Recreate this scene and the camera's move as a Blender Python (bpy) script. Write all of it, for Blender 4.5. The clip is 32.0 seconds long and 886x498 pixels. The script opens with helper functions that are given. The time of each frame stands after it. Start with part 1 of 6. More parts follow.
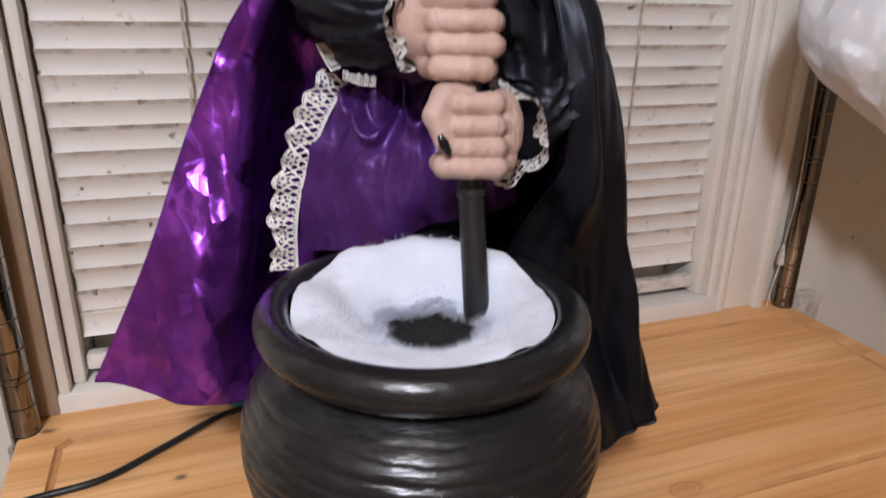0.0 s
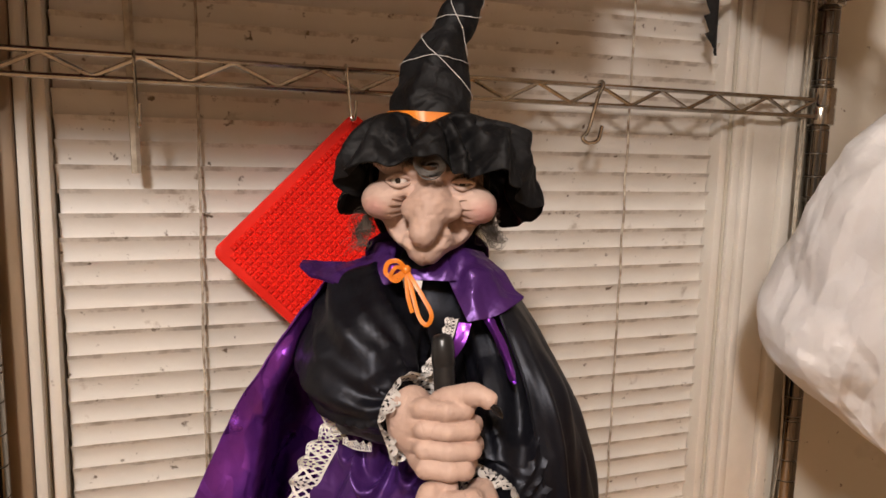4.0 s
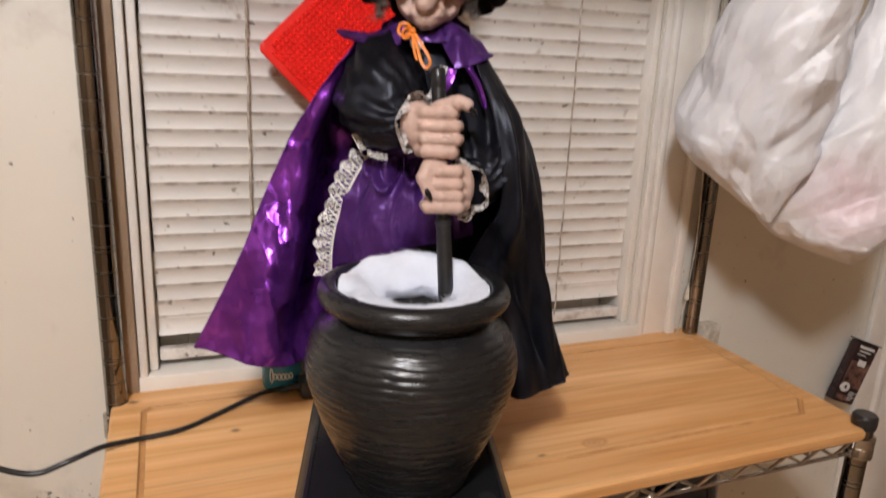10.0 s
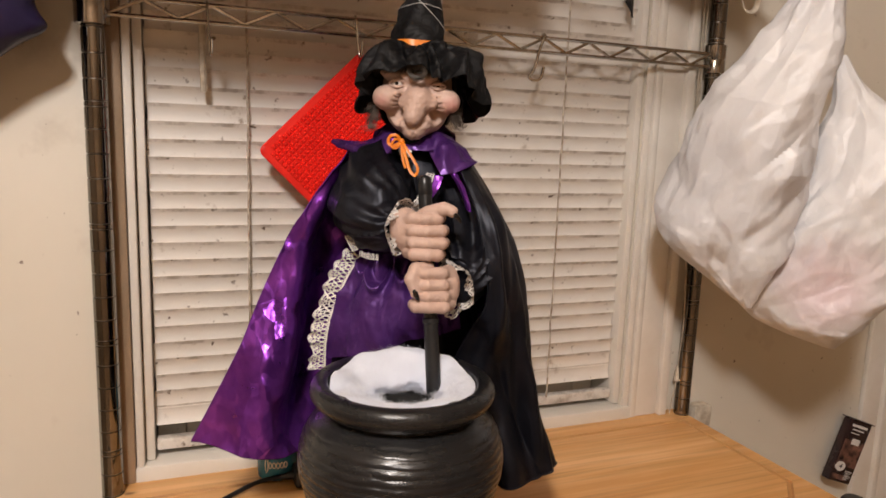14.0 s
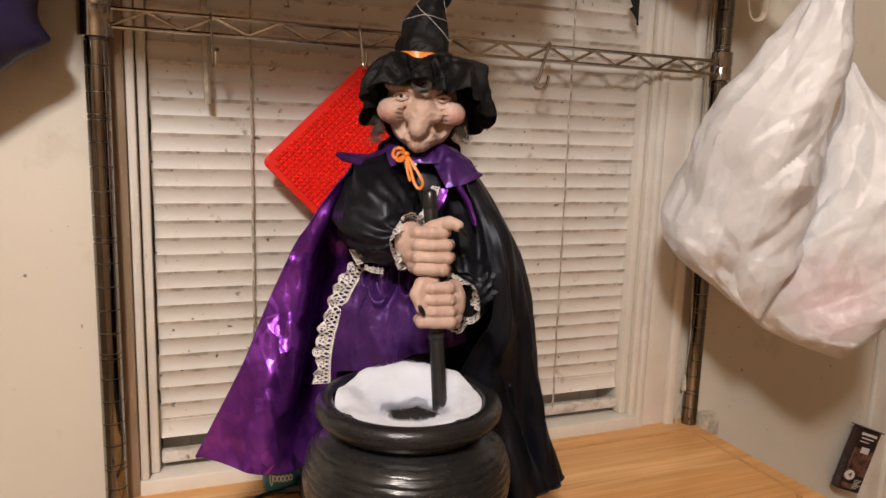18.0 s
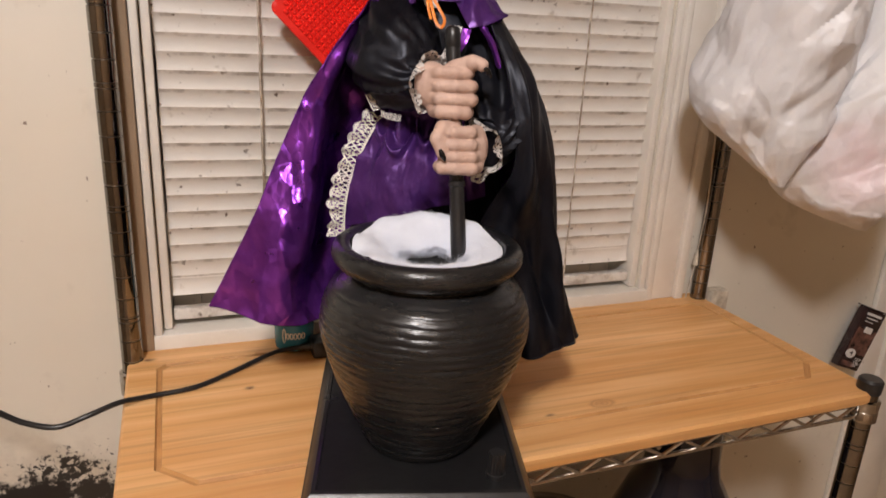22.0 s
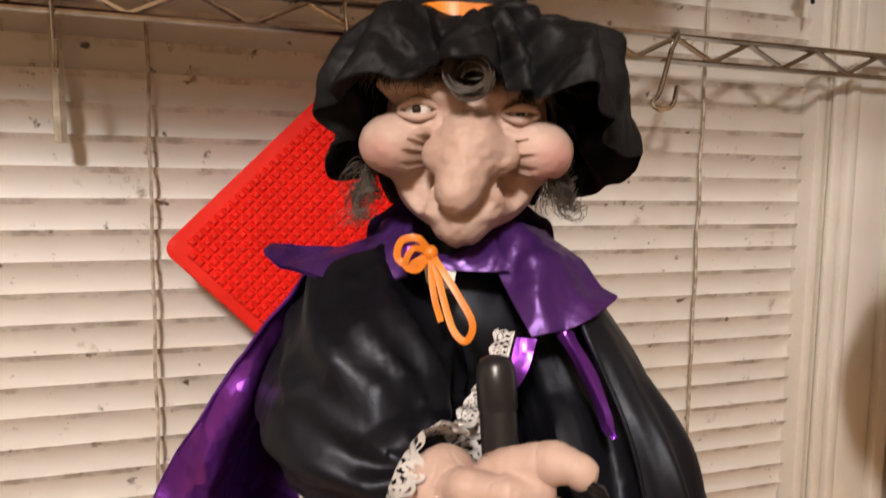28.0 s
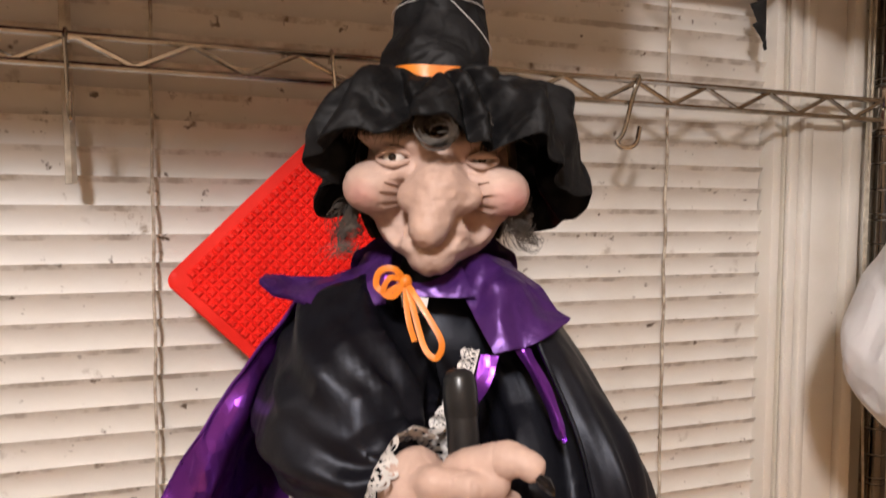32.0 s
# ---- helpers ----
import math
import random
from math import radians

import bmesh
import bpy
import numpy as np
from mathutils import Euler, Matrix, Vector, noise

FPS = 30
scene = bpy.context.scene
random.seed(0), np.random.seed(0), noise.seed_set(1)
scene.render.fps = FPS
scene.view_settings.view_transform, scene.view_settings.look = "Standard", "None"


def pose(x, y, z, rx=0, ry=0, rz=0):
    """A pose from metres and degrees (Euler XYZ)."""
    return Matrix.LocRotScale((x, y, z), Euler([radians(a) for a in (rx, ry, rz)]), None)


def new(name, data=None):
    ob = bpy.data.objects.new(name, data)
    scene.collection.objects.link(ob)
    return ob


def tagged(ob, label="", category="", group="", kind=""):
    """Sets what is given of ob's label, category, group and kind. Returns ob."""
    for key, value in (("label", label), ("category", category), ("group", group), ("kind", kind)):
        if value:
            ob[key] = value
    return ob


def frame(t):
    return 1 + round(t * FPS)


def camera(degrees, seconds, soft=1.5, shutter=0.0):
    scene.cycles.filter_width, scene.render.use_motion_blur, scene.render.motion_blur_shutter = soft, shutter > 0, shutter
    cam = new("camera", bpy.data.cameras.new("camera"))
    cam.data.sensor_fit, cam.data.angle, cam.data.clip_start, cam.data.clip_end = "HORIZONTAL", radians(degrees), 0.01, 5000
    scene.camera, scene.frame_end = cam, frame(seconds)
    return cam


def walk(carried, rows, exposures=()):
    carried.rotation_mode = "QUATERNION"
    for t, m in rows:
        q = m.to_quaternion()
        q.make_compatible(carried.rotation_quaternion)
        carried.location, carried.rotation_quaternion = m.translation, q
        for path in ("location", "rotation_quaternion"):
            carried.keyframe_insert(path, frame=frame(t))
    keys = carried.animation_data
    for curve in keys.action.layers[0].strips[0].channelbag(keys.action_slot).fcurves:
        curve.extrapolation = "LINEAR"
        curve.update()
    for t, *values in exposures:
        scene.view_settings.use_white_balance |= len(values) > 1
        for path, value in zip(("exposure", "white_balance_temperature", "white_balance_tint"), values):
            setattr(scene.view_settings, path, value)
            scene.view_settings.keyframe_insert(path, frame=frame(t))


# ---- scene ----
cam = camera(65.3, 32.0, 1.5, 0.45)
METRES, EYE, TILT, LEAN, TURN = 1.25, 1.35, 0.0, 0.0, -19.8
ROWS = [
    (0.0, 0.0, 0.0, 0.0, 0.43, -20.46, -1.16),
    (0.5, 0.0034, -0.0175, 0.0326, 0.72, -18.81, -2.14),
    (1.0, 0.0074, -0.0226, 0.0514, 0.68, -15.99, -2.06),
    (1.5, 0.0076, -0.018, 0.0836, 0.75, -11.68, -2.35),
    (2.0, 0.0114, -0.0176, 0.0901, 0.54, -10.73, -1.69),
    (2.5, 0.0098, -0.02, 0.0989, 0.41, -9.35, -1.74),
    (3.0, 0.0069, -0.0166, 0.1067, 0.52, -8.47, -1.45),
    (3.5, 0.0057, -0.0158, 0.1132, 0.55, -7.73, -1.28),
    (5.5, 0.0035, -0.0528, 0.0944, 1.67, -9.53, -1.97),
    (6.0, 0.0022, -0.0944, 0.0824, 0.78, -10.49, -1.77),
    (6.5, -0.0028, -0.1334, 0.0627, 0.39, -11.9, -1.57),
    (7.0, -0.0023, -0.1452, 0.0556, -0.03, -12.28, -1.83),
    (7.5, -0.0, -0.1495, 0.0422, -0.31, -13.38, -1.39),
    (8.0, -0.0023, -0.1548, 0.0163, -0.42, -16.67, -2.32),
    (8.5, -0.0062, -0.1572, -0.0015, -0.88, -19.05, -2.77),
    (9.0, -0.0082, -0.158, -0.0063, -0.59, -19.77, -2.81),
    (9.5, -0.0038, -0.1633, -0.0026, -0.62, -19.44, -2.57),
    (10.0, -0.0002, -0.2014, 0.0297, -0.76, -14.88, -2.51),
    (10.5, -0.0052, -0.2268, 0.0396, -0.48, -11.84, -2.18),
    (11.0, -0.006, -0.2295, 0.0383, -0.49, -11.71, -2.12),
    (11.5, -0.0042, -0.2289, 0.0378, -0.8, -11.0, -3.08),
    (12.0, -0.0008, -0.2299, 0.0406, -0.53, -10.31, -2.39),
    (12.5, -0.0003, -0.2276, 0.0456, -0.78, -10.31, -2.11),
    (13.0, 0.0027, -0.2281, 0.0469, -0.82, -10.43, -2.12),
    (13.5, 0.0033, -0.2267, 0.0502, -0.73, -10.36, -2.09),
    (14.0, 0.0084, -0.2239, 0.0582, -0.81, -9.26, -2.01),
    (14.5, 0.0097, -0.221, 0.0619, -0.9, -8.05, -1.89),
    (16.5, 0.0094, -0.2182, 0.0661, -0.72, -8.23, -2.62),
    (17.0, 0.0085, -0.2195, 0.0664, -0.65, -8.51, -1.76),
    (17.5, 0.0078, -0.2186, 0.0663, -0.56, -8.97, -1.51),
    (18.0, 0.0072, -0.2177, 0.0662, -0.5, -9.08, -1.75),
    (18.5, 0.007, -0.2153, 0.0659, -0.65, -9.05, -1.62),
    (19.0, 0.0067, -0.2145, 0.0658, -0.69, -8.65, -1.31),
    (19.5, 0.0064, -0.2168, 0.066, -0.45, -8.81, -1.59),
    (20.0, 0.0063, -0.2212, 0.0666, -0.32, -9.09, -1.69),
    (20.5, 0.0056, -0.2176, 0.0655, -0.12, -10.19, -2.01),
    (21.0, -0.0012, -0.2153, 0.0488, -0.4, -13.51, -2.45),
    (21.5, -0.0059, -0.2142, 0.0405, -0.38, -14.82, -2.76),
    (22.0, -0.005, -0.2059, 0.0264, -0.15, -17.66, -2.79),
    (22.5, -0.0051, -0.19, 0.0199, -0.1, -18.86, -2.92),
    (23.0, -0.0056, -0.155, 0.017, -0.12, -19.39, -2.78),
    (23.5, -0.0025, -0.0838, 0.0122, -0.09, -21.34, -3.27),
    (24.0, -0.0015, -0.0099, 0.0017, 2.24, -23.58, -3.72),
    (24.5, -0.0054, 0.0328, -0.0115, 3.37, -25.33, -3.69),
    (25.0, -0.0063, 0.0549, -0.0062, 3.45, -24.37, -3.58),
    (25.5, -0.0025, 0.0742, 0.0051, 2.72, -19.78, -3.21),
    (26.0, -0.0092, 0.0934, 0.0228, 1.71, -15.36, -2.45),
    (26.5, -0.017, 0.1164, 0.0302, 0.51, -12.5, -1.57),
    (28.5, -0.0014, 0.1121, 0.0876, 1.92, -2.43, -0.38),
    (29.0, 0.0026, 0.1127, 0.0948, 1.74, 1.3, 0.16),
    (29.5, 0.0057, 0.1085, 0.1088, 1.98, 3.91, 0.74),
    (30.0, 0.0105, 0.1014, 0.1153, 1.85, 5.52, 1.2),
    (30.5, 0.0059, 0.0953, 0.1068, 1.79, 3.32, 1.2),
    (31.0, 0.0054, 0.0872, 0.0986, 1.5, 0.31, 0.38),
    (31.5, 0.0029, 0.0814, 0.0934, 1.32, -0.87, 0.11),
    (32.0, 0.0015, 0.0805, 0.0782, 1.02, -3.09, -0.35),
]
walk(cam, [(t, pose(0, 0, EYE, TILT, LEAN, TURN) @ pose(METRES * x, METRES * y, METRES * z, 90 + pitch, roll, yaw)) for t, x, y, z, yaw, pitch, roll in ROWS],
     exposures=[(0.0, -0.15, 5550, 12), (1.0, -0.1, 6150, 13), (2.0, -0.08, 6500, 14), (3.0, -0.08, 6800, 12), (7.0, 0.0, 6600, 12), (9.0, 0.04, 5950, 11), (10.0, -0.06, 6000, 10), (12.0, -0.18, 6550, 11), (14.0, -0.16, 6750, 12), (20.0, -0.16, 6750, 12),
                (22.0, -0.15, 6400, 12), (24.0, -0.18, 5850, 10), (25.0, -0.28, 6000, 10), (26.0, -0.06, 6250, 9), (29.0, 0.14, 6850, 12), (30.0, 0.46, 6150, 12), (31.0, 0.50, 6000, 11), (32.0, 0.14, 6400, 12)])

# ---- world and light ----
world = bpy.data.worlds.new("night")
scene.world = world
world.use_nodes = True
world.node_tree.nodes["Background"].inputs["Color"].default_value = (0.02, 0.025, 0.04, 1)
world.node_tree.nodes["Background"].inputs["Strength"].default_value = 0.1
LAMP = (-0.47, -0.82, 2.30)
bulb_light = bpy.data.lights.new("bulb", "POINT")
bulb_light.energy, bulb_light.color, bulb_light.shadow_soft_size = 93.0, (1.0, 0.955, 0.94), 0.10
bulb = new("bulb_light", bulb_light)
bulb.location = LAMP


# ---- materials ----
def material(name, color, rough=0.5, metal=0.0, vary=None, scale=20.0, bump=0.0, bump_scale=60.0, spec=0.5, sheen=0.0, stretch=(1, 1, 1), coat=0.0, silk=0.0):
    """A principled material with noise in colour (towards vary) and a fine bump."""
    m = bpy.data.materials.new(name)
    m.use_nodes = True
    nt = m.node_tree
    b = nt.nodes["Principled BSDF"]
    b.inputs["Base Color"].default_value = (*color, 1)
    b.inputs["Roughness"].default_value = rough
    b.inputs["Metallic"].default_value = metal
    b.inputs["Specular IOR Level"].default_value = spec
    b.inputs["Sheen Weight"].default_value = sheen
    b.inputs["Coat Weight"].default_value = coat
    b.inputs["Anisotropic"].default_value = silk
    tc = nt.nodes.new("ShaderNodeTexCoord")
    mp = nt.nodes.new("ShaderNodeMapping")
    mp.inputs["Scale"].default_value = stretch
    nt.links.new(tc.outputs["Object"], mp.inputs["Vector"])
    if vary:
        n = nt.nodes.new("ShaderNodeTexNoise")
        n.inputs["Scale"].default_value, n.inputs["Detail"].default_value = scale, 6
        r = nt.nodes.new("ShaderNodeValToRGB")
        r.color_ramp.elements[0].position, r.color_ramp.elements[1].position = 0.35, 0.68
        r.color_ramp.elements[0].color, r.color_ramp.elements[1].color = (*vary, 1), (*color, 1)
        nt.links.new(mp.outputs["Vector"], n.inputs["Vector"])
        nt.links.new(n.outputs["Fac"], r.inputs["Fac"])
        nt.links.new(r.outputs["Color"], b.inputs["Base Color"])
        k = nt.nodes.new("ShaderNodeMapRange")
        k.inputs["To Min"].default_value, k.inputs["To Max"].default_value = max(0.02, rough - 0.08), min(1, rough + 0.1)
        nt.links.new(n.outputs["Fac"], k.inputs["Value"])
        nt.links.new(k.outputs["Result"], b.inputs["Roughness"])
    if bump:
        n2 = nt.nodes.new("ShaderNodeTexNoise")
        n2.inputs["Scale"].default_value, n2.inputs["Detail"].default_value = bump_scale, 5
        bp = nt.nodes.new("ShaderNodeBump")
        bp.inputs["Strength"].default_value, bp.inputs["Distance"].default_value = bump, 0.004
        nt.links.new(mp.outputs["Vector"], n2.inputs["Vector"])
        nt.links.new(n2.outputs["Fac"], bp.inputs["Height"])
        nt.links.new(bp.outputs["Normal"], b.inputs["Normal"])
    return m


def mix_in(m, color, factor_socket):
    """Lay a colour over the material's present base colour by a factor."""
    nt = m.node_tree
    b = nt.nodes["Principled BSDF"]
    mix = nt.nodes.new("ShaderNodeMix")
    mix.data_type = "RGBA"
    link = b.inputs["Base Color"].links[0]
    nt.links.new(link.from_socket, mix.inputs["A"])
    mix.inputs["B"].default_value = (*color, 1)
    nt.links.new(factor_socket, mix.inputs["Factor"])
    nt.links.new(mix.outputs["Result"], b.inputs["Base Color"])


def specks(m, color, scale, low, high, coords="Object", detail=5, rough=0.6):
    """Scattered dirt marks: noise above a threshold."""
    nt = m.node_tree
    tc = nt.nodes.new("ShaderNodeTexCoord")
    n = nt.nodes.new("ShaderNodeTexNoise")
    n.inputs["Scale"].default_value, n.inputs["Detail"].default_value, n.inputs["Roughness"].default_value = scale, detail, rough
    r = nt.nodes.new("ShaderNodeMapRange")
    r.inputs["From Min"].default_value, r.inputs["From Max"].default_value = low, high
    if coords == "Place":
        tc = nt.nodes.new("ShaderNodeNewGeometry")
    nt.links.new(tc.outputs["Position" if coords == "Place" else coords], n.inputs["Vector"])
    nt.links.new(n.outputs["Fac"], r.inputs["Value"])
    mix_in(m, color, r.outputs["Result"])


def blot(m, color, centre, size, scale, low, high, coords="Object"):
    """A stain with a ragged outline round a place on the surface."""
    nt = m.node_tree
    tc = nt.nodes.new("ShaderNodeNewGeometry" if coords == "Place" else "ShaderNodeTexCoord")
    spot = tc.outputs["Position" if coords == "Place" else coords]
    mp = nt.nodes.new("ShaderNodeMapping")
    mp.vector_type = "TEXTURE"
    mp.inputs["Location"].default_value, mp.inputs["Scale"].default_value = centre, size
    g = nt.nodes.new("ShaderNodeTexGradient")
    g.gradient_type = "SPHERICAL"
    n = nt.nodes.new("ShaderNodeTexNoise")
    n.inputs["Scale"].default_value, n.inputs["Detail"].default_value, n.inputs["Roughness"].default_value = scale, 7, 0.65
    mul = nt.nodes.new("ShaderNodeMath")
    mul.operation = "MULTIPLY"
    r = nt.nodes.new("ShaderNodeMapRange")
    r.inputs["From Min"].default_value, r.inputs["From Max"].default_value = low, high
    nt.links.new(spot, mp.inputs["Vector"])
    nt.links.new(mp.outputs["Vector"], g.inputs["Vector"])
    nt.links.new(spot, n.inputs["Vector"])
    nt.links.new(g.outputs["Fac"], mul.inputs[0])
    nt.links.new(n.outputs["Fac"], mul.inputs[1])
    nt.links.new(mul.outputs["Value"], r.inputs["Value"])
    mix_in(m, color, r.outputs["Result"])


def edge_dirt_shade(m, color):
    """Broken dashes along each slat's upper edge: grime and overlap shade in one colour."""
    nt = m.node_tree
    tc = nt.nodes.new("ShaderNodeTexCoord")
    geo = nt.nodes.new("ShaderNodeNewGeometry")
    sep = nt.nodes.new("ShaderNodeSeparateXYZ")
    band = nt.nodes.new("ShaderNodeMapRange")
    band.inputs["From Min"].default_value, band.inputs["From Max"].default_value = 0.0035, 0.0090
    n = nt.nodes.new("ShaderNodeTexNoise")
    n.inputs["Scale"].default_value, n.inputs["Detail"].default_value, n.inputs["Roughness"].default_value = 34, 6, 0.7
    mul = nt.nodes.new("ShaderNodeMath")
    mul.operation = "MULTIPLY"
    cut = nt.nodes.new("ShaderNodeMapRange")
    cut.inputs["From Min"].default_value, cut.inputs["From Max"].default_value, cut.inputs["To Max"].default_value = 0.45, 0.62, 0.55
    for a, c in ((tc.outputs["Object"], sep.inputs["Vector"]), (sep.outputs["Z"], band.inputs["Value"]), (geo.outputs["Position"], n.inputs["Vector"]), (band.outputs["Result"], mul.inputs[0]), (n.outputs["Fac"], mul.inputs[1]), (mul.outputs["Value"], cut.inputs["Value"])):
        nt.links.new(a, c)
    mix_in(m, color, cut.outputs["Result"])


def wood(name, light, dark, band):
    """Edge-glued softwood: lamellas along x with their own tone, long grain, a few knots."""
    m = material(name, light, 0.38, vary=dark, scale=9.0, bump=0.12, bump_scale=120, stretch=(0.35, 6, 6), spec=0.42)
    nt = m.node_tree
    tc = nt.nodes.new("ShaderNodeTexCoord")
    sep = nt.nodes.new("ShaderNodeSeparateXYZ")
    nt.links.new(tc.outputs["Object"], sep.inputs["Vector"])
    div = nt.nodes.new("ShaderNodeMath")
    div.operation, div.inputs[1].default_value = "DIVIDE", band
    fl = nt.nodes.new("ShaderNodeMath")
    fl.operation = "FLOOR"
    wn = nt.nodes.new("ShaderNodeTexWhiteNoise")
    wn.noise_dimensions = "1D"
    nt.links.new(sep.outputs["Y"], div.inputs[0])
    nt.links.new(div.outputs["Value"], fl.inputs[0])
    nt.links.new(fl.outputs["Value"], wn.inputs["W"])
    f = nt.nodes.new("ShaderNodeMath")
    f.operation, f.inputs[1].default_value = "MULTIPLY", 0.62
    nt.links.new(wn.outputs["Value"], f.inputs[0])
    mix_in(m, tuple(c * 0.82 for c in dark), f.outputs["Value"])
    # fine grain lines
    mp = nt.nodes.new("ShaderNodeMapping")
    mp.inputs["Scale"].default_value = (1.2, 60, 30)
    n = nt.nodes.new("ShaderNodeTexNoise")
    n.inputs["Scale"].default_value, n.inputs["Detail"].default_value = 3.0, 4
    n.inputs["Distortion"].default_value = 0.6
    r = nt.nodes.new("ShaderNodeMapRange")
    r.inputs["From Min"].default_value, r.inputs["From Max"].default_value, r.inputs["To Max"].default_value = 0.50, 0.75, 0.58
    nt.links.new(tc.outputs["Object"], mp.inputs["Vector"])
    nt.links.new(mp.outputs["Vector"], n.inputs["Vector"])
    nt.links.new(n.outputs["Fac"], r.inputs["Value"])
    mix_in(m, tuple(c * 0.6 for c in dark), r.outputs["Result"])
    return m


M = {}
M["wall"] = material("painted wall", (0.74, 0.70, 0.61), 0.5, vary=(0.69, 0.645, 0.55), scale=3.0, bump=0.15, bump_scale=35)
specks(M["wall"], (0.20, 0.15, 0.11), 26, 0.700, 0.76)
specks(M["wall"], (0.50, 0.45, 0.37), 7, 0.60, 0.80)
specks(M["wall"], (0.24, 0.19, 0.15), 75, 0.715, 0.77, detail=2)
blot(M["wall"], (0.52, 0.48, 0.41), (-0.29, 0.65, 0.80), (0.22, 0.3, 0.15), 22, 0.30, 0.60)
blot(M["wall"], (0.03, 0.026, 0.022), (-0.27, 0.65, 0.80), (0.22, 0.3, 0.13), 130, 0.40, 0.45)
blot(M["wall"], (0.015, 0.013, 0.012), (-0.315, 0.65, 0.768), (0.12, 0.3, 0.060), 60, 0.20, 0.27)
blot(M["wall"], (0.03, 0.025, 0.02), (-0.235, 0.65, 0.770), (0.07, 0.3, 0.05), 70, 0.26, 0.32)
# tones of the unseen walls, set to steer bounce light and chrome reflections
M["dim_wall"] = material("unseen tan wall toned for bounce light", (0.53, 0.37, 0.23), 0.6, vary=(0.48, 0.33, 0.20), scale=3.0)
M["dark_wall"] = material("brown wall darkened for reflections", (0.27, 0.195, 0.125), 0.6, vary=(0.23, 0.165, 0.105), scale=3.0)
M["trim"] = material("white trim paint", (0.80, 0.77, 0.71), 0.4, vary=(0.73, 0.69, 0.62), scale=14, bump=0.1, bump_scale=50)
specks(M["trim"], (0.25, 0.19, 0.14), 45, 0.70, 0.78)
M["brown_edge"] = material("brown casing edge", (0.42, 0.31, 0.22), 0.5, vary=(0.26, 0.18, 0.11), scale=30, stretch=(1, 1, 0.15))
M["ceiling"] = material("ceiling paint", (0.52, 0.41, 0.28), 0.8, vary=(0.47, 0.37, 0.25), scale=4)
M["floor"] = material("floor tile", (0.46, 0.33, 0.205), 0.5, vary=(0.40, 0.28, 0.17), scale=6)
M["slat"] = material("blind slat", (0.87, 0.84, 0.79), 0.42, vary=(0.77, 0.73, 0.67), scale=18, stretch=(0.6, 3, 1))
specks(M["slat"], (0.14, 0.10, 0.07), 70, 0.660, 0.72, coords="Place", detail=3)
specks(M["slat"], (0.30, 0.235, 0.17), 24, 0.645, 0.77, coords="Place")
blot(M["slat"], (0.30, 0.22, 0.15), (-0.01, 0.665, 1.42), (0.12, 0.3, 0.42), 62, 0.52, 0.60, "Place")
# grime plus the shade under the slat above, laid in as brown
edge_dirt_shade(M["slat"], (0.22, 0.16, 0.11))
slat_nt = M["slat"].node_tree
glow_through = slat_nt.nodes.new("ShaderNodeBsdfTranslucent")
glow_through.inputs["Color"].default_value = (0.82, 0.74, 0.62, 1)
thin = slat_nt.nodes.new("ShaderNodeMixShader")
thin.inputs["Fac"].default_value = 0.10
slat_nt.links.new(slat_nt.nodes["Principled BSDF"].outputs["BSDF"], thin.inputs[1])
slat_nt.links.new(glow_through.outputs["BSDF"], thin.inputs[2])
slat_nt.links.new(thin.outputs["Shader"], slat_nt.nodes["Material Output"].inputs["Surface"])


def crinkle(m, layers, stretch=(1, 1, 1), turn=(0.4, 0.3, 0.2)):
    """Crumpled film: the relief tilts flat patches against one another, at several sizes."""
    nt = m.node_tree
    tc = nt.nodes.new("ShaderNodeTexCoord")
    mp = nt.nodes.new("ShaderNodeMapping")
    mp.inputs["Scale"].default_value, mp.inputs["Rotation"].default_value = stretch, turn
    nt.links.new(tc.outputs["Object"], mp.inputs["Vector"])
    geo = nt.nodes.new("ShaderNodeNewGeometry")
    b = nt.nodes["Principled BSDF"]
    now = b.inputs["Normal"].links[0].from_socket if b.inputs["Normal"].links else geo.outputs["Normal"]
    for size, tilt_by in layers:
        warp = nt.nodes.new("ShaderNodeTexNoise")
        warp.inputs["Scale"].default_value, warp.inputs["Detail"].default_value = 0.4 / size, 1
        bent = nt.nodes.new("ShaderNodeVectorMath")
        bent.operation, bent.inputs[1].default_value = "MULTIPLY_ADD", (size, size, size)
        cells = nt.nodes.new("ShaderNodeTexVoronoi")
        cells.inputs["Scale"].default_value = 1.0 / size
        mid = nt.nodes.new("ShaderNodeVectorMath")
        mid.operation, mid.inputs[1].default_value = "SUBTRACT", (0.5, 0.5, 0.5)
        add = nt.nodes.new("ShaderNodeVectorMath")
        add.operation, add.inputs[1].default_value = "MULTIPLY_ADD", (tilt_by * 2, tilt_by * 2, tilt_by * 2)
        for a, c in ((mp.outputs["Vector"], warp.inputs["Vector"]), (warp.outputs["Color"], bent.inputs[0]), (mp.outputs["Vector"], bent.inputs[2]), (bent.outputs["Vector"], cells.inputs["Vector"]),
                     (cells.outputs["Color"], mid.inputs[0]), (mid.outputs["Vector"], add.inputs[0]), (now, add.inputs[2])):
            nt.links.new(a, c)
        now = add.outputs["Vector"]
    unit = nt.nodes.new("ShaderNodeVectorMath")
    unit.operation = "NORMALIZE"
    nt.links.new(now, unit.inputs[0])
    nt.links.new(unit.outputs["Vector"], b.inputs["Normal"])


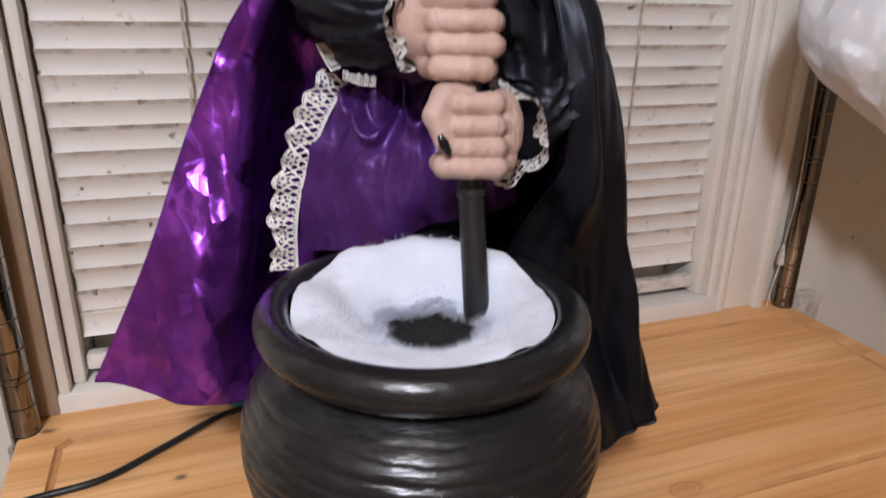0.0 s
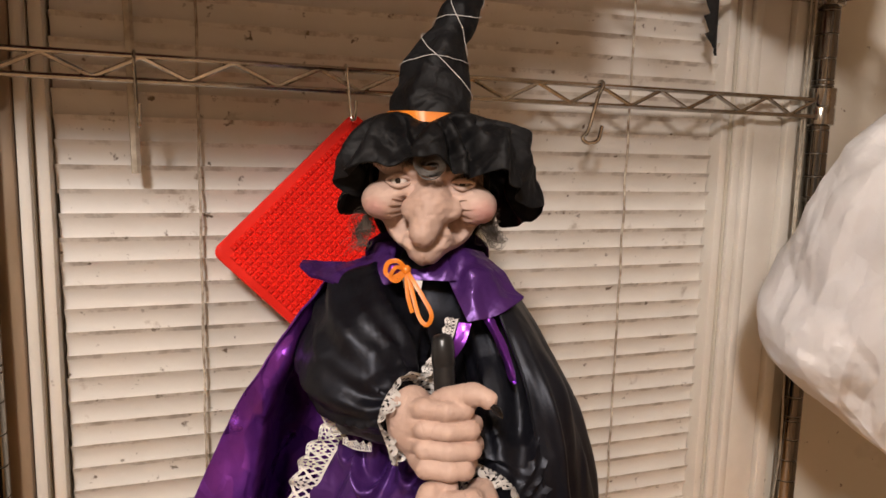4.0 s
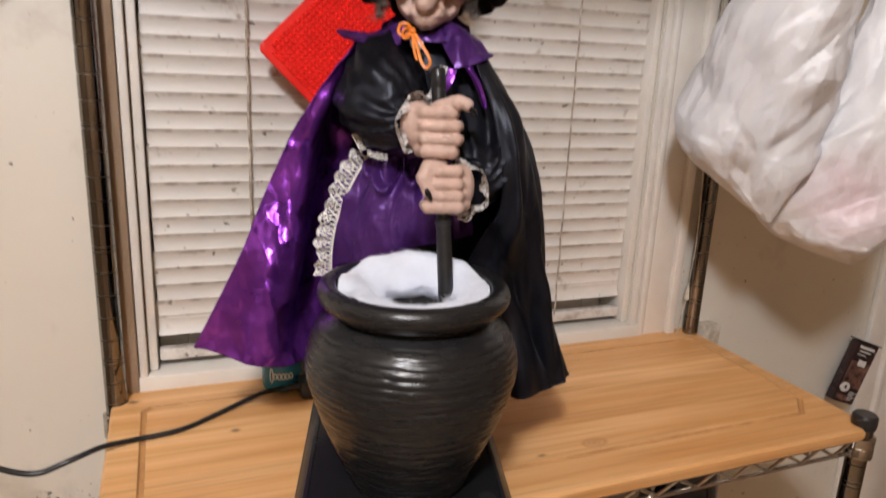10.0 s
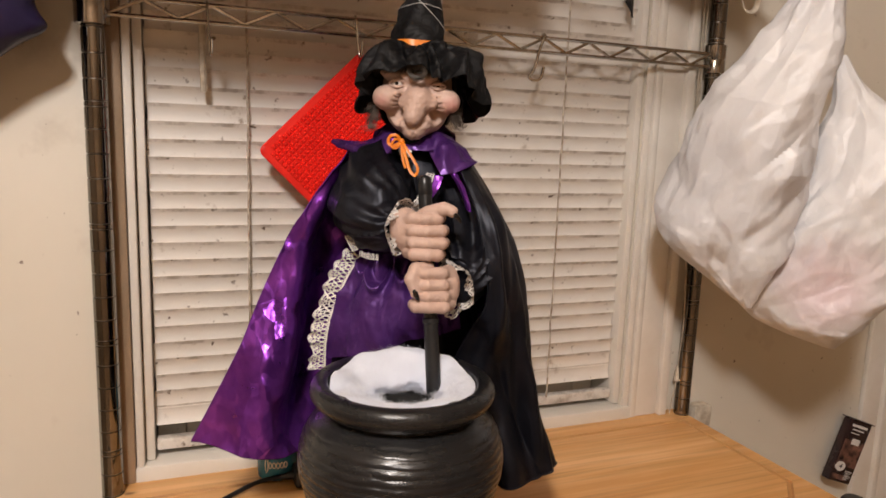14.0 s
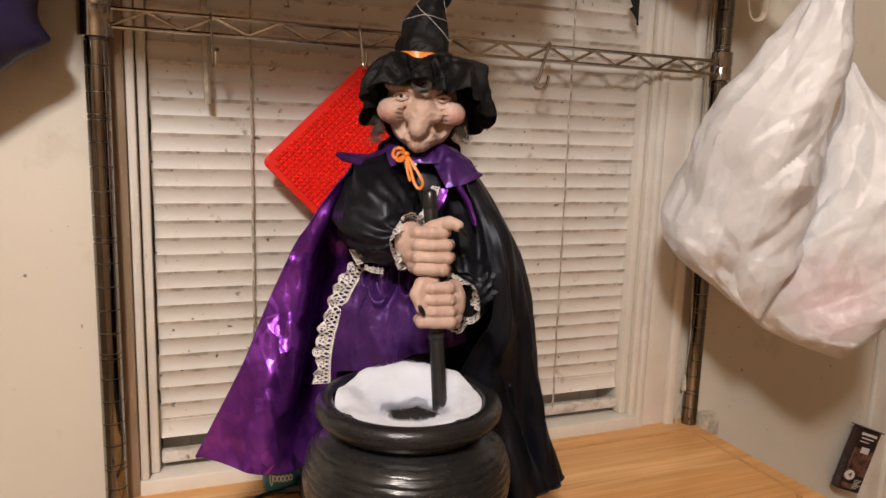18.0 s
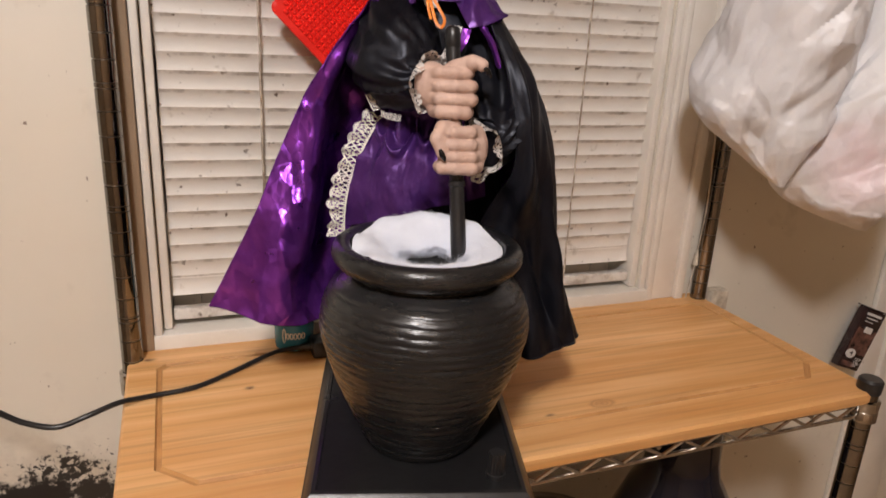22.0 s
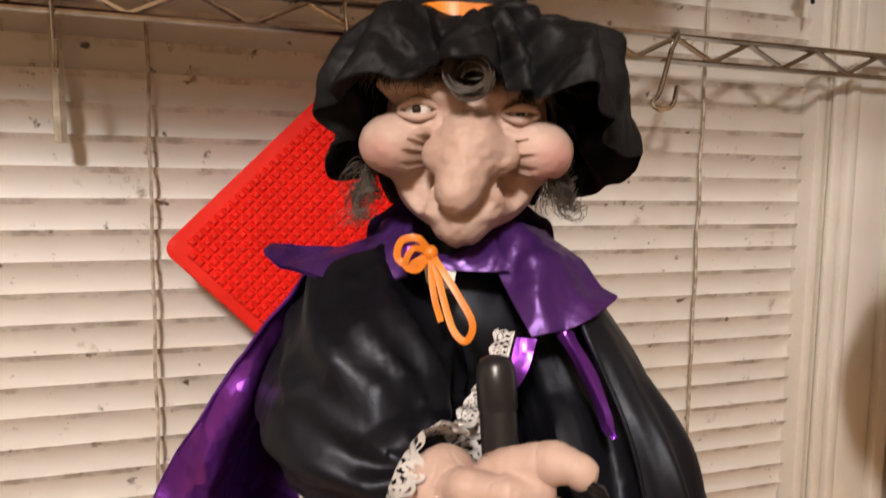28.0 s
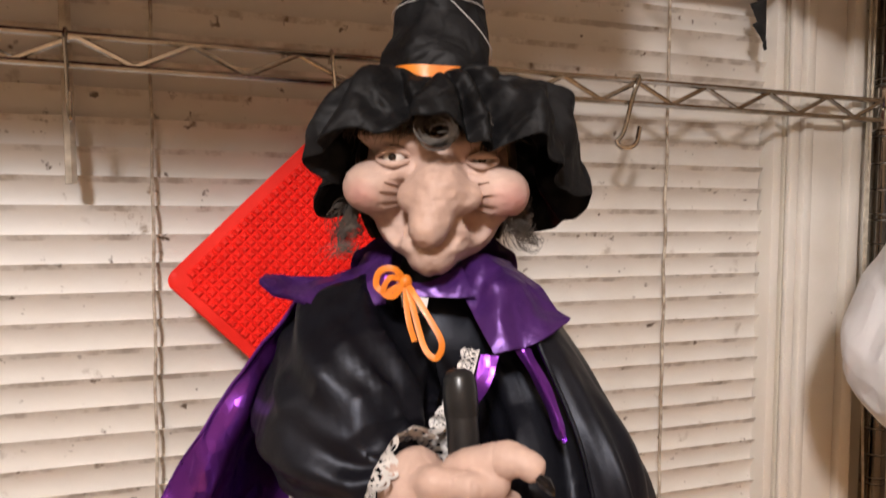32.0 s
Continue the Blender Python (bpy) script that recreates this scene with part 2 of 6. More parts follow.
def soft_folds(m, layers):
    """Slack cloth: rounded creases as relief, at several sizes, laid over the weave."""
    nt = m.node_tree
    tc = nt.nodes.new("ShaderNodeTexCoord")
    b = nt.nodes["Principled BSDF"]
    now = b.inputs["Normal"].links[0].from_socket
    for scale, depth, stretch in layers:
        mp = nt.nodes.new("ShaderNodeMapping")
        mp.inputs["Scale"].default_value, mp.inputs["Rotation"].default_value = stretch, (0.3, 0.5, 0.2)
        n = nt.nodes.new("ShaderNodeTexNoise")
        n.inputs["Scale"].default_value, n.inputs["Detail"].default_value, n.inputs["Distortion"].default_value = scale, 1.5, 0.8
        bp = nt.nodes.new("ShaderNodeBump")
        bp.inputs["Strength"].default_value, bp.inputs["Distance"].default_value = 0.8, depth
        for a, c in ((tc.outputs["Object"], mp.inputs["Vector"]), (mp.outputs["Vector"], n.inputs["Vector"]), (n.outputs["Fac"], bp.inputs["Height"]), (now, bp.inputs["Normal"])):
            nt.links.new(a, c)
        now = bp.outputs["Normal"]
    nt.links.new(now, b.inputs["Normal"])


M["cord"] = material("blind cord", (0.70, 0.64, 0.53), 0.8, vary=(0.42, 0.36, 0.28), scale=80)
M["dirty_cord"] = material("dirty ladder cord", (0.70, 0.63, 0.53), 0.85, vary=(0.30, 0.235, 0.175), scale=110)
M["glass"] = material("night glass", (0.02, 0.02, 0.025), 0.05)
M["chrome"] = material("chrome", (0.58, 0.56, 0.53), 0.12, metal=1.0, vary=(0.42, 0.39, 0.35), scale=60)
# darkened tone and upright streaks paint the dark room's reflection into the chrome
M["post_chrome"] = material("chrome tube with reflections in its colour", (0.36, 0.34, 0.315), 0.07, metal=1.0, vary=(0.17, 0.155, 0.135), scale=26, stretch=(1, 1, 0.3))
M["ring_chrome"] = material("rough chrome post ring", (0.40, 0.375, 0.34), 0.30, metal=1.0, vary=(0.16, 0.14, 0.12), scale=60)
M["dull_chrome"] = material("tarnished chrome wire", (0.68, 0.65, 0.61), 0.22, metal=1.0, vary=(0.50, 0.47, 0.43), scale=90)
M["plastic_black"] = material("black plastic", (0.009, 0.009, 0.010), 0.30, vary=(0.02, 0.02, 0.021), scale=40, bump=0.05, bump_scale=200)
M["base_black"] = material("satin black wood base", (0.009, 0.009, 0.010), 0.30, vary=(0.013, 0.013, 0.014), scale=25, bump=0.06, bump_scale=90, spec=0.3)
M["pot"] = material("black glazed cauldron", (0.009, 0.009, 0.0100), 0.27, vary=(0.015, 0.015, 0.0155), scale=30, bump=0.16, bump_scale=90, stretch=(1, 1, 5), spec=0.5)
M["fibre"] = material("white polyester fibre", (0.72, 0.76, 0.85), 0.95, vary=(0.67, 0.71, 0.80), scale=60, bump=0.12, bump_scale=160, sheen=0.5)
M["char"] = material("black hole lining", (0.006, 0.006, 0.006), 0.95, vary=(0.012, 0.012, 0.012), scale=200)
M["wood"] = wood("pine board", (0.90, 0.57, 0.27), (0.70, 0.35, 0.115), 0.047)


def knot(m, centre, size, dark, marks):
    """A wood knot: rings round a place on the board."""
    nt = m.node_tree
    tc = nt.nodes.new("ShaderNodeTexCoord")
    n = nt.nodes.new("ShaderNodeTexNoise")
    n.inputs["Scale"].default_value, n.inputs["Detail"].default_value = 70, 2
    off = nt.nodes.new("ShaderNodeVectorMath")
    off.operation = "MULTIPLY_ADD"
    off.inputs[1].default_value = (0.006, 0.004, 0)
    mp = nt.nodes.new("ShaderNodeMapping")
    mp.vector_type = "TEXTURE"
    mp.inputs["Location"].default_value, mp.inputs["Scale"].default_value = centre, size
    g = nt.nodes.new("ShaderNodeTexGradient")
    g.gradient_type = "SPHERICAL"
    r = nt.nodes.new("ShaderNodeValToRGB")
    while len(r.color_ramp.elements) < len(marks):
        r.color_ramp.elements.new(0.5)
    for e, (at, v) in zip(r.color_ramp.elements, marks):
        e.position, e.color = at, (v, v, v, 1)
    nt.links.new(tc.outputs["Object"], n.inputs["Vector"])
    nt.links.new(n.outputs["Color"], off.inputs[0])
    nt.links.new(tc.outputs["Object"], off.inputs[2])
    nt.links.new(off.outputs["Vector"], mp.inputs["Vector"])
    nt.links.new(mp.outputs["Vector"], g.inputs["Vector"])
    nt.links.new(g.outputs["Fac"], r.inputs["Fac"])
    mix_in(m, dark, r.outputs["Color"])


RING = ((0.0, 0.0), (0.12, 0.05), (0.34, 0.55), (0.46, 0.12), (0.62, 0.5), (0.76, 0.25), (1.0, 0.7))
SPOT = ((0.0, 0.0), (0.35, 0.15), (0.7, 0.75), (1.0, 1.0))
knot(M["wood"], (0.519, -0.255, 0.972), (0.021, 0.011, 0.2), (0.36, 0.16, 0.05), RING)
knot(M["wood"], (0.133, -0.108, 0.972), (0.010, 0.006, 0.2), (0.16, 0.06, 0.025), SPOT)
knot(M["wood"], (0.021, -0.004, 0.972), (0.013, 0.007, 0.2), (0.16, 0.06, 0.025), SPOT)
knot(M["wood"], (0.446, -0.262, 0.972), (0.010, 0.004, 0.2), (0.20, 0.08, 0.03), SPOT)
M["groove"] = material("darker wood groove", (0.60, 0.32, 0.115), 0.6, vary=(0.46, 0.23, 0.08), scale=30)
M["red"] = material("red silicone", (0.86, 0.024, 0.014), 0.38, vary=(0.78, 0.020, 0.012), scale=30, spec=0.4)
M["bag"] = material("white plastic bag", (0.77, 0.765, 0.765), 0.42, vary=(0.70, 0.70, 0.72), scale=5, spec=0.55)
film_nt = M["bag"].node_tree
place = film_nt.nodes.new("ShaderNodeTexCoord")
last = None
for wrinkle_scale, distance, strength, squash in ((9.0, 0.006, 0.16, (1.0, 1.0, 0.6)), (34.0, 0.0025, 0.34, (1.0, 1.0, 0.8))):
    to = film_nt.nodes.new("ShaderNodeMapping")
    to.inputs["Scale"].default_value, to.inputs["Rotation"].default_value = squash, (0.3, 0.35, 0.2)
    ridge = film_nt.nodes.new("ShaderNodeTexNoise")
    ridge.noise_type = "RIDGED_MULTIFRACTAL"
    ridge.inputs["Scale"].default_value, ridge.inputs["Detail"].default_value, ridge.inputs["Roughness"].default_value = wrinkle_scale, 1.6, 0.45
    ridge.inputs["Distortion"].default_value = 0.5
    dent = film_nt.nodes.new("ShaderNodeBump")
    dent.inputs["Strength"].default_value, dent.inputs["Distance"].default_value = strength, distance
    film_nt.links.new(place.outputs["Object"], to.inputs["Vector"])
    film_nt.links.new(to.outputs["Vector"], ridge.inputs["Vector"])
    film_nt.links.new(ridge.outputs["Fac"], dent.inputs["Height"])
    if last:
        film_nt.links.new(last.outputs["Normal"], dent.inputs["Normal"])
    last = dent
film_nt.links.new(last.outputs["Normal"], film_nt.nodes["Principled BSDF"].inputs["Normal"])
crinkle(M["bag"], ((0.060, 0.10), (0.026, 0.11), (0.010, 0.07)), (1.0, 1.0, 0.5))
blot(M["bag"], (0.80, 0.62, 0.66), (0.690, 0.36, 1.250), (0.090, 0.10, 0.095), 9, 0.08, 0.45)
M["navy"] = material("dark violet plastic", (0.017, 0.013, 0.046), 0.3, vary=(0.026, 0.019, 0.062), scale=14, bump=0.4, bump_scale=30)
M["teal"] = material("teal bottle", (0.04, 0.25, 0.38), 0.25, vary=(0.03, 0.20, 0.32), scale=20)
M["white"] = material("white print", (0.78, 0.78, 0.76), 0.5)
M["burgundy"] = material("burgundy terry", (0.085, 0.008, 0.024), 0.95, vary=(0.055, 0.005, 0.015), scale=60, bump=0.5, bump_scale=200, sheen=0.3)
M["plaid_white"] = material("cream towel", (0.72, 0.68, 0.60), 0.95, vary=(0.64, 0.60, 0.52), scale=40, bump=0.4, bump_scale=200, sheen=0.2)
M["dark_stripe"] = material("dark plaid stripe", (0.03, 0.022, 0.022), 0.95, vary=(0.05, 0.04, 0.04), scale=60)
M["red_stripe"] = material("red plaid stripe", (0.16, 0.02, 0.025), 0.95)
M["box_red"] = material("red carton", (0.20, 0.025, 0.02), 0.45, vary=(0.15, 0.02, 0.015), scale=12)
M["cling"] = material("clear crumpled film", (0.60, 0.57, 0.52), 0.15, vary=(0.45, 0.42, 0.38), scale=30, bump=0.6, bump_scale=50)
M["wicker"] = material("woven wood strip", (0.55, 0.31, 0.11), 0.5, vary=(0.42, 0.22, 0.07), scale=25, bump=0.2, bump_scale=80)
M["black_cloth"] = material("black cloth", (0.008, 0.008, 0.008), 0.9, vary=(0.014, 0.013, 0.013), scale=60)
M["jar"] = material("dark glass jar", (0.008, 0.009, 0.016), 0.08, vary=(0.012, 0.012, 0.02), scale=10)
M["card"] = material("printed card", (0.022, 0.014, 0.016), 0.25, vary=(0.035, 0.016, 0.016), scale=20)
M["choc"] = material("brown food print", (0.26, 0.13, 0.10), 0.3, vary=(0.03, 0.015, 0.014), scale=70)
# doll
M["skin"] = material("doll skin vinyl", (0.58, 0.415, 0.345), 0.56, vary=(0.49, 0.335, 0.27), scale=38, bump=0.18, bump_scale=200)
blot(M["skin"], (0.58, 0.27, 0.25), (-0.0320, 0.105, 1.4540), (0.013, 0.04, 0.011), 60, 0.06, 0.62)
blot(M["skin"], (0.58, 0.25, 0.24), (0.0390, 0.105, 1.4520), (0.016, 0.04, 0.014), 60, 0.06, 0.60)
M["satin"] = material("black satin", (0.0030, 0.0030, 0.0048), 0.44, vary=(0.0048, 0.0048, 0.0076), scale=30, bump=0.05, bump_scale=500, spec=0.34, silk=0.4)
soft_folds(M["satin"], ((13, 0.018, (1.2, 1.2, 0.5)), (34, 0.0025, (1.2, 1.2, 0.6))))
M["satin"].node_tree.nodes["Principled BSDF"].inputs["Specular Tint"].default_value = (0.80, 0.85, 1.0, 1)
M["felt"] = material("black hat cloth", (0.0046, 0.0045, 0.0050), 0.56, vary=(0.008, 0.0078, 0.0085), scale=60, bump=0.10, bump_scale=320, spec=0.17, silk=0.4)
soft_folds(M["felt"], ((22, 0.014, (1.1, 1.1, 0.8)), (55, 0.005, (1, 1, 1))))
M["lame"] = material("purple lame", (0.30, 0.066, 0.55), 0.29, metal=0.8, vary=(0.20, 0.042, 0.40), scale=26, bump=0.06, bump_scale=120)
crinkle(M["lame"], ((0.040, 0.19), (0.017, 0.16), (0.007, 0.07)), (1.25, 1.0, 0.8), (0.3, 0.5, 0.2))
M["purple"] = material("purple satin", (0.092, 0.028, 0.180), 0.34, metal=0.42, vary=(0.07, 0.020, 0.15), scale=30, bump=0.12, bump_scale=250)
crinkle(M["purple"], ((0.030, 0.10), (0.012, 0.06)))
soft_folds(M["purple"], ((18, 0.014, (1.3, 1.2, 0.45)), (44, 0.004, (1.2, 1.2, 0.6))))
M["lace"] = material("white lace", (0.76, 0.73, 0.70), 0.85, vary=(0.66, 0.63, 0.60), scale=300)
M["orange"] = material("orange ribbon", (0.80, 0.24, 0.02), 0.38, vary=(0.68, 0.18, 0.015), scale=60)
M["hair"] = material("grey black hair", (0.12, 0.096, 0.076), 0.42, vary=(0.022, 0.017, 0.014), spec=0.3, scale=120)
M["eye"] = material("eye white", (0.72, 0.66, 0.60), 0.15)
M["pupil"] = material("pupil", (0.02, 0.015, 0.012), 0.1)
M["nail"] = material("black nail", (0.008, 0.007, 0.008), 0.15)
M["thread"] = material("silver thread", (0.62, 0.60, 0.58), 0.45)
M["shade"] = bpy.data.materials.new("lamp glass")
M["shade"].use_nodes = True
M["shade"].node_tree.nodes["Principled BSDF"].inputs["Emission Color"].default_value = (1, 0.84, 0.62, 1)
M["shade"].node_tree.nodes["Principled BSDF"].inputs["Emission Strength"].default_value = 6.0


# ---- mesh helpers ----
class Build:
    """Collects grids and faces for one mesh."""

    def __init__(self):
        self.v, self.f, self.m = [], [], []

    def grid(self, p, mat=0, wrap_i=False, wrap_j=False, keep=None, flip=False):
        p = np.asarray(p, float)
        n, k = p.shape[:2]
        o = len(self.v)
        self.v += [tuple(q) for q in p.reshape(-1, 3)]
        for i in range(n if wrap_i else n - 1):
            for j in range(k if wrap_j else k - 1):
                if keep is not None and not keep(i, j):
                    continue
                a, b2 = o + i * k + j, o + i * k + (j + 1) % k
                c, d = o + ((i + 1) % n) * k + (j + 1) % k, o + ((i + 1) % n) * k + j
                self.f.append((a, d, c, b2) if flip else (a, b2, c, d))
                self.m.append(mat)
        return self

    def face(self, pts, mat=0):
        o = len(self.v)
        self.v += [tuple(q) for q in pts]
        self.f.append(tuple(range(o, o + len(pts))))
        self.m.append(mat)
        return self

    def loop_cap(self, ring, mat=0, flip=False):
        self.face(ring[::-1] if flip else ring, mat)

    def tube(self, pts, r, seg=8, mat=0, closed=False, caps=True, flat=1.0):
        pts = [Vector(q) for q in pts]
        n = len(pts)
        rs = r if hasattr(r, "__len__") else [r] * n
        ring, up = [], None
        for i in range(n):
            a = pts[i - 1] if (i or closed) else pts[0]
            c = pts[(i + 1) % n] if (i < n - 1 or closed) else pts[-1]
            d = (c - a).normalized()
            if up is None:
                up = d.orthogonal().normalized()
            up = (up - d * up.dot(d)).normalized()
            side = d.cross(up)
            ring.append([tuple(pts[i] + (up * math.cos(q) + side * math.sin(q) * flat) * rs[i]) for q in np.linspace(0, 2 * math.pi, seg, endpoint=False)])
        self.grid(ring, mat, wrap_i=closed, wrap_j=True)
        if caps and not closed:
            self.loop_cap(ring[0], mat)
            self.loop_cap(ring[-1], mat, flip=True)
        return self

    def lathe(self, prof, seg=32, mat=0, centre=(0, 0), caps=True):
        q = np.linspace(0, 2 * math.pi, seg, endpoint=False)
        rows = [[(centre[0] + r * math.cos(a), centre[1] + r * math.sin(a), z) for a in q] for r, z in prof]
        self.grid(rows, mat, wrap_j=True)
        if caps:
            self.loop_cap(rows[0], mat, flip=True)
            self.loop_cap(rows[-1], mat)
        return self

    def box(self, lo, hi, bevel=0.0, mat=0, turn=None, segs=2):
        bm = bmesh.new()
        bmesh.ops.create_cube(bm, size=1.0)
        s = [hi[i] - lo[i] for i in range(3)]
        c = Vector([(hi[i] + lo[i]) / 2 for i in range(3)])
        for v in bm.verts:
            v.co = Vector((v.co.x * s[0], v.co.y * s[1], v.co.z * s[2]))
        if bevel:
            bmesh.ops.bevel(bm, geom=bm.edges[:], offset=min(bevel, min(s) * 0.45), segments=segs, profile=0.5, affect="EDGES")
        o = len(self.v)
        bm.verts.index_update()
        for v in bm.verts:
            self.v.append(tuple((turn @ v.co if turn else v.co) + c))
        for f in bm.faces:
            self.f.append(tuple(o + v.index for v in f.verts))
            self.m.append(mat)
        bm.free()
        return self

    def ball(self, c, r, mat=0, n=16, k=12):
        r = r if hasattr(r, "__len__") else (r, r, r)
        rows = [[(c[0] + r[0] * math.sin(t) * math.cos(a), c[1] + r[1] * math.sin(t) * math.sin(a), c[2] - r[2] * math.cos(t))
                 for a in np.linspace(0, 2 * math.pi, n, endpoint=False)] for t in np.linspace(0.02, math.pi - 0.02, k)]
        return self.grid(rows, mat, wrap_j=True)

    def mesh(self, name, mats, angle=38, crisp=None):
        me = bpy.data.meshes.new(name)
        me.from_pydata(self.v, [], self.f)
        for m in mats:
            me.materials.append(m)
        me.polygons.foreach_set("material_index", self.m)
        me.polygons.foreach_set("use_smooth", [True] * len(self.f))
        me.update()
        me.set_sharp_from_angle(angle=radians(angle))
        if crisp:
            # cloth with hard creases: a lower angle for the edges between faces of some materials
            seen = {}
            nrm = [p.normal.copy() for p in me.polygons]
            att = me.attributes.get("sharp_edge") or me.attributes.new("sharp_edge", "BOOLEAN", "EDGE")
            for p in me.polygons:
                if p.material_index in crisp:
                    for li in p.loop_indices:
                        e = me.loops[li].edge_index
                        if e in seen and nrm[seen[e]].dot(nrm[p.index]) < crisp[p.material_index]:
                            att.data[e].value = True
                        seen[e] = p.index
        return me


def part(name, b, mats, parent=None, label="", at=None, angle=38, crisp=None):
    """One mesh object, under a thing or a part if a parent is given."""
    ob = new(name, b.mesh(name, mats if isinstance(mats, list) else [mats], angle, crisp))
    if parent:
        ob.parent = parent
    if at:
        ob.matrix_basis = at
    return tagged(ob, label)


def thing(name, label, category, group="", at=None):
    ob = new(name)
    ob.empty_display_size = 0.02
    if at:
        ob.matrix_basis = at
    return tagged(ob, label, category, group)


def structure(name, b, mats, label=""):
    return tagged(part(name, b, mats), label, "", "", "structure")


def spline(ctrl, n):
    """Catmull-Rom through the rows of ctrl, n samples."""
    c = np.asarray(ctrl, float)
    k = len(c)
    c = np.concatenate([2 * c[:1] - c[1:2], c, 2 * c[-1:] - c[-2:-1]])
    out = []
    for s in np.linspace(0, k - 1 - 1e-9, n):
        i = int(s)
        t = s - i
        a, b, d, e = c[i], c[i + 1], c[i + 2], c[i + 3]
        out.append(0.5 * (2 * b + (d - a) * t + (2 * a - 5 * b + 4 * d - e) * t * t + (3 * b - a - 3 * d + e) * t ** 3))
    return np.array(out)


def net(ctrl, n, k):
    """A smooth grid through a net of control points."""
    rows = np.array([spline(r, k) for r in ctrl])
    return np.stack([spline(rows[:, j], n) for j in range(k)], axis=1)


def crease(x, y, z, f):
    """Ridged noise, 0 to 1, with sharp folds."""
    return 1 - abs(noise.noise(Vector((x * f, y * f, z * f)))) * 2


PLANES = [(Vector((random.Random(k).gauss(0, 1), random.Random(k + 50).gauss(0, 1), random.Random(k + 90).gauss(0, 1))).normalized(), random.Random(k + 7).uniform(0, 1)) for k in range(9)]


def crumple(p, size, seed=0.0, warp=0.6):
    """Sharp creases between flat facets, about -1 to 1: folded waves along several skew directions."""
    p = Vector(p)
    w = p + warp * size * Vector((noise.noise(p / size * 0.5 + Vector((seed, 0, 0))), noise.noise(p / size * 0.5 + Vector((0, seed, 5))), noise.noise(p / size * 0.5 + Vector((9, 0, seed)))))
    s = 0.0
    for k in range(5):
        n, o = PLANES[(k + int(abs(seed) * 3)) % 9]
        q = w.dot(n) / (size * (0.8 + 0.25 * k)) + o + seed * 0.37 * (k + 1)
        s += (abs((q % 1.0) - 0.5) * 4 - 1) / (1 + 0.25 * k)
    return s / 2.4


def crush(p, size, seed=0.0):
    """Crushed foil: flat cones that meet in sharp straight creases, about -1 to 1."""
    q = Vector(p) / size + Vector((seed * 3.1, seed * 1.7, seed * 2.3))
    q += 0.35 * Vector((noise.noise(q * 0.9), noise.noise(q * 0.9 + Vector((7, 0, 0))), noise.noise(q * 0.9 + Vector((0, 7, 0)))))
    return (noise.voronoi(q)[0][0] - 0.45) * 2.4


SKEW = Euler((0.7, 0.4, 0.9)).to_matrix()
HASH = [random.Random(77).uniform(-1, 1) for _ in range(1)] + [random.Random(k * 13 + 5).uniform(-1, 1) for k in range(1, 4093)]


def facet(p, size, seed=0.0, bend=0.35):
    """Crinkled film: flat facets that meet in straight creases, -1 to 1 (random heights, joined linearly)."""
    q = SKEW @ (Vector(p) / size) + Vector((seed * 3.1 + 40, seed * 1.7 + 40, seed * 2.3 + 40))
    q += bend * noise.noise_vector(q * 0.45)
    base = [math.floor(v) for v in q]
    order = sorted(((q[k] - base[k], k) for k in range(3)), reverse=True)

    def height(c):
        return HASH[(c[0] * 1619 + c[1] * 31337 + c[2] * 6971) % 4093]

    total, last_f, at = 0.0, 1.0, list(base)
    for f, k in order:
        total += height(at) * (last_f - f)
        at[k] += 1
        last_f = f
    return total + height(at) * last_f


# ---- the room ----
WY = 0.650
b = Build()
OL, OR, OB, OT = -0.136, 0.590, 0.985, 1.98
b.box((-1.7, WY, 0), (OL, WY + 0.12, 2.45)).box((OR, WY, 0), (2.0, WY + 0.12, 2.45))
b.box((OL, WY, 0), (OR, WY + 0.12, OB)).box((OL, WY, OT), (OR, WY + 0.12, 2.45))
structure("wall_north", b, M["wall"], "cream painted wall with dirt marks and a mould stain")
# unseen walls, floor and ceiling close the room; their tones set the fill
structure("wall_west", Build().box((-1.82, -2.4, 0), (-1.7, WY + 0.12, 2.45)), M["dark_wall"], "unseen wall darkened brown for reflections")
structure("wall_east", Build().box((2.0, -2.4, 0), (2.12, WY + 0.12, 2.45)), M["dark_wall"], "unseen wall darkened brown for reflections")
structure("wall_south", Build().box((-1.82, -2.52, 0), (2.12, -2.4, 2.45)), M["dim_wall"], "unseen tan wall toned for bounce light")
structure("floor", Build().box((-1.82, -2.52, -0.1), (2.12, WY + 0.12, 0)), M["floor"], "brown tiled floor")
structure("ceiling", Build().box((-1.82, -2.52, 2.45), (2.12, WY + 0.12, 2.55)), M["ceiling"], "cream painted ceiling")

# window: casing, stool, sash and dark panes
win = tagged(new("window_1"), "white painted window with closed blinds at night", "window", "", "structure")
cas = Build()
part("casing_edge", Build().box((-0.175, WY - 0.016, 0.972), (-0.1465, WY - 0.001, 2.06), 0.003), M["brown_edge"], win, "brown casing edge")
for x0, x1, y0 in ((-0.146, OL, WY - 0.012),):
    cas.box((x0, y0, 0.972), (x1, WY - 0.001, 2.06), 0.003)
part("casing", cas, M["trim"], win)
cas = Build()
for x0, x1, y0 in ((OR, 0.602, WY - 0.008), (0.602, 0.614, WY - 0.014), (0.614, 0.656, WY - 0.011), (0.656, 0.672, WY - 0.019)):
    cas.box((x0, y0, 0.972), (x1, WY - 0.001, 2.06), 0.003)
part("casing", cas, M["trim"], win)
part("head_casing", Build().box((-0.196, WY - 0.015, OT + 0.002), (0.672, WY - 0.002, OT + 0.09), 0.004), M["trim"], win)
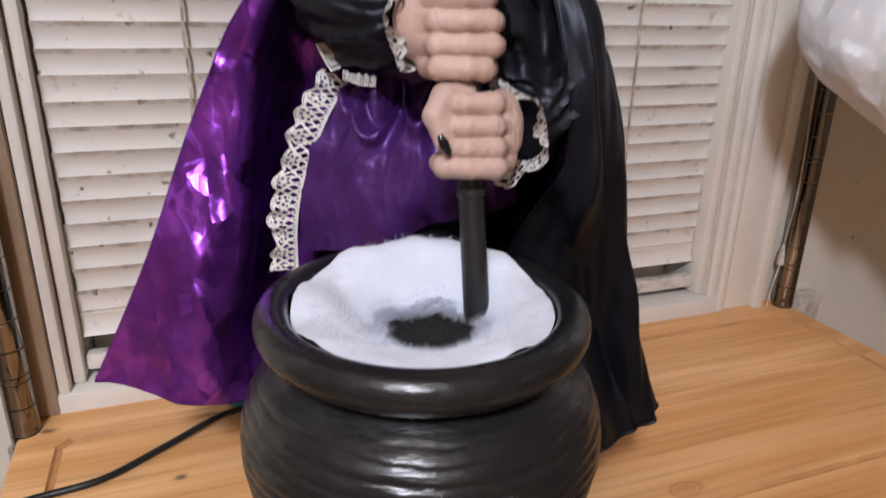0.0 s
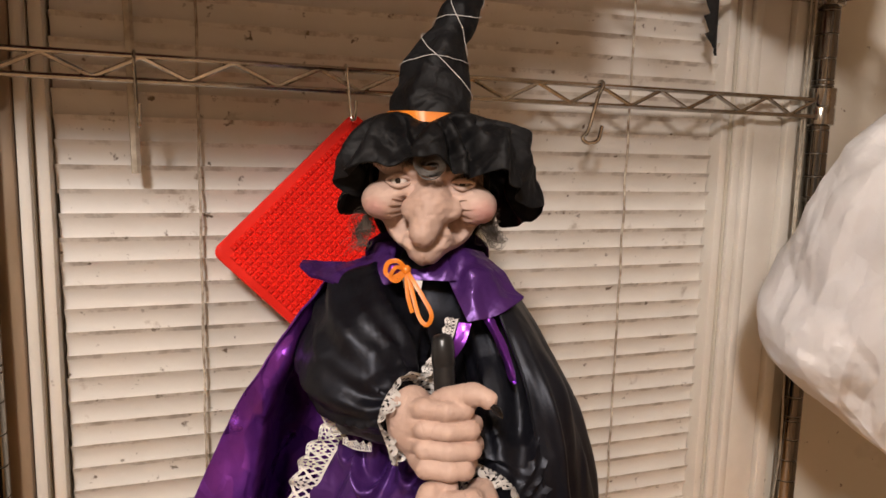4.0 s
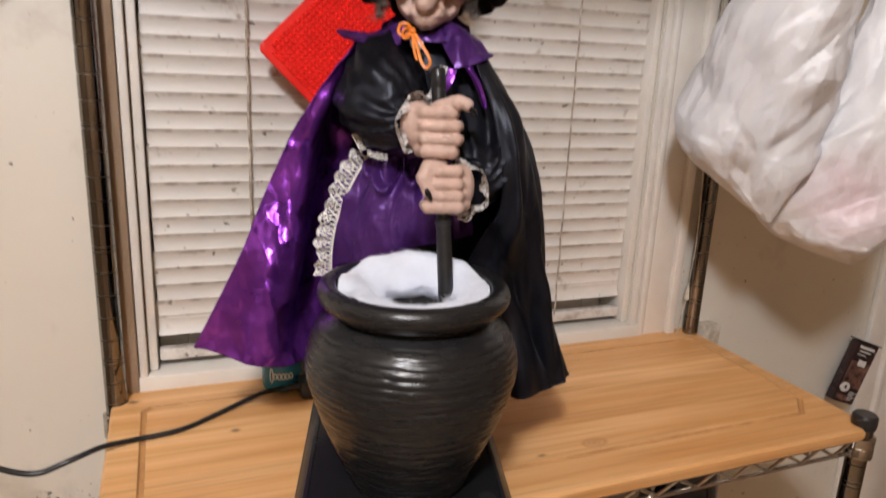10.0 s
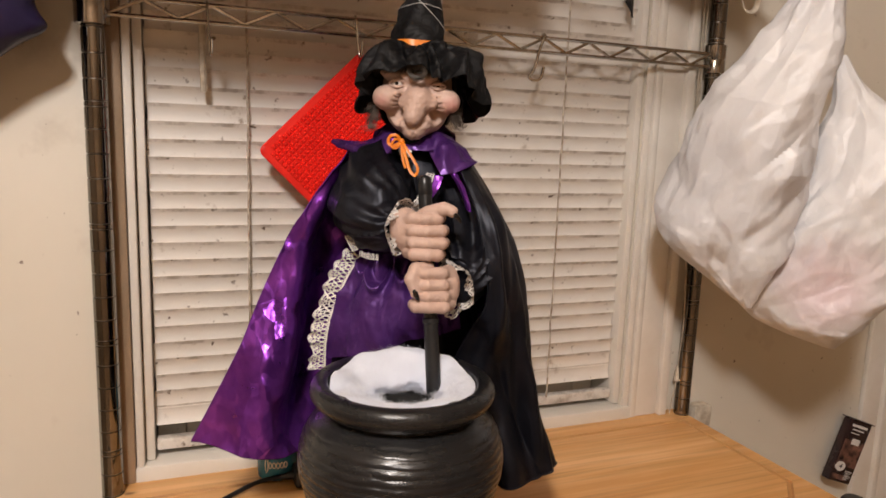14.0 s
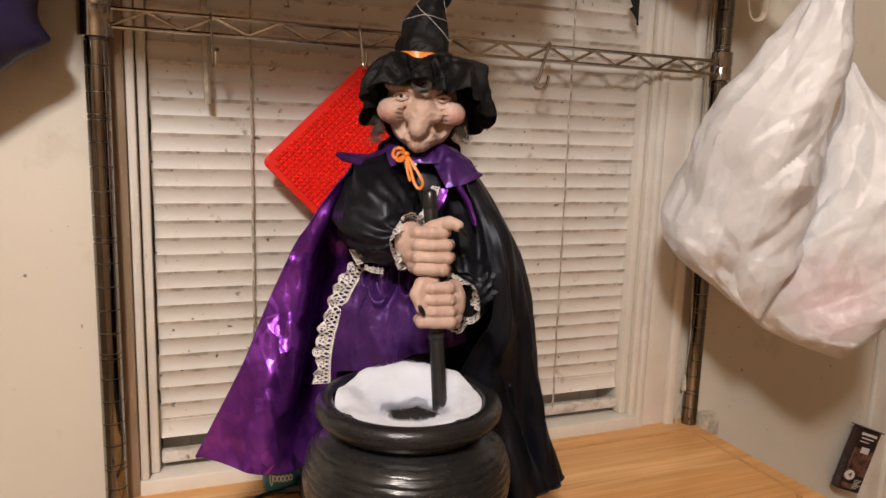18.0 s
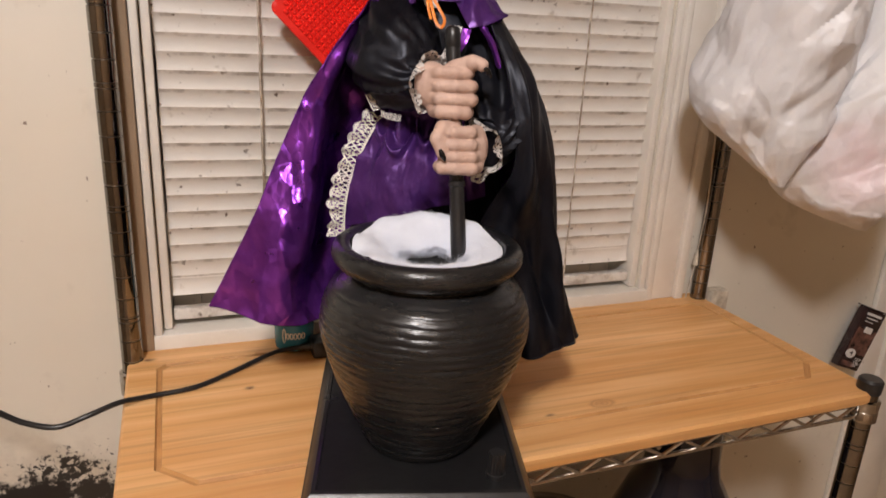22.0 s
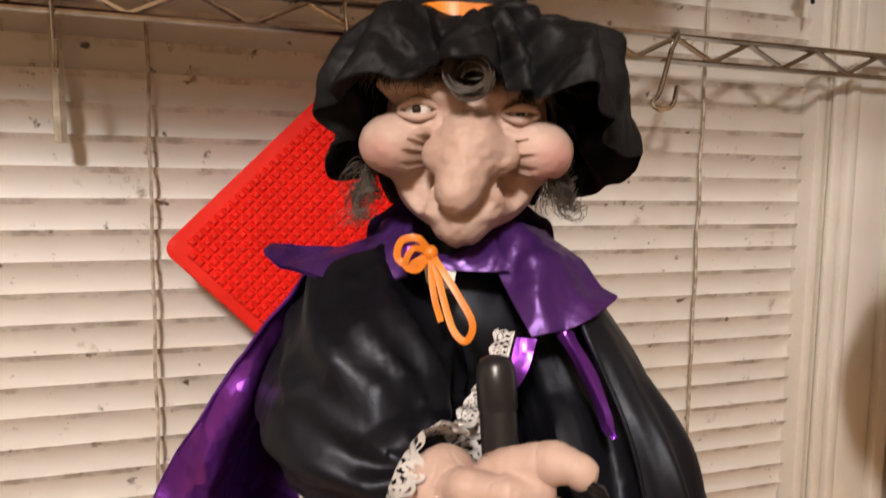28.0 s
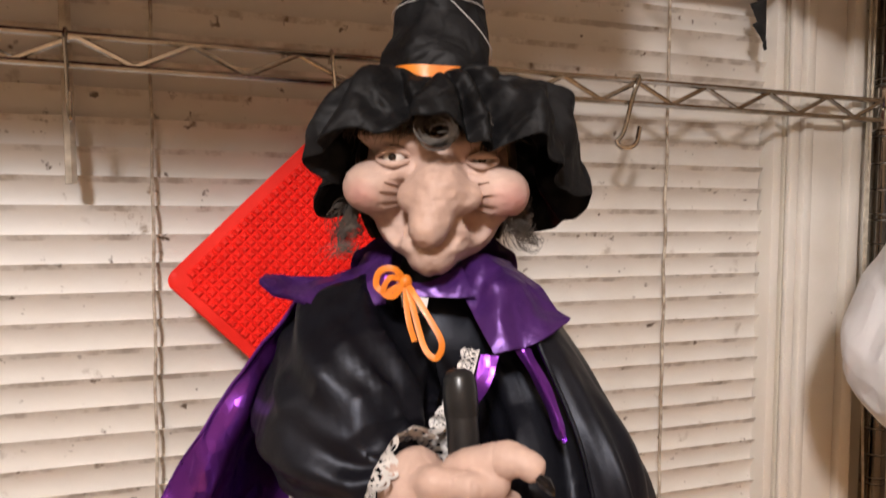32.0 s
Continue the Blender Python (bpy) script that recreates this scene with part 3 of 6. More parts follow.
part("window_sill", Build().box((-0.150, WY - 0.014, 0.960), (0.604, WY + 0.055, 0.992), 0.004), M["trim"], win)
for x0, x1 in ((OL + 0.001, OL + 0.012), (OR - 0.012, OR - 0.001)):
    part("jamb", Build().box((x0, WY + 0.002, 0.993), (x1, WY + 0.10, OT - 0.001), 0.002), M["trim"], win)
fr = Build()
for lo, hi in (((OL + 0.013, WY + 0.065, 0.993), (OL + 0.05, WY + 0.09, OT - 0.002)), ((OR - 0.05, WY + 0.065, 0.993), (OR - 0.013, WY + 0.09, OT - 0.002)),
               ((OL + 0.05, WY + 0.065, 0.993), (OR - 0.05, WY + 0.09, 1.04)), ((OL + 0.05, WY + 0.065, 1.46), (OR - 0.05, WY + 0.09, 1.50)),
               ((OL + 0.05, WY + 0.065, 1.93), (OR - 0.05, WY + 0.09, OT - 0.002))):
    fr.box(lo, hi, 0.003)
part("window_frame", fr, M["trim"], win)
part("pane", Build().box((OL + 0.05, WY + 0.075, 1.04), (OR - 0.05, WY + 0.079, 1.46)), M["glass"], win)
part("pane", Build().box((OL + 0.05, WY + 0.075, 1.50), (OR - 0.05, WY + 0.079, 1.93)), M["glass"], win)

# door casing beyond the window
b = Build().box((1.150, WY - 0.012, 0), (1.196, WY - 0.001, 2.05), 0.003).box((1.196, WY - 0.020, 0), (1.212, WY - 0.001, 2.05), 0.004).box((1.212, WY - 0.014, 0), (1.30, WY - 0.001, 2.05), 0.003)
structure("trim", b, M["trim"], "white painted upright trim board on the wall")

# lamp behind the camera
lamp = thing("ceiling_lamp", "round white glass ceiling lamp, switched on", "lamp")
part("canopy", Build().lathe([(0.06, 2.425), (0.06, 2.45)], 24, 0, LAMP[:2]), M["trim"], lamp)
part("glass_shade", Build().lathe([(0.055, 2.408), (0.085, 2.412), (0.10, 2.420), (0.06, 2.425), (0.02, 2.426)], 24, 0, LAMP[:2]), M["shade"], lamp)

# ---- the blind ----
blind = thing("venetian_blind", "closed cream mini blind with dusty, spotted slats", "blind")
PITCH, W = 0.0217, 0.0262
BL, BR = OL + 0.014, OR - 0.013
tilt = radians(80)
rows = []
for s in np.linspace(-0.5, 0.5, 7):
    bow = 0.0035 * (1 - 4 * s * s)
    y, z = -s * W * math.cos(tilt) + bow * math.sin(tilt), s * W * math.sin(tilt) + bow * math.cos(tilt)
    rows.append((y, z))
t_ = 0.0005
ring = [(y - t_, z) for y, z in rows] + [(y + t_, z) for y, z in rows[::-1]]
b = Build()
xs = np.linspace(BL, BR, 9)
b.grid([[(x, y, z) for y, z in ring] for x in xs], 0, wrap_j=True)
b.loop_cap([(BL, y, z) for y, z in ring])
b.loop_cap([(BR, y, z) for y, z in ring], flip=True)
slat_mesh = b.mesh("slat", [M["slat"]])
rnd = random.Random(4)
z = 1.0475
count = 0
while z < 1.93:
    o = new("slat", slat_mesh)
    o.parent = blind
    o.matrix_basis = pose(rnd.uniform(-0.0012, 0.0012), WY + 0.017, z, rnd.uniform(-2, 2) + (-14 if count == 0 else 0), 0, 0) @ pose(0, 0, 0, 0, rnd.uniform(-0.12, 0.12), 0)
    z += PITCH
    count += 1
part("bottom_rail", Build().box((BL, WY + 0.008, 1.002), (BR, WY + 0.024, 1.018), 0.003), M["slat"], blind)
part("head_rail", Build().box((BL, WY + 0.004, 1.935), (BR, WY + 0.034, 1.975), 0.002), M["slat"], blind)
for x in (-0.003, 0.455):
    pts = [(x + 0.0005 * math.sin(k * 1.7), WY + 0.0085 + 0.001 * math.cos(k * 2.1), q) for k, q in enumerate(np.linspace(1.01, 1.94, 44))]
    part("ladder_cord", Build().tube(pts, 0.0014, 5), M["dirty_cord"], blind)
part("tilt_wand", Build().tube([(-0.0555, WY - 0.004, 1.466), (-0.058, WY - 0.003, 1.60), (-0.062, WY, 1.80), (-0.062, WY + 0.004, 1.94)], 0.0042, 6), M["cord"], blind, "cream plastic tilt wand")
for dx, end in ((0.0, 1.05), (0.007, 1.30)):
    pts = [(0.668 + dx, WY - 0.022, 1.94), (0.670 + dx, WY - 0.024, 1.70), (0.672 + dx * 0.6, WY - 0.024, 1.50), (0.677, WY - 0.024, 1.30), (0.688, WY - 0.022, 1.14), (0.690, WY - 0.016, 1.05)]
    part("pull_cord", Build().tube(spline(pts, 30), 0.0013, 5), M["cord"], blind)
part("tassel", Build().lathe([(0.002, 1.056), (0.0045, 1.048), (0.006, 1.032), (0.0055, 1.030)], 12, 0, (0.690, WY - 0.016)), M["cord"], blind, "cream plastic cord tassel")
part("cord_tail", Build().tube(spline([(0.690, WY - 0.016, 1.032), (0.684, WY - 0.016, 1.00), (0.676, WY - 0.016, 0.93)], 12), 0.001, 5), M["cord"], blind)

# ---- the wire rack ----
RK = pose(-0.172, 0.616, 0, 0, 0, 0.9)
rack = thing("wire_rack", "chrome wire shelving rack against the window wall", "shelf", at=RK)
SPAN, DEEP = 0.874, 0.322


def post_mesh(top):
    prof, r, g, k = [], 0.0127, 0.0011, 0
    prof.append((r, 0.02))
    q = 0.06
    while q < top - 0.03:
        for dz in ((0.0,) if k % 5 else (-0.003, 0.003)):
            prof += [(r, q + dz - 0.0010), (r - g, q + dz - 0.0005), (r - g, q + dz + 0.0005), (r, q + dz + 0.0010)]
        q += 0.0277
        k += 1
    prof.append((r, top))
    b = Build().lathe(prof, 24)
    for i in range(len(prof) - 1):
        if prof[i][0] < r - g / 2 and prof[i + 1][0] < r - g / 2:
            b.m[i * 24:(i + 1) * 24] = [1] * 24
    return b.mesh("post", [M["post_chrome"], M["ring_chrome"]], 30)


tall, low = post_mesh(1.95), post_mesh(0.972)
for x, y, me, top in ((0, 0, tall, 1.95), (SPAN, 0, tall, 1.95), (0, -DEEP, low, 0.972), (SPAN, -DEEP, low, 0.972)):
    o = new("post", me)
    o.parent = rack
    o.location = (x, y, 0)
    part("foot", Build().lathe([(0.016, 0.0), (0.016, 0.015), (0.006, 0.03)], 16, 0, (x, y)), M["plastic_black"], o).location = (0 - x, 0 - y, 0)
    cap = part("cap", Build().lathe([(0.0142, top - 0.004), (0.0150, top + 0.001), (0.0150, top + 0.012), (0.0125, top + 0.015)], 20, 0, (x, y)), M["plastic_black"], o, "black plastic end cap")
    cap.location = (-x, -y, 0)


def collar(x, y, z, h, r=0.0168, mat="chrome"):
    part("collar", Build().lathe([(0.0135, z), (r, z + 0.0015), (r, z + h * 0.45), (r - 0.001, z + h * 0.5), (r, z + h * 0.55), (r, z + h - 0.0015), (0.0135, z + h)], 24, 0, (x, y)), M[mat], rack)


def zigzag(p0, p1, z0, z1, step, r=0.0022):
    n = max(2, int(round((Vector(p1) - Vector(p0)).length / step * 2)))
    pts = []
    for i in range(n + 1):
        f = i / n
        x, y = p0[0] + (p1[0] - p0[0]) * f, p0[1] + (p1[1] - p0[1]) * f
        pts += [(x, y, z1 if i % 2 else z0)]
    out = []
    for i, q in enumerate(pts):
        if 0 < i < n:
            a, c = Vector(pts[i - 1]), Vector(pts[i + 1])
            v = Vector(q)
            out += [tuple(v.lerp(a, 0.14)), tuple(v.lerp(a, 0.04)), tuple(v.lerp(c, 0.04)), tuple(v.lerp(c, 0.14))]
        else:
            out.append(q)
    return Build().tube(out, r, 6)


def truss(p0, p1, ztop, zlow, step, parent, mat, r=0.0026):
    """Two straight wires with a bent wire between them, from post to post."""
    for z in (ztop, zlow):
        part("rail_wire", Build().tube([(*p0, z), ((p0[0] + p1[0]) / 2, (p0[1] + p1[1]) / 2, z), (*p1, z)], r, 8), mat, parent)
    part("zigzag_wire", zigzag(p0, p1, zlow + 0.001, ztop - 0.001, step), mat, parent)


def wire_shelf(z, drop, step, wires_y=True):
    """One level of the rack: trusses on all sides, deck wires and cross rods."""
    mat = M["dull_chrome"]
    e = 0.016
    truss((e, -DEEP), (SPAN - e, -DEEP), z, z - drop, step, rack, mat)
    truss((e, 0), (SPAN - e, 0), z, z - drop, step, rack, mat)
    truss((0, -DEEP + e), (0, -e), z, z - drop, step, rack, mat)
    truss((SPAN, -DEEP + e), (SPAN, -e), z, z - drop, step, rack, mat)
    for x in np.linspace(0.09, SPAN - 0.09, 4):
        part("cross_rod", Build().tube([(x, -DEEP, z - 0.005), (x, 0, z - 0.005)], 0.003, 8), mat, rack)
    for y in np.linspace(-DEEP + 0.022, -0.022, 12):
        part("deck_wire", Build().tube([(0.002, y, z + 0.0005), (SPAN / 2, y, z), (SPAN - 0.002, y, z + 0.0005)], 0.0021, 6), mat, rack)
    for x in (0, SPAN):
        for y in (0, -DEEP):
            if not (y < 0 and z > 1):
                collar(x, y, z - drop - 0.006, drop + 0.014)


wire_shelf(0.951, 0.017, 0.054)
wire_shelf(0.42, 0.020, 0.06)
wire_shelf(1.690, 0.014, 0.06)
truss((0.016, -0.006), (SPAN - 0.016, -0.006), 1.563, 1.5435, 0.072, rack, M["dull_chrome"])
collar(0, 0, 1.530, 0.075, 0.0185)
collar(SPAN, 0, 1.533, 0.045, 0.0165)

# ---- board on the rack ----
BT, BB = 0.9725, 0.9545
b = Build()
x0, x1, y0, y1 = -0.006, SPAN + 0.009, -DEEP - 0.010, 0.026
gx0, gx1, gy0, gy1, ch = 0.031, SPAN - 0.020, -DEEP + 0.046, -0.026, 0.034


def octa(o, z):
    a, c, d, e = gx0 - o, gx1 + o, gy0 - o, gy1 + o
    k = ch + o * 0.4
    return [(a + k, d, z), (c - k, d, z), (c, d + k, z), (c, e - k * 0.3, z), (c - k * 0.3, e, z), (a + k * 0.3, e, z), (a, e - k * 0.3, z), (a, d + k, z)]


def square8(i, z):
    a, c, d, e = x0 + i, x1 - i, y0 + i, y1 - i
    r = 0.004
    return [(a + r, d, z), (c - r, d, z), (c, d + r, z), (c, e - r, z), (c - r, e, z), (a + r, e, z), (a, e - r, z), (a, d + r, z)]


b.grid([square8(0.003, BB), square8(0, BB + 0.003), square8(0, BT - 0.003), square8(0.003, BT), octa(0.0035, BT)], 0, wrap_j=True)
b.grid([octa(0.0035, BT), octa(0.0015, BT - 0.0025), octa(-0.0015, BT - 0.0025), octa(-0.0035, BT)], 1, wrap_j=True)
b.face(octa(-0.0035, BT), 0)
b.face(square8(0.003, BB)[::-1], 0)
board = part("wooden_board", b, [M["wood"], M["groove"]], None, "", RK, 25)
tagged(board, "honey pine board with a juice groove lying on the wire rack", "board")

# ---- stand with the cauldron ----
DC = (0.0955, 0.297)
DOLL = pose(DC[0], DC[1], 0, 0, 0, -20)
STAND = DOLL @ pose(0, 0, 0, 0, 0, 4.5)
ZB = 1.020
stand = thing("cauldron_stand", "black display base with a black ridged cauldron", "decoration", at=STAND)
b = Build()
bx0, bx1, by0, by1 = -0.100, 0.096, -0.098, 0.215
steps = [(0.0, BT), (0.0, ZB - 0.012), (0.001, ZB - 0.011), (0.0025, ZB - 0.0085), (0.005, ZB - 0.0045), (0.009, ZB - 0.001), (0.0125, ZB), (0.0135, ZB - 0.0012)]
b.grid([[(bx0 + i, by0 + i, z), (bx1 - i, by0 + i, z), (bx1 - i, by1 - i, z), (bx0 + i, by1 - i, z)] for i, z in steps], 0, wrap_j=True)
b.face([(bx0 + 0.0135, by0 + 0.0135, ZB - 0.0012), (bx1 - 0.0135, by0 + 0.0135, ZB - 0.0012), (bx1 - 0.0135, by1 - 0.0135, ZB - 0.0012), (bx0 + 0.0135, by1 - 0.0135, ZB - 0.0012)])
part("base", b, M["base_black"], stand, angle=25)
kn = Build()
q = np.linspace(0, 2 * math.pi, 36, endpoint=False)
ka = [(1.0 if i % 3 else 0.90) for i in range(36)]
kc = (0.0640, -0.0660)
rows = []
for r, z in ((0.0085, ZB - 0.001), (0.0085, ZB + 0.003), (0.0078, ZB + 0.0035), (0.0074, ZB + 0.020), (0.0066, ZB + 0.0225), (0.003, ZB + 0.0225)):
    rows.append([(kc[0] + r * (ka[i] if z > ZB + 0.003 else 1) * math.cos(a), kc[1] + r * (ka[i] if z > ZB + 0.003 else 1) * math.sin(a), z) for i, a in enumerate(q)])
kn.grid(rows, 0, wrap_j=True)
kn.loop_cap(rows[-1])
part("knob", kn, M["plastic_black"], stand, "ridged black plastic knob")

prof = [(0.049, ZB), (0.0535, ZB + 0.006), (0.066, ZB + 0.035), (0.080, ZB + 0.068), (0.0895, ZB + 0.098), (0.0925, ZB + 0.116), (0.0905, ZB + 0.134), (0.083, ZB + 0.150), (0.0715, ZB + 0.1595), (0.0665, ZB + 0.163)]
body = spline(prof, 150)
SEG = 144
rows = []
for r, z in body:
    row = []
    for i in range(SEG):
        a = 2 * math.pi * i / SEG
        h = (z - ZB) + 0.0022 * noise.noise(Vector((math.cos(a) * 1.6, math.sin(a) * 1.6, z * 14))) + 0.0008 * noise.noise(Vector((math.cos(a) * 5, math.sin(a) * 5, z * 40))) + 0.0018 * math.sin(a + 0.7)
        w = h / 0.0066
        tooth = abs((w % 1.0) - 0.5) * 2
        fade = min(1, (z - ZB) / 0.012) * min(1, max(0, (ZB + 0.1585 - z) / 0.005))
        amp = 0.0012 * (0.45 + 0.8 * (noise.noise(Vector((math.cos(a) * 2.2, math.sin(a) * 2.2, math.floor(w) * 3.7))) * 0.5 + 0.5))
        d = -amp * (1 - tooth) ** 3 * fade + 0.0007 * noise.noise(Vector((math.cos(a) * 7, math.sin(a) * 7, z * 190))) * fade
        row.append(((r + d) * math.cos(a), (r + d) * math.sin(a), z))
    rows.append(row)
pot = Build().grid(rows, 0, wrap_j=True)
lip = [(0.0665, 0.163), (0.0675, 0.1655), (0.073, 0.1675), (0.0785, 0.1715), (0.0822, 0.1775), (0.0818, 0.1835), (0.078, 0.1880), (0.0725, 0.1890), (0.0680, 0.1875), (0.0660, 0.1840), (0.0645, 0.174), (0.064, 0.150), (0.060, 0.120)]
pot.lathe([(r, ZB + z) for r, z in spline(lip, 50)], 96, 0, caps=False)
pot.loop_cap([(0.06 * math.cos(a), 0.06 * math.sin(a), ZB + 0.12) for a in np.linspace(0, 2 * math.pi, 48, endpoint=False)])
CENTRE = pose(0.0015, 0, 0)
cauldron = part("cauldron", pot, M["pot"], stand, "black glazed cauldron with thrown ridges and a rolled rim", CENTRE, 60)

# fibre filling: a fluffy ring round a dark hole
fb = Build()
RS, AS = 34, 150
rows = []
for i, f in enumerate(np.linspace(0, 1, RS)):
    row = []
    for j in range(AS):
        a = 2 * math.pi * j / AS
        hx, hy = 0.004, 0.002
        hole = 0.0325 + 0.006 * noise.noise(Vector((math.cos(a) * 2, math.sin(a) * 2, 3))) + 0.007 * noise.noise(Vector((math.cos(a) * 5, math.sin(a) * 5, 6)))
        hole *= 1 + 0.12 * abs(math.cos(a))
        r = hole * 0.72 + (0.0648 - hole * 0.72) * f
        x, y = r * math.cos(a) + hx * (1 - f), r * math.sin(a) + hy * (1 - f)
        e = max(0, min(1, (r - 0.021) / 0.026))
        s = e * e * (3 - 2 * e)
        zz = ZB + 0.1630 + 0.0190 * s - 0.0020 * max(0, (r - 0.050) / 0.0148) ** 2 + 0.004 * max(0, (r - 0.042) / 0.0228)
        zz += 0.0135 * math.exp(-(((x + 0.001) / 0.030) ** 2) - ((y - 0.052) / 0.019) ** 2) + 0.005 * math.exp(-((y - 0.046) / 0.02) ** 2) * s
        n1 = noise.noise(Vector((x * 33, y * 33, 1.0)))
        zz += (0.0075 * n1 + 0.0010 * noise.noise(Vector((x * 90, y * 90, 8.0))) + 0.0003 * noise.noise(Vector((x * 210, y * 210, 5)))) * (0.3 + 0.7 * s)
        row.append((x, y, zz))
    rows.append(row)
fb.grid(rows, 0, wrap_j=True, flip=True)
rf = random.Random(9)
flat_rows = [q for r in rows[3:] for q in r]
for k in range(9000):
    px, py, pz = flat_rows[rf.randrange(len(flat_rows))] if k % 3 else rows[rf.randrange(0, 8)][rf.randrange(AS)]
    if px * px + py * py > 0.0575 ** 2:
        continue
    an, ln = rf.uniform(0, 6.283), rf.uniform(0.002, 0.0055)
    up = rf.uniform(0.1, 0.8)
    if k % 3 == 0:
        an = math.atan2(0.002 - py, 0.004 - px) + rf.uniform(-0.7, 0.7)
        up = rf.uniform(0.0, 0.6)
    dx, dy = math.cos(an) * ln, math.sin(an) * ln
    w = 0.00013
    fb.face([(px - dy / ln * w, py + dx / ln * w, pz - 0.0003), (px + dy / ln * w, py - dx / ln * w, pz - 0.0003), (px + dx, py + dy, pz + up * ln)], 0)
# loose tufts that hang over the hole
for k in range(4200):
    px, py, pz = rows[rf.randrange(0, 5)][rf.randrange(AS)]
    an = math.atan2(0.002 - py, 0.004 - px) + rf.gauss(0, 0.9)
    ln, w = rf.uniform(0.003, 0.0085), 0.00022
    dx, dy = math.cos(an) * ln, math.sin(an) * ln
    fb.face([(px - dy / ln * w, py + dx / ln * w, pz + 0.0003), (px + dy / ln * w, py - dx / ln * w, pz + 0.0003), (px + dx, py + dy, pz + rf.uniform(0.05, 0.8) * ln)], 0)
tagged(part("fibre_filling", fb, M["fibre"], stand, "white fluffy polyester fibre", CENTRE, 180), kind="stuff")
hl = Build().lathe([(0.046, ZB + 0.145), (0.038, ZB + 0.155), (0.031, ZB + 0.162), (0.022, ZB + 0.1655), (0.012, ZB + 0.1660), (0.004, ZB + 0.1655)], 32, 0, (0.004, 0.002))
for k in range(2600):
    an, rr_ = rf.uniform(0, 6.283), 0.0300 * math.sqrt(rf.uniform(0.05, 1))
    px, py, pz = 0.004 + rr_ * math.cos(an), 0.002 + rr_ * math.sin(an), ZB + 0.1655
    a2, ln = rf.uniform(0, 6.283), rf.uniform(0.003, 0.006)
    hl.face([(px - math.sin(a2) * 0.0002, py + math.cos(a2) * 0.0002, pz - 0.001), (px + math.sin(a2) * 0.0002, py - math.cos(a2) * 0.0002, pz - 0.001), (px + math.cos(a2) * ln, py + math.sin(a2) * ln, pz + rf.uniform(0.2, 0.8) * ln)])
part("inner_lining", hl, M["char"], stand, "black fluffy lining", CENTRE)

# stirring stick
stick = thing("stirring_stick", "black plastic stirring stick standing in the cauldron", "stick", at=DOLL)
S0, S1 = Vector((0.0315, 0.018, 1.162)), Vector((0.0141, 0.0590, 1.386))


def on_stick(f):
    return S0.lerp(S1, f)


part("shaft", Build().tube([on_stick(f) for f in (0, 0.2, 0.392)], [0.0072, 0.0070, 0.0068], 20), M["plastic_black"], stick)
part("ring", Build().tube([on_stick(f) for f in (0.392, 0.396, 0.412, 0.418)], [0.0068, 0.0078, 0.0078, 0.0066], 20), M["plastic_black"], stick)
part("grip", Build().tube([on_stick(f) for f in (0.418, 0.6, 0.918)], [0.0064, 0.0064, 0.0064], 20), M["plastic_black"], stick)
part("cap", Build().tube([on_stick(f) for f in (0.918, 0.922, 0.965, 0.985, 0.995, 1.0)], [0.0064, 0.0069, 0.0069, 0.0064, 0.0050, 0.0022], 20), M["plastic_black"], stick)

# ---- the doll: one mesh with its clothes ----
DM = ["skin", "satin", "felt", "lame", "purple", "lace", "orange", "hair", "eye", "pupil", "nail", "thread"]
K = {n: i for i, n in enumerate(DM)}
d = Build()


def smooth_min(a, c, k):
    h = np.clip(0.5 + 0.5 * (c - a) / k, 0, 1)
    return c + (a - c) * h - k * h * (1 - h)


def capsule(p, a, c, ra, rc):
    a, c = np.array(a), np.array(c)
    ab = c - a
    h = np.clip((p - a) @ ab / (ab @ ab), 0, 1)
    return np.linalg.norm(p - a - h[:, None] * ab, axis=1) - (ra + (rc - ra) * h)


def ellipsoid(p, c, r):
    q = (p - np.array(c)) / np.array(r)
    n = np.linalg.norm(q, axis=1)
    g = np.linalg.norm(q / np.array(r), axis=1)
    return n * (n - 1) / np.maximum(g, 1e-6)


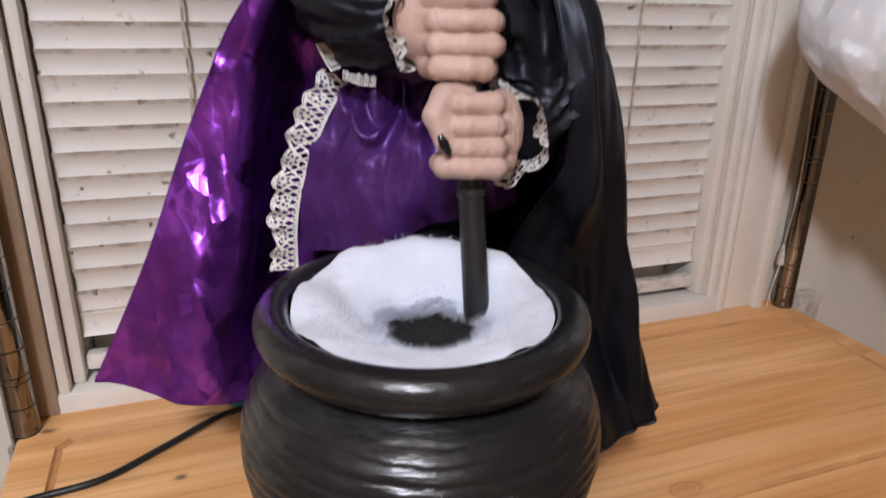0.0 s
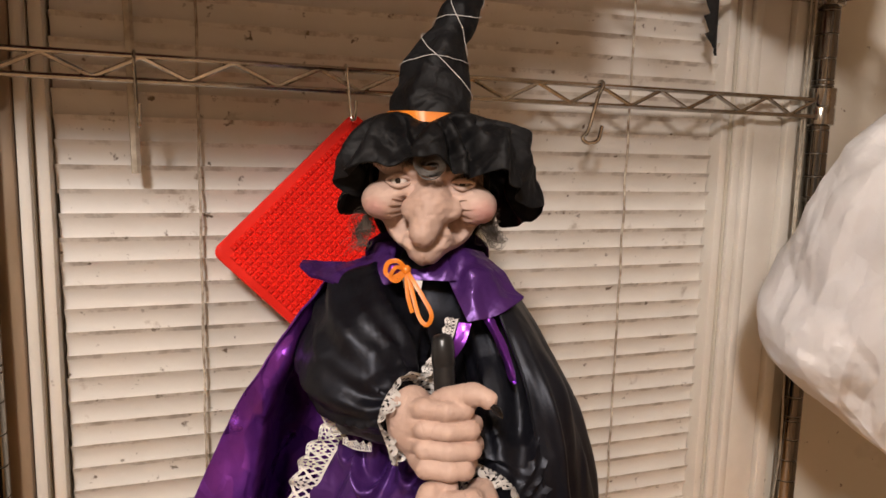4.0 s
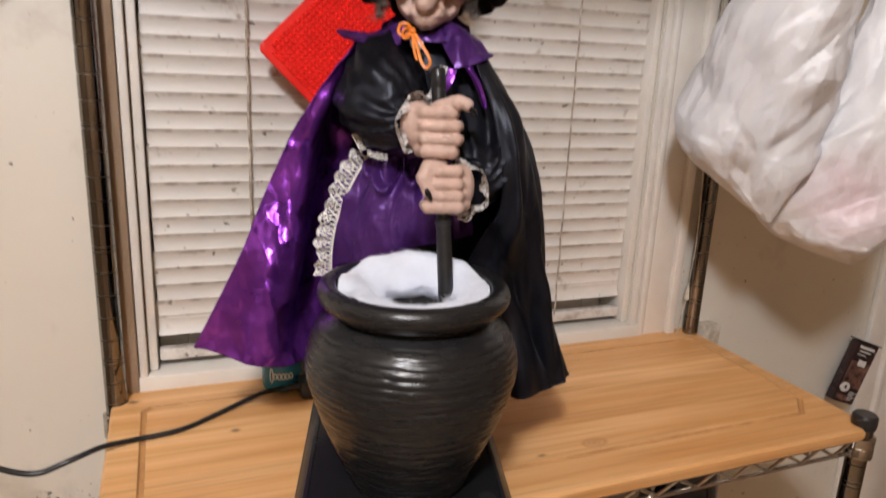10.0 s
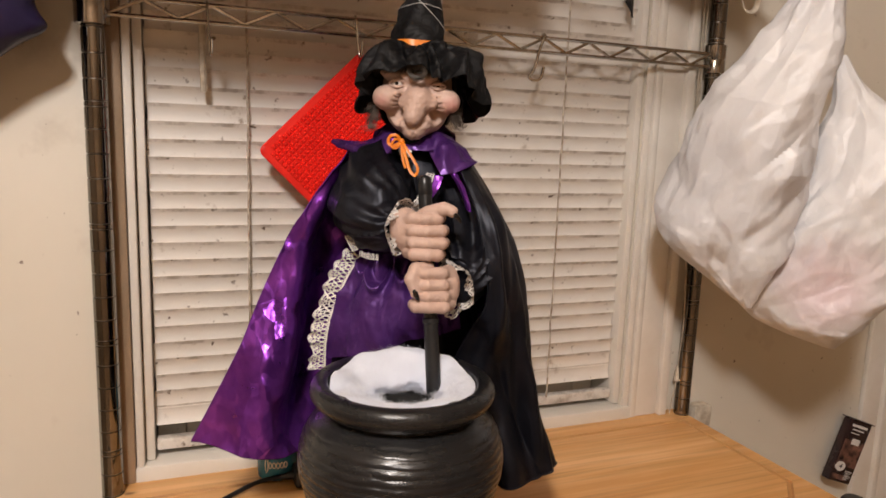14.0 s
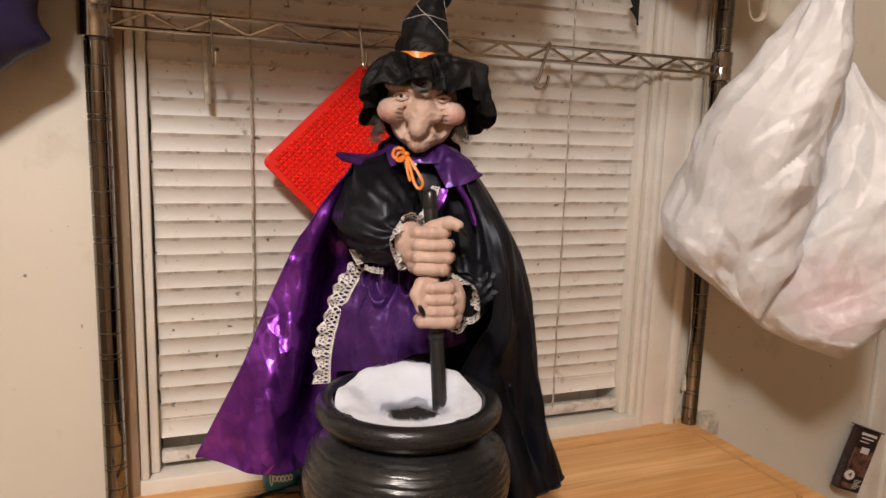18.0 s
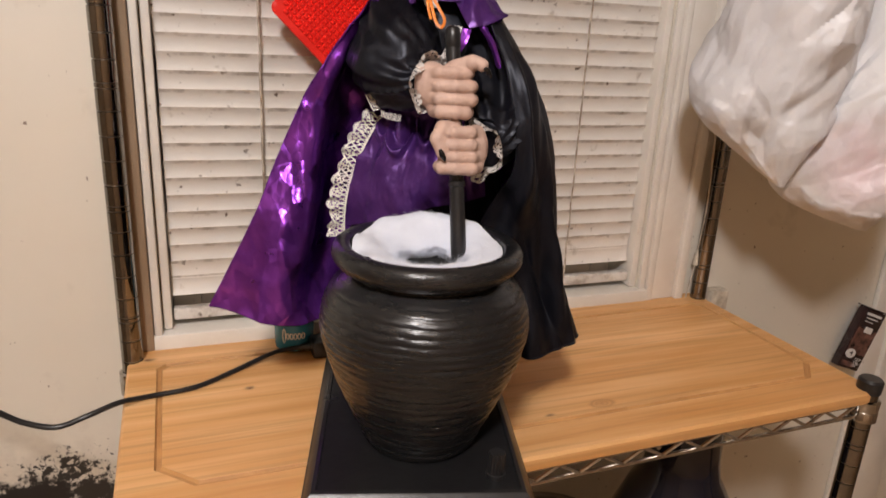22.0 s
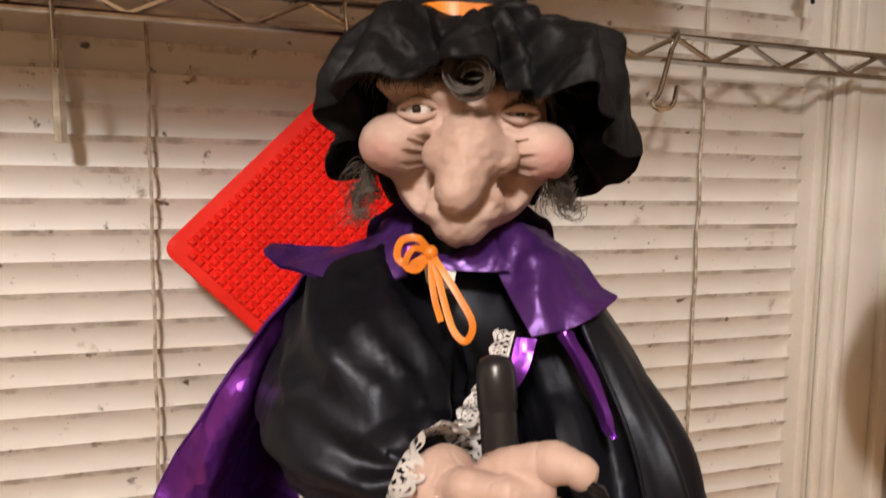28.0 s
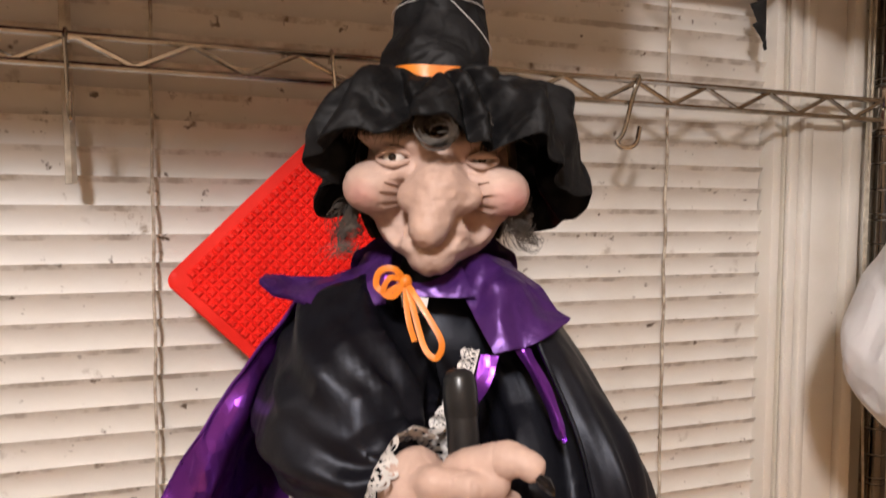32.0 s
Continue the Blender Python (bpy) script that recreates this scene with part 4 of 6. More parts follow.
def head(p):
    """Distance to the carved face: skull, cheeks, long nose, chin, brows, smile folds."""
    s = ellipsoid(p, (0.003, 0.144, 1.468), (0.036, 0.042, 0.047))
    s = smooth_min(s, ellipsoid(p, (0.0035, 0.130, 1.4450), (0.0300, 0.028, 0.0220)), 0.006)
    s = smooth_min(s, ellipsoid(p, (0.0025, 0.1180, 1.4385), (0.0205, 0.0170, 0.0145)), 0.006)
    s = smooth_min(s, ellipsoid(p, (0.0012, 0.1095, 1.4270), (0.0105, 0.0130, 0.0095)), 0.008)
    for cx, cr, cz in ((-0.0262, 0.0145, 1.4590), (0.0325, 0.0145, 1.4565)):
        s = smooth_min(s, ellipsoid(p, (cx, 0.1140, cz), (cr, 0.0155, 0.0128)), 0.010)
    for x0, x1, z0, z1 in ((-0.0300, -0.0050, 1.4835, 1.4790), (0.0350, 0.0120, 1.4825, 1.4780)):
        s = smooth_min(s, capsule(p, (x0, 0.112, z0), (x1, 0.1035, z1), 0.0036, 0.0046), 0.005)
    # smile folds run from the nose wings down and out, the mouth lies under the nose
    for pts, r in ((((-0.0128, 0.1060, 1.4545), (-0.0128, 0.1110, 1.4455), (-0.0180, 0.1110, 1.4395), (-0.0270, 0.1130, 1.4425)), 0.0078),
                   (((0.0225, 0.1060, 1.4535), (0.0208, 0.1110, 1.4450), (0.0260, 0.1110, 1.4400), (0.0340, 0.1130, 1.4430)), 0.0076),
                   (((-0.0190, 0.1020, 1.4375), (0.0030, 0.0985, 1.4340), (0.0265, 0.1020, 1.4385)), 0.0030)):
        for a, c in zip(pts, pts[1:]):
            s = -smooth_min(-s, capsule(p, a, c, r, r * 0.8), 0.0020)
    for ex, ez, ew in ((-0.0160, 1.4720, 0.0078), (0.0245, 1.4712, 0.0070)):
        s = -smooth_min(-s, ellipsoid(p, (ex, 0.1015, ez), (ew, 0.0062, 0.0040)), 0.003)
    for ex, ez in ((-0.0165, 1.4660), (0.0245, 1.4655)):
        s = smooth_min(s, capsule(p, (ex - 0.005, 0.1065, ez + 0.0005), (ex + 0.005, 0.1045, ez), 0.0022, 0.0024), 0.002)
    s = smooth_min(s, ellipsoid(p, (0.0015, 0.1060, 1.4310), (0.0140, 0.0070, 0.0034)), 0.003)
    nose = capsule(p, (0.0055, 0.1080, 1.4770), (0.0050, 0.1040, 1.4585), 0.0075, 0.0132)
    nose = smooth_min(nose, capsule(p, (0.0040, 0.1010, 1.4560), (0.0004, 0.0945, 1.4405), 0.0128, 0.0094), 0.005)
    for cx in (-0.0080, 0.0180):
        nose = smooth_min(nose, ellipsoid(p, (cx, 0.1035, 1.4545), (0.0066, 0.0070, 0.0070)), 0.005)
    return smooth_min(s, nose, 0.0018)


HC = np.array((0.001, 0.140, 1.455))
NT, NA = 200, 270
th, ph = np.meshgrid(np.linspace(0.02, math.pi - 0.02, NT), np.linspace(0, 2 * math.pi, NA, endpoint=False), indexing="ij")
ph = ph + 0.55 * np.cos(ph)
way = np.stack([np.sin(th) * np.cos(ph), np.sin(th) * np.sin(ph), -np.cos(th)], -1).reshape(-1, 3)
dist = np.full(len(way), 0.11)
for _ in range(90):
    dist -= 0.6 * head(HC + way * dist[:, None])
    dist = np.clip(dist, 0.005, 0.11)
face_p = HC + way * dist[:, None]
def wrinkle(q):
    """Fine furrows, upright on the nose and forehead, slanting on the cheeks."""
    w = noise.noise(Vector((q[0] * 60, q[1] * 60, q[2] * 60))) * 0.003
    f1 = max(0, crease(q[0] + w, 0.3, q[2] * 0.32, 170) - 0.74) * 4.0
    f2 = max(0, crease((q[0] * 0.8 + abs(q[0]) * 0.2) * 0.5, 0.7, q[2] * 1.2 + abs(q[0]) * 0.7, 150) - 0.76) * 4.2
    nose = math.exp(-((q[0] - 0.004) / 0.016) ** 2)
    cheek = max(math.exp(-((q[0] - x) ** 2 + (q[2] - z) ** 2) / 0.0155 ** 2) for x, z in ((-0.0275, 1.4600), (0.0365, 1.4570)))
    return (-0.0011 * f1 * (0.3 + 0.7 * nose) - 0.0004 * f2 * (1 - nose) * (1 - cheek) - 0.0004 * max(0, crease(q[0] * 1.2, q[1], q[2] * 0.5, 330) - 0.7) * 3 + 0.00025 * noise.noise(Vector((q[0] * 300, q[1] * 300, q[2] * 300)))) * max(0, min(1, (0.130 - q[1]) / 0.015))


wr = np.array([wrinkle(q) for q in face_p])
face_p = (face_p + way * wr[:, None]).reshape(NT, NA, 3)
o = len(d.m)
d.grid(face_p, K["skin"], wrap_j=True)
for i in range(o, len(d.m)):
    c = np.mean([d.v[k] for k in d.f[i]], axis=0)
    edge = 1.4855 - 0.0035 * math.cos((c[0] - 0.004) * 120) - 0.11 * max(0, abs(c[0] - 0.004) - 0.022)
    if c[2] > edge + 0.0016 * noise.noise(Vector((c[0] * 400, c[1] * 200, 1.0))) or c[1] > 0.140:
        d.m[i] = K["hair"]
# eyes: one wide open, one squinting
for ex, ez, er in ((-0.0160, 1.4720, 0.0054), (0.0245, 1.4712, 0.0040)):
    d.ball((ex, 0.1065, ez), (er, er, er * 0.85), K["eye"], 16, 12)
    d.ball((ex - 0.0003, 0.1066 - er * 0.93, ez + 0.0001), (0.0019, 0.0010, 0.0019), K["pupil"], 12, 8)
for ex, ez, w, drop in ((-0.0160, 1.4720, 0.0078, 0.0036), (0.0245, 1.4712, 0.0070, 0.0020)):
    for s, h in ((1, drop), (-1, 0.0030)):
        pts = [(ex + q * w, 0.1020 + 0.0045 * q * q, ez + s * h * (1 - q * q * 0.8)) for q in np.linspace(-1, 1, 9)]
        d.tube(pts, [0.0011 + 0.0009 * (1 - abs(q)) for q in np.linspace(-1, 1, 9)], 7, K["skin"])

# hair: curled locks at the forehead and by the jaw
hr = random.Random(12)


def lock(start, lean, length, curl, turns, r, n=26):
    pts = []
    for s in np.linspace(0, 1, n):
        a = turns * 2 * math.pi * s + lean[3]
        c = curl * (0.35 + 0.65 * s)
        pts.append((start[0] + lean[0] * length * s + c * math.cos(a) - curl * 0.35, start[1] + lean[1] * length * s - c * 0.35 * math.sin(a * 0.7), start[2] + lean[2] * length * s + c * math.sin(a)))
    d.tube(pts, [r * (1 - 0.6 * s) for s in np.linspace(0, 1, n)], 4, K["hair"])


shell = []
for t_ in np.linspace(0.0, 1.0, 30):
    zz = 1.434 + 0.078 * t_
    s_ = math.sqrt(max(0.05, 1 - ((zz - 1.468) / 0.056) ** 2))
    shell.append([(0.002 + 0.0405 * s_ * math.cos(a) + 0.0012 * math.sin(a * 30 + t_ * 9), 0.146 + 0.0450 * s_ * math.sin(a) + 0.0012 * math.cos(a * 26 - t_ * 7), zz) for a in np.linspace(-0.12, math.pi + 0.12, 90)])
d.grid(shell, K["hair"])
# one big spiral curl on the forehead, built of strands
for k in range(34):
    ox, oy, oz = hr.gauss(0, 0.0011), hr.gauss(0, 0.0016), hr.gauss(0, 0.0011)
    pts = []
    for s_ in np.linspace(0, 1, 40):
        a = 2.4 + 6.6 * s_
        r_ = 0.0098 * (1 - 0.58 * s_)
        pts.append((0.0048 + ox + r_ * math.cos(a), 0.0890 + oy - 0.005 * s_, 1.4838 + oz * 1.2 + r_ * 0.85 * math.sin(a)))
    d.tube(pts, 0.00026, 3, K["hair"])
# short wavy strands over the brow, loose curls by the jaw
for k in range(420):
    x = hr.uniform(-0.030, 0.036)
    sx = -1 if x < 0.004 else 1
    lock((x, 0.1000 + 7.0 * (x - 0.003) ** 2 + hr.gauss(0, 0.002), 1.4900 + hr.gauss(0, 0.002)), (sx * hr.uniform(0.3, 1.1), 0.1, -hr.uniform(0.4, 0.9), hr.uniform(0, 6.28)), hr.uniform(0.005, 0.013), hr.uniform(0.001, 0.0035), hr.uniform(0.4, 1.1), 0.00022, 14)
for k in range(70):
    lock((0.029 + hr.gauss(0, 0.003), 0.1050 + hr.gauss(0, 0.002), 1.4850 + hr.gauss(0, 0.002)), (hr.gauss(0, 0.4), -0.05, -1.0, hr.uniform(0, 6.28)), hr.uniform(0.008, 0.014), hr.uniform(0.001, 0.003), hr.uniform(0.4, 1.0), 0.00020, 14)
for cl in range(30):
    sx = -1 if cl % 2 else 1
    bx, by, bz = (-0.0370 if sx < 0 else 0.0435) + hr.gauss(0, 0.0025), 0.128 + hr.gauss(0, 0.009), 1.4470 + hr.gauss(0, 0.005)
    cu, tu, ln, ph0 = hr.uniform(0.0025, 0.0052), hr.uniform(0.7, 1.6), hr.uniform(0.006, 0.015), hr.uniform(0, 6.28)
    for k in range(13):
        lock((bx + hr.gauss(0, 0.0012), by + hr.gauss(0, 0.0014), bz + hr.gauss(0, 0.0015)), (sx * 0.25 + hr.gauss(0, 0.2), -0.10, -1.0, ph0 + hr.gauss(0, 0.35)), ln * hr.uniform(0.7, 1.2), cu * hr.uniform(0.7, 1.2), tu, 0.00020, 30)

# hat: bent cone with folds, orange band, web thread, floppy brim
axis = spline([(0.000, 0.142, 1.508), (0.001, 0.143, 1.525), (0.006, 0.150, 1.549), (0.014, 0.156, 1.570), (0.022, 0.158, 1.588), (0.034, 0.162, 1.613), (0.045, 0.164, 1.637), (0.052, 0.166, 1.656)], 60)
rad = np.interp(np.linspace(0, 1, 60), (0, 0.12, 0.30, 0.42, 0.55, 0.75, 0.92, 1.0), (0.0262, 0.0248, 0.0195, 0.0138, 0.0122, 0.0080, 0.0046, 0.0008))


def cone_point(f, a, lift=0.0):
    i = f * 59
    i0 = min(58, int(i))
    c = axis[i0] + (axis[i0 + 1] - axis[i0]) * (i - i0)
    r = np.interp(i, range(60), rad)
    t = axis[min(59, i0 + 1)] - axis[max(0, i0 - 1)]
    t = t / np.linalg.norm(t)
    e1 = np.array((1.0, 0, 0)) - t * t[0]
    e1 /= np.linalg.norm(e1)
    e2 = np.cross(t, e1)
    w = 0.10 * crush((c[0] + r * math.cos(a), c[1] + r * math.sin(a), c[2]), 0.022, 2.0) + 0.13 * crumple((c[0] + r * math.cos(a), c[1] + r * math.sin(a), c[2]), 0.030, 6.0) + 0.05 * math.sin(f * 30 + a * 1.2) * f
    w += 0.09 * facet((c[0] + r * math.cos(a), c[1] + r * math.sin(a), c[2]), 0.020, 3.0)
    w -= 0.15 * math.exp(-((f - 0.215 - 0.05 * math.cos(a + 0.4)) / 0.035) ** 2) * (0.45 - 0.55 * math.cos(a + 0.5)) + 0.10 * math.exp(-((f - 0.44 + 0.04 * math.cos(a)) / 0.030) ** 2) * (0.4 + 0.6 * math.cos(a + 0.6))
    r = r * (1 + w) + lift
    return c + e1 * r * math.cos(a) + e2 * r * math.sin(a)


d.grid([[cone_point(f, a) for a in np.linspace(0, 2 * math.pi, 40, endpoint=False)] for f in np.linspace(0, 1, 90)], K["felt"], wrap_j=True)
d.grid([[cone_point(f, a, 0.0014) for a in np.linspace(0, 2 * math.pi, 40, endpoint=False)] for f in (0.0, 0.035, 0.068)], K["orange"], wrap_j=True)
z_of = axis[:, 2]


def thread(z0, front, back, turn, n):
    """A thread wound round the cone; it climbs by front before and by back behind the hat on each turn."""
    pts = []
    for s in np.linspace(0, n, int(60 * n)):
        k, h = int(s), (s % 1.0) * 2
        z = z0 + k * (front + back) + (front * h if h < 1 else front + back * (h - 1))
        a = math.pi + math.pi * h if turn > 0 else 2 * math.pi - math.pi * h
        pts.append(tuple(cone_point(float(np.interp(z, z_of, np.linspace(0, 1, 60))), a, 0.0011)))
    d.tube(pts, 0.00027, 5, K["thread"])


thread(1.538, 0.017, 0.016, 1, 2.6)
thread(1.529, 0.036, -0.004, -1, 3.0)


# the way round the brim in degrees: shoulder of the cloth, then its hem (right = 0, back = 90, front = 270)
BRIM = [(0, (0.064, 0.136, 1.4980), (0.0775, 0.130, 1.4570)), (30, (0.056, 0.165, 1.4940), (0.0745, 0.160, 1.4440)),
        (60, (0.030, 0.188, 1.4950), (0.0460, 0.198, 1.4460)), (90, (0.000, 0.192, 1.4950), (0.0000, 0.208, 1.4500)),
        (120, (-0.026, 0.186, 1.4940), (-0.0400, 0.198, 1.4480)), (150, (-0.042, 0.166, 1.4900), (-0.0600, 0.166, 1.4460)),
        (178, (-0.044, 0.136, 1.4930), (-0.0540, 0.130, 1.4680)), (200, (-0.041, 0.114, 1.5040), (-0.0600, 0.108, 1.4690)), (218, (-0.035, 0.105, 1.5090), (-0.0470, 0.094, 1.4790)),
        (235, (-0.025, 0.098, 1.5130), (-0.0280, 0.086, 1.4830)), (252, (-0.010, 0.093, 1.5075), (-0.0110, 0.081, 1.4875)), (268, (0.002, 0.092, 1.5065), (0.0040, 0.080, 1.4885)),
        (285, (0.016, 0.093, 1.5070), (0.0160, 0.081, 1.4850)), (303, (0.030, 0.097, 1.5100), (0.0300, 0.084, 1.4800)), (325, (0.048, 0.106, 1.5070), (0.0480, 0.091, 1.4770)), (345, (0.061, 0.118, 1.5055), (0.0710, 0.105, 1.4690))]
ba = [r[0] - 360 for r in BRIM[-3:]] + [r[0] for r in BRIM] + [r[0] + 360 for r in BRIM[:3]]
bs = [(*r[1], *r[2]) for r in BRIM[-3:]] + [(*r[1], *r[2]) for r in BRIM] + [(*r[1], *r[2]) for r in BRIM[:3]]
round_brim = spline([(a, *r) for a, r in zip(ba, bs)], 1200)


def brim(a, s, under=0.0):
    """Brim point: a is the way round, s runs from the crown out over the shoulder to the hem."""
    k = np.array([np.interp(math.degrees(a), round_brim[:, 0], round_brim[:, i]) for i in range(1, 7)])
    c = np.array((0.003 + 0.0265 * math.cos(a), 0.142 + 0.0265 * math.sin(a), 1.5165 - 0.0075 * math.exp(-((math.degrees(a) - 264) / 24) ** 2)))
    sh, hem = k[:3], k[3:]
    mid = (c + sh) / 2 + np.array((0, 0, 0.0030))
    p = (1 - s) ** 3 * c + 3 * s * (1 - s) ** 2 * (mid * 1.3 - c * 0.3) + 3 * s * s * (1 - s) * (sh + (sh - c) * 0.16) + s ** 3 * hem
    out = np.array((math.cos(a), math.sin(a), 0.35))
    g = min(1, s * 2.5)
    fold = 0.0048 * crumple(p, 0.040, 2.0, 0.9) + 0.0078 * facet(p, 0.027, 5.0, 0.6) + 0.0022 * facet(p, 0.012, 1.0, 0.6)
    fold += 0.0030 * noise.noise(Vector((a * 2.6, s * 1.2, 4.0)))
    for at, wide, deep, slant in ((20, 7, 0.009, 6), (50, 8, 0.008, -5), (130, 8, 0.008, 5), (185, 6, 0.009, 8), (221, 5, 0.010, -10), (243, 4, 0.006, 10), (262, 4, 0.005, -14), (279, 4, 0.006, 12), (298, 5, 0.011, 14), (318, 5, 0.006, -10), (340, 6, 0.009, 8)):
        h = (math.degrees(a) - at - slant * (s - 0.5) * 2 + 180) % 360 - 180
        fold -= deep * math.exp(-(h / wide) ** 2) * (0.5 + 0.5 * s) - 0.35 * deep * math.exp(-((h - wide * 2.2) / (wide * 1.3)) ** 2)
    p = p + out * fold * g + np.array((0, 0, 0.0020 * math.sin(a * 13 + 2 * math.sin(a * 3)) * s * s))
    return tuple(p - np.array((math.cos(a) * 0.5, math.sin(a) * 0.5, 1.0)) * under)


AN = np.linspace(0, 2 * math.pi, 300, endpoint=False)
top_rows = [[brim(a, s) for a in AN] for s in np.linspace(0, 1, 46)]
low_rows = [[brim(a, s, 0.0030 * math.sin(math.pi * min(1, 0.15 + s * 0.85)) + 0.0008) for a in AN] for s in np.linspace(1, 0, 46)]
d.grid(top_rows + low_rows, K["felt"], wrap_j=True)
# dress body
body_rows = []
for z, rx, ry, cy in ((ZB, 0.080, 0.070, 0.168), (1.10, 0.090, 0.072, 0.170), (1.20, 0.080, 0.062, 0.168), (1.27, 0.062, 0.050, 0.165), (1.300, 0.044, 0.038, 0.162), (1.34, 0.052, 0.040, 0.160), (1.375, 0.056, 0.040, 0.160), (1.400, 0.036, 0.030, 0.158), (1.418, 0.017, 0.017, 0.152), (1.440, 0.015, 0.016, 0.148)):
    body_rows.append([(z, rx, ry, cy)])
ctl = spline([r[0] for r in body_rows], 60)
rows = []
for z, rx, ry, cy in ctl:
    rows.append([(rx * math.cos(a) * (1 + (0.05 * math.sin(a * 9) if z < 1.29 else 0)), cy + ry * math.sin(a) * (1 + (0.05 * math.sin(a * 11 + 1) if z < 1.29 else 0)), z) for a in np.linspace(0, 2 * math.pi, 72, endpoint=False)])
d.grid(rows, K["satin"], wrap_j=True)
d.loop_cap(rows[0], K["satin"], flip=True)


def sheet(ctrl, n, k, mat, amp=0.0, f=30, thick=0.0012, ripple=None, back=None):
    """A cloth panel through control points, crumpled and with two faces."""
    g = net(ctrl, n, k)
    du, dv = np.gradient(g, axis=0), np.gradient(g, axis=1)
    nn = np.cross(du, dv)
    nn /= np.maximum(np.linalg.norm(nn, axis=2, keepdims=True), 1e-9)
    for i in range(n):
        for j in range(k):
            q = g[i, j]
            a = amp * crumple(q, 1.0 / f, 3.0) + amp * 0.6 * (crease(q[0], q[1], q[2], f) - 0.6) if amp else 0
            if ripple:
                a += ripple(i / (n - 1), j / (k - 1))
            g[i, j] = q + nn[i, j] * a
    d.grid(g, mat)
    d.grid(g + nn * thick, back if back is not None else mat, flip=True)
    return g


# apron with gathered folds, waistband and lace
def gathers(s, t):
    w = 0.0060 * math.sin(t * 26 + 1.4 * math.sin(s * 3) + 0.8 * math.sin(t * 9)) * (1 - s) ** 1.2 * min(1, s * 6 + 0.25) + 0.0035 * math.sin(t * 9 + s * 5) * s
    # slack loops of cloth under the waistband
    for mid, wide, drop, lift in ((0.30, 0.115, 0.34, 0.0075), (0.53, 0.10, 0.26, 0.0065), (0.74, 0.12, 0.30, 0.0060), (0.10, 0.08, 0.22, 0.0050)):
        u = (t - mid) / wide
        if abs(u) < 1.3:
            hang = 0.03 + drop * max(0.0, 1 - u * u) ** 0.7
            w += lift * (math.exp(-((s - hang) / 0.045) ** 2) - 0.6 * math.exp(-((s - hang + 0.10) / 0.06) ** 2)) * math.exp(-(u * 0.8) ** 4)
    return w


apron_ctl = [[(-0.047, 0.128, 1.297), (-0.022, 0.117, 1.299), (0.008, 0.116, 1.299), (0.034, 0.126, 1.297)],
             [(-0.064, 0.122, 1.272), (-0.030, 0.096, 1.270), (0.010, 0.094, 1.270), (0.045, 0.115, 1.272)],
             [(-0.080, 0.118, 1.235), (-0.035, 0.092, 1.238), (0.012, 0.090, 1.242), (0.052, 0.110, 1.245)],
             [(-0.086, 0.116, 1.185), (-0.037, 0.096, 1.200), (0.012, 0.094, 1.216), (0.055, 0.110, 1.225)]]
sheet(apron_ctl, 110, 150, K["purple"], 0.0036, 22, 0.001, gathers)
d.grid([[(0.047 * math.cos(a), 0.162 + 0.044 * math.sin(a), z) for a in np.linspace(math.pi * 1.0, math.pi * 2.0, 40)] for z in np.linspace(1.292, 1.313, 6)], K["purple"], flip=True)


def lace_hole(u, v):
    """True where the net is open: u runs along the lace in motif lengths, v across it from 0 to 1."""
    if v < 0.10 or v > 0.94:
        return False
    du, dv = (u % 1.0) - 0.5, (v - 0.60) * 1.15
    r, a = math.hypot(du, dv), math.atan2(dv, du)
    petal = 0.30 + 0.07 * math.cos(5 * a + math.floor(u) * 1.3)
    if r < petal:
        return 0.09 < r < petal - 0.11 and math.cos(5 * a + math.floor(u) * 1.3 + math.pi) < 0.72 and r > 0.12
    if abs(v - 0.88) < 0.035:
        return False
    return not (abs(math.sin((u * 2.6 + v * 1.9) * math.pi)) < 0.46 or abs(math.sin((u * 2.6 - v * 1.9) * math.pi)) < 0.46)


def lace_strip(edge, across, n_hole, width, mat=K["lace"], ruffle=0.0014, rows_n=30):
    """A ruffled strip of openwork flowers with a scalloped rim along a line."""
    n = n_hole * 16
    e = spline(edge, n)
    c = spline(across, n)
    c /= np.linalg.norm(c, axis=1, keepdims=True)
    t = np.gradient(e, axis=0)
    nn = np.cross(t, c)
    nn /= np.linalg.norm(nn, axis=1, keepdims=True)
    run = np.linalg.norm(e[-1] - e[0]) / (width * 0.62)
    g = np.zeros((n, rows_n, 3))
    for i in range(n):
        u = i / (n - 1) * run
        for j in range(rows_n):
            s = j / (rows_n - 1)
            scallop = (0.84 + 0.16 * abs(math.sin(u * math.pi))) * (0.94 + 0.22 * noise.noise(Vector((i * 0.03, width * 900, 1.0))))
            g[i, j] = e[i] + c[i] * width * s * scallop + nn[i] * ruffle * s * math.sin(u * 5.3 + 0.8 * math.sin(u * 1.7)) + nn[i] * 0.0015

    def keep(i, j):
        return not lace_hole(i / (n - 1) * run, j / (rows_n - 1))

    d.grid(g, mat, keep=keep)
    d.grid(g + nn[:, None, :] * 0.0004, mat, keep=keep, flip=True)


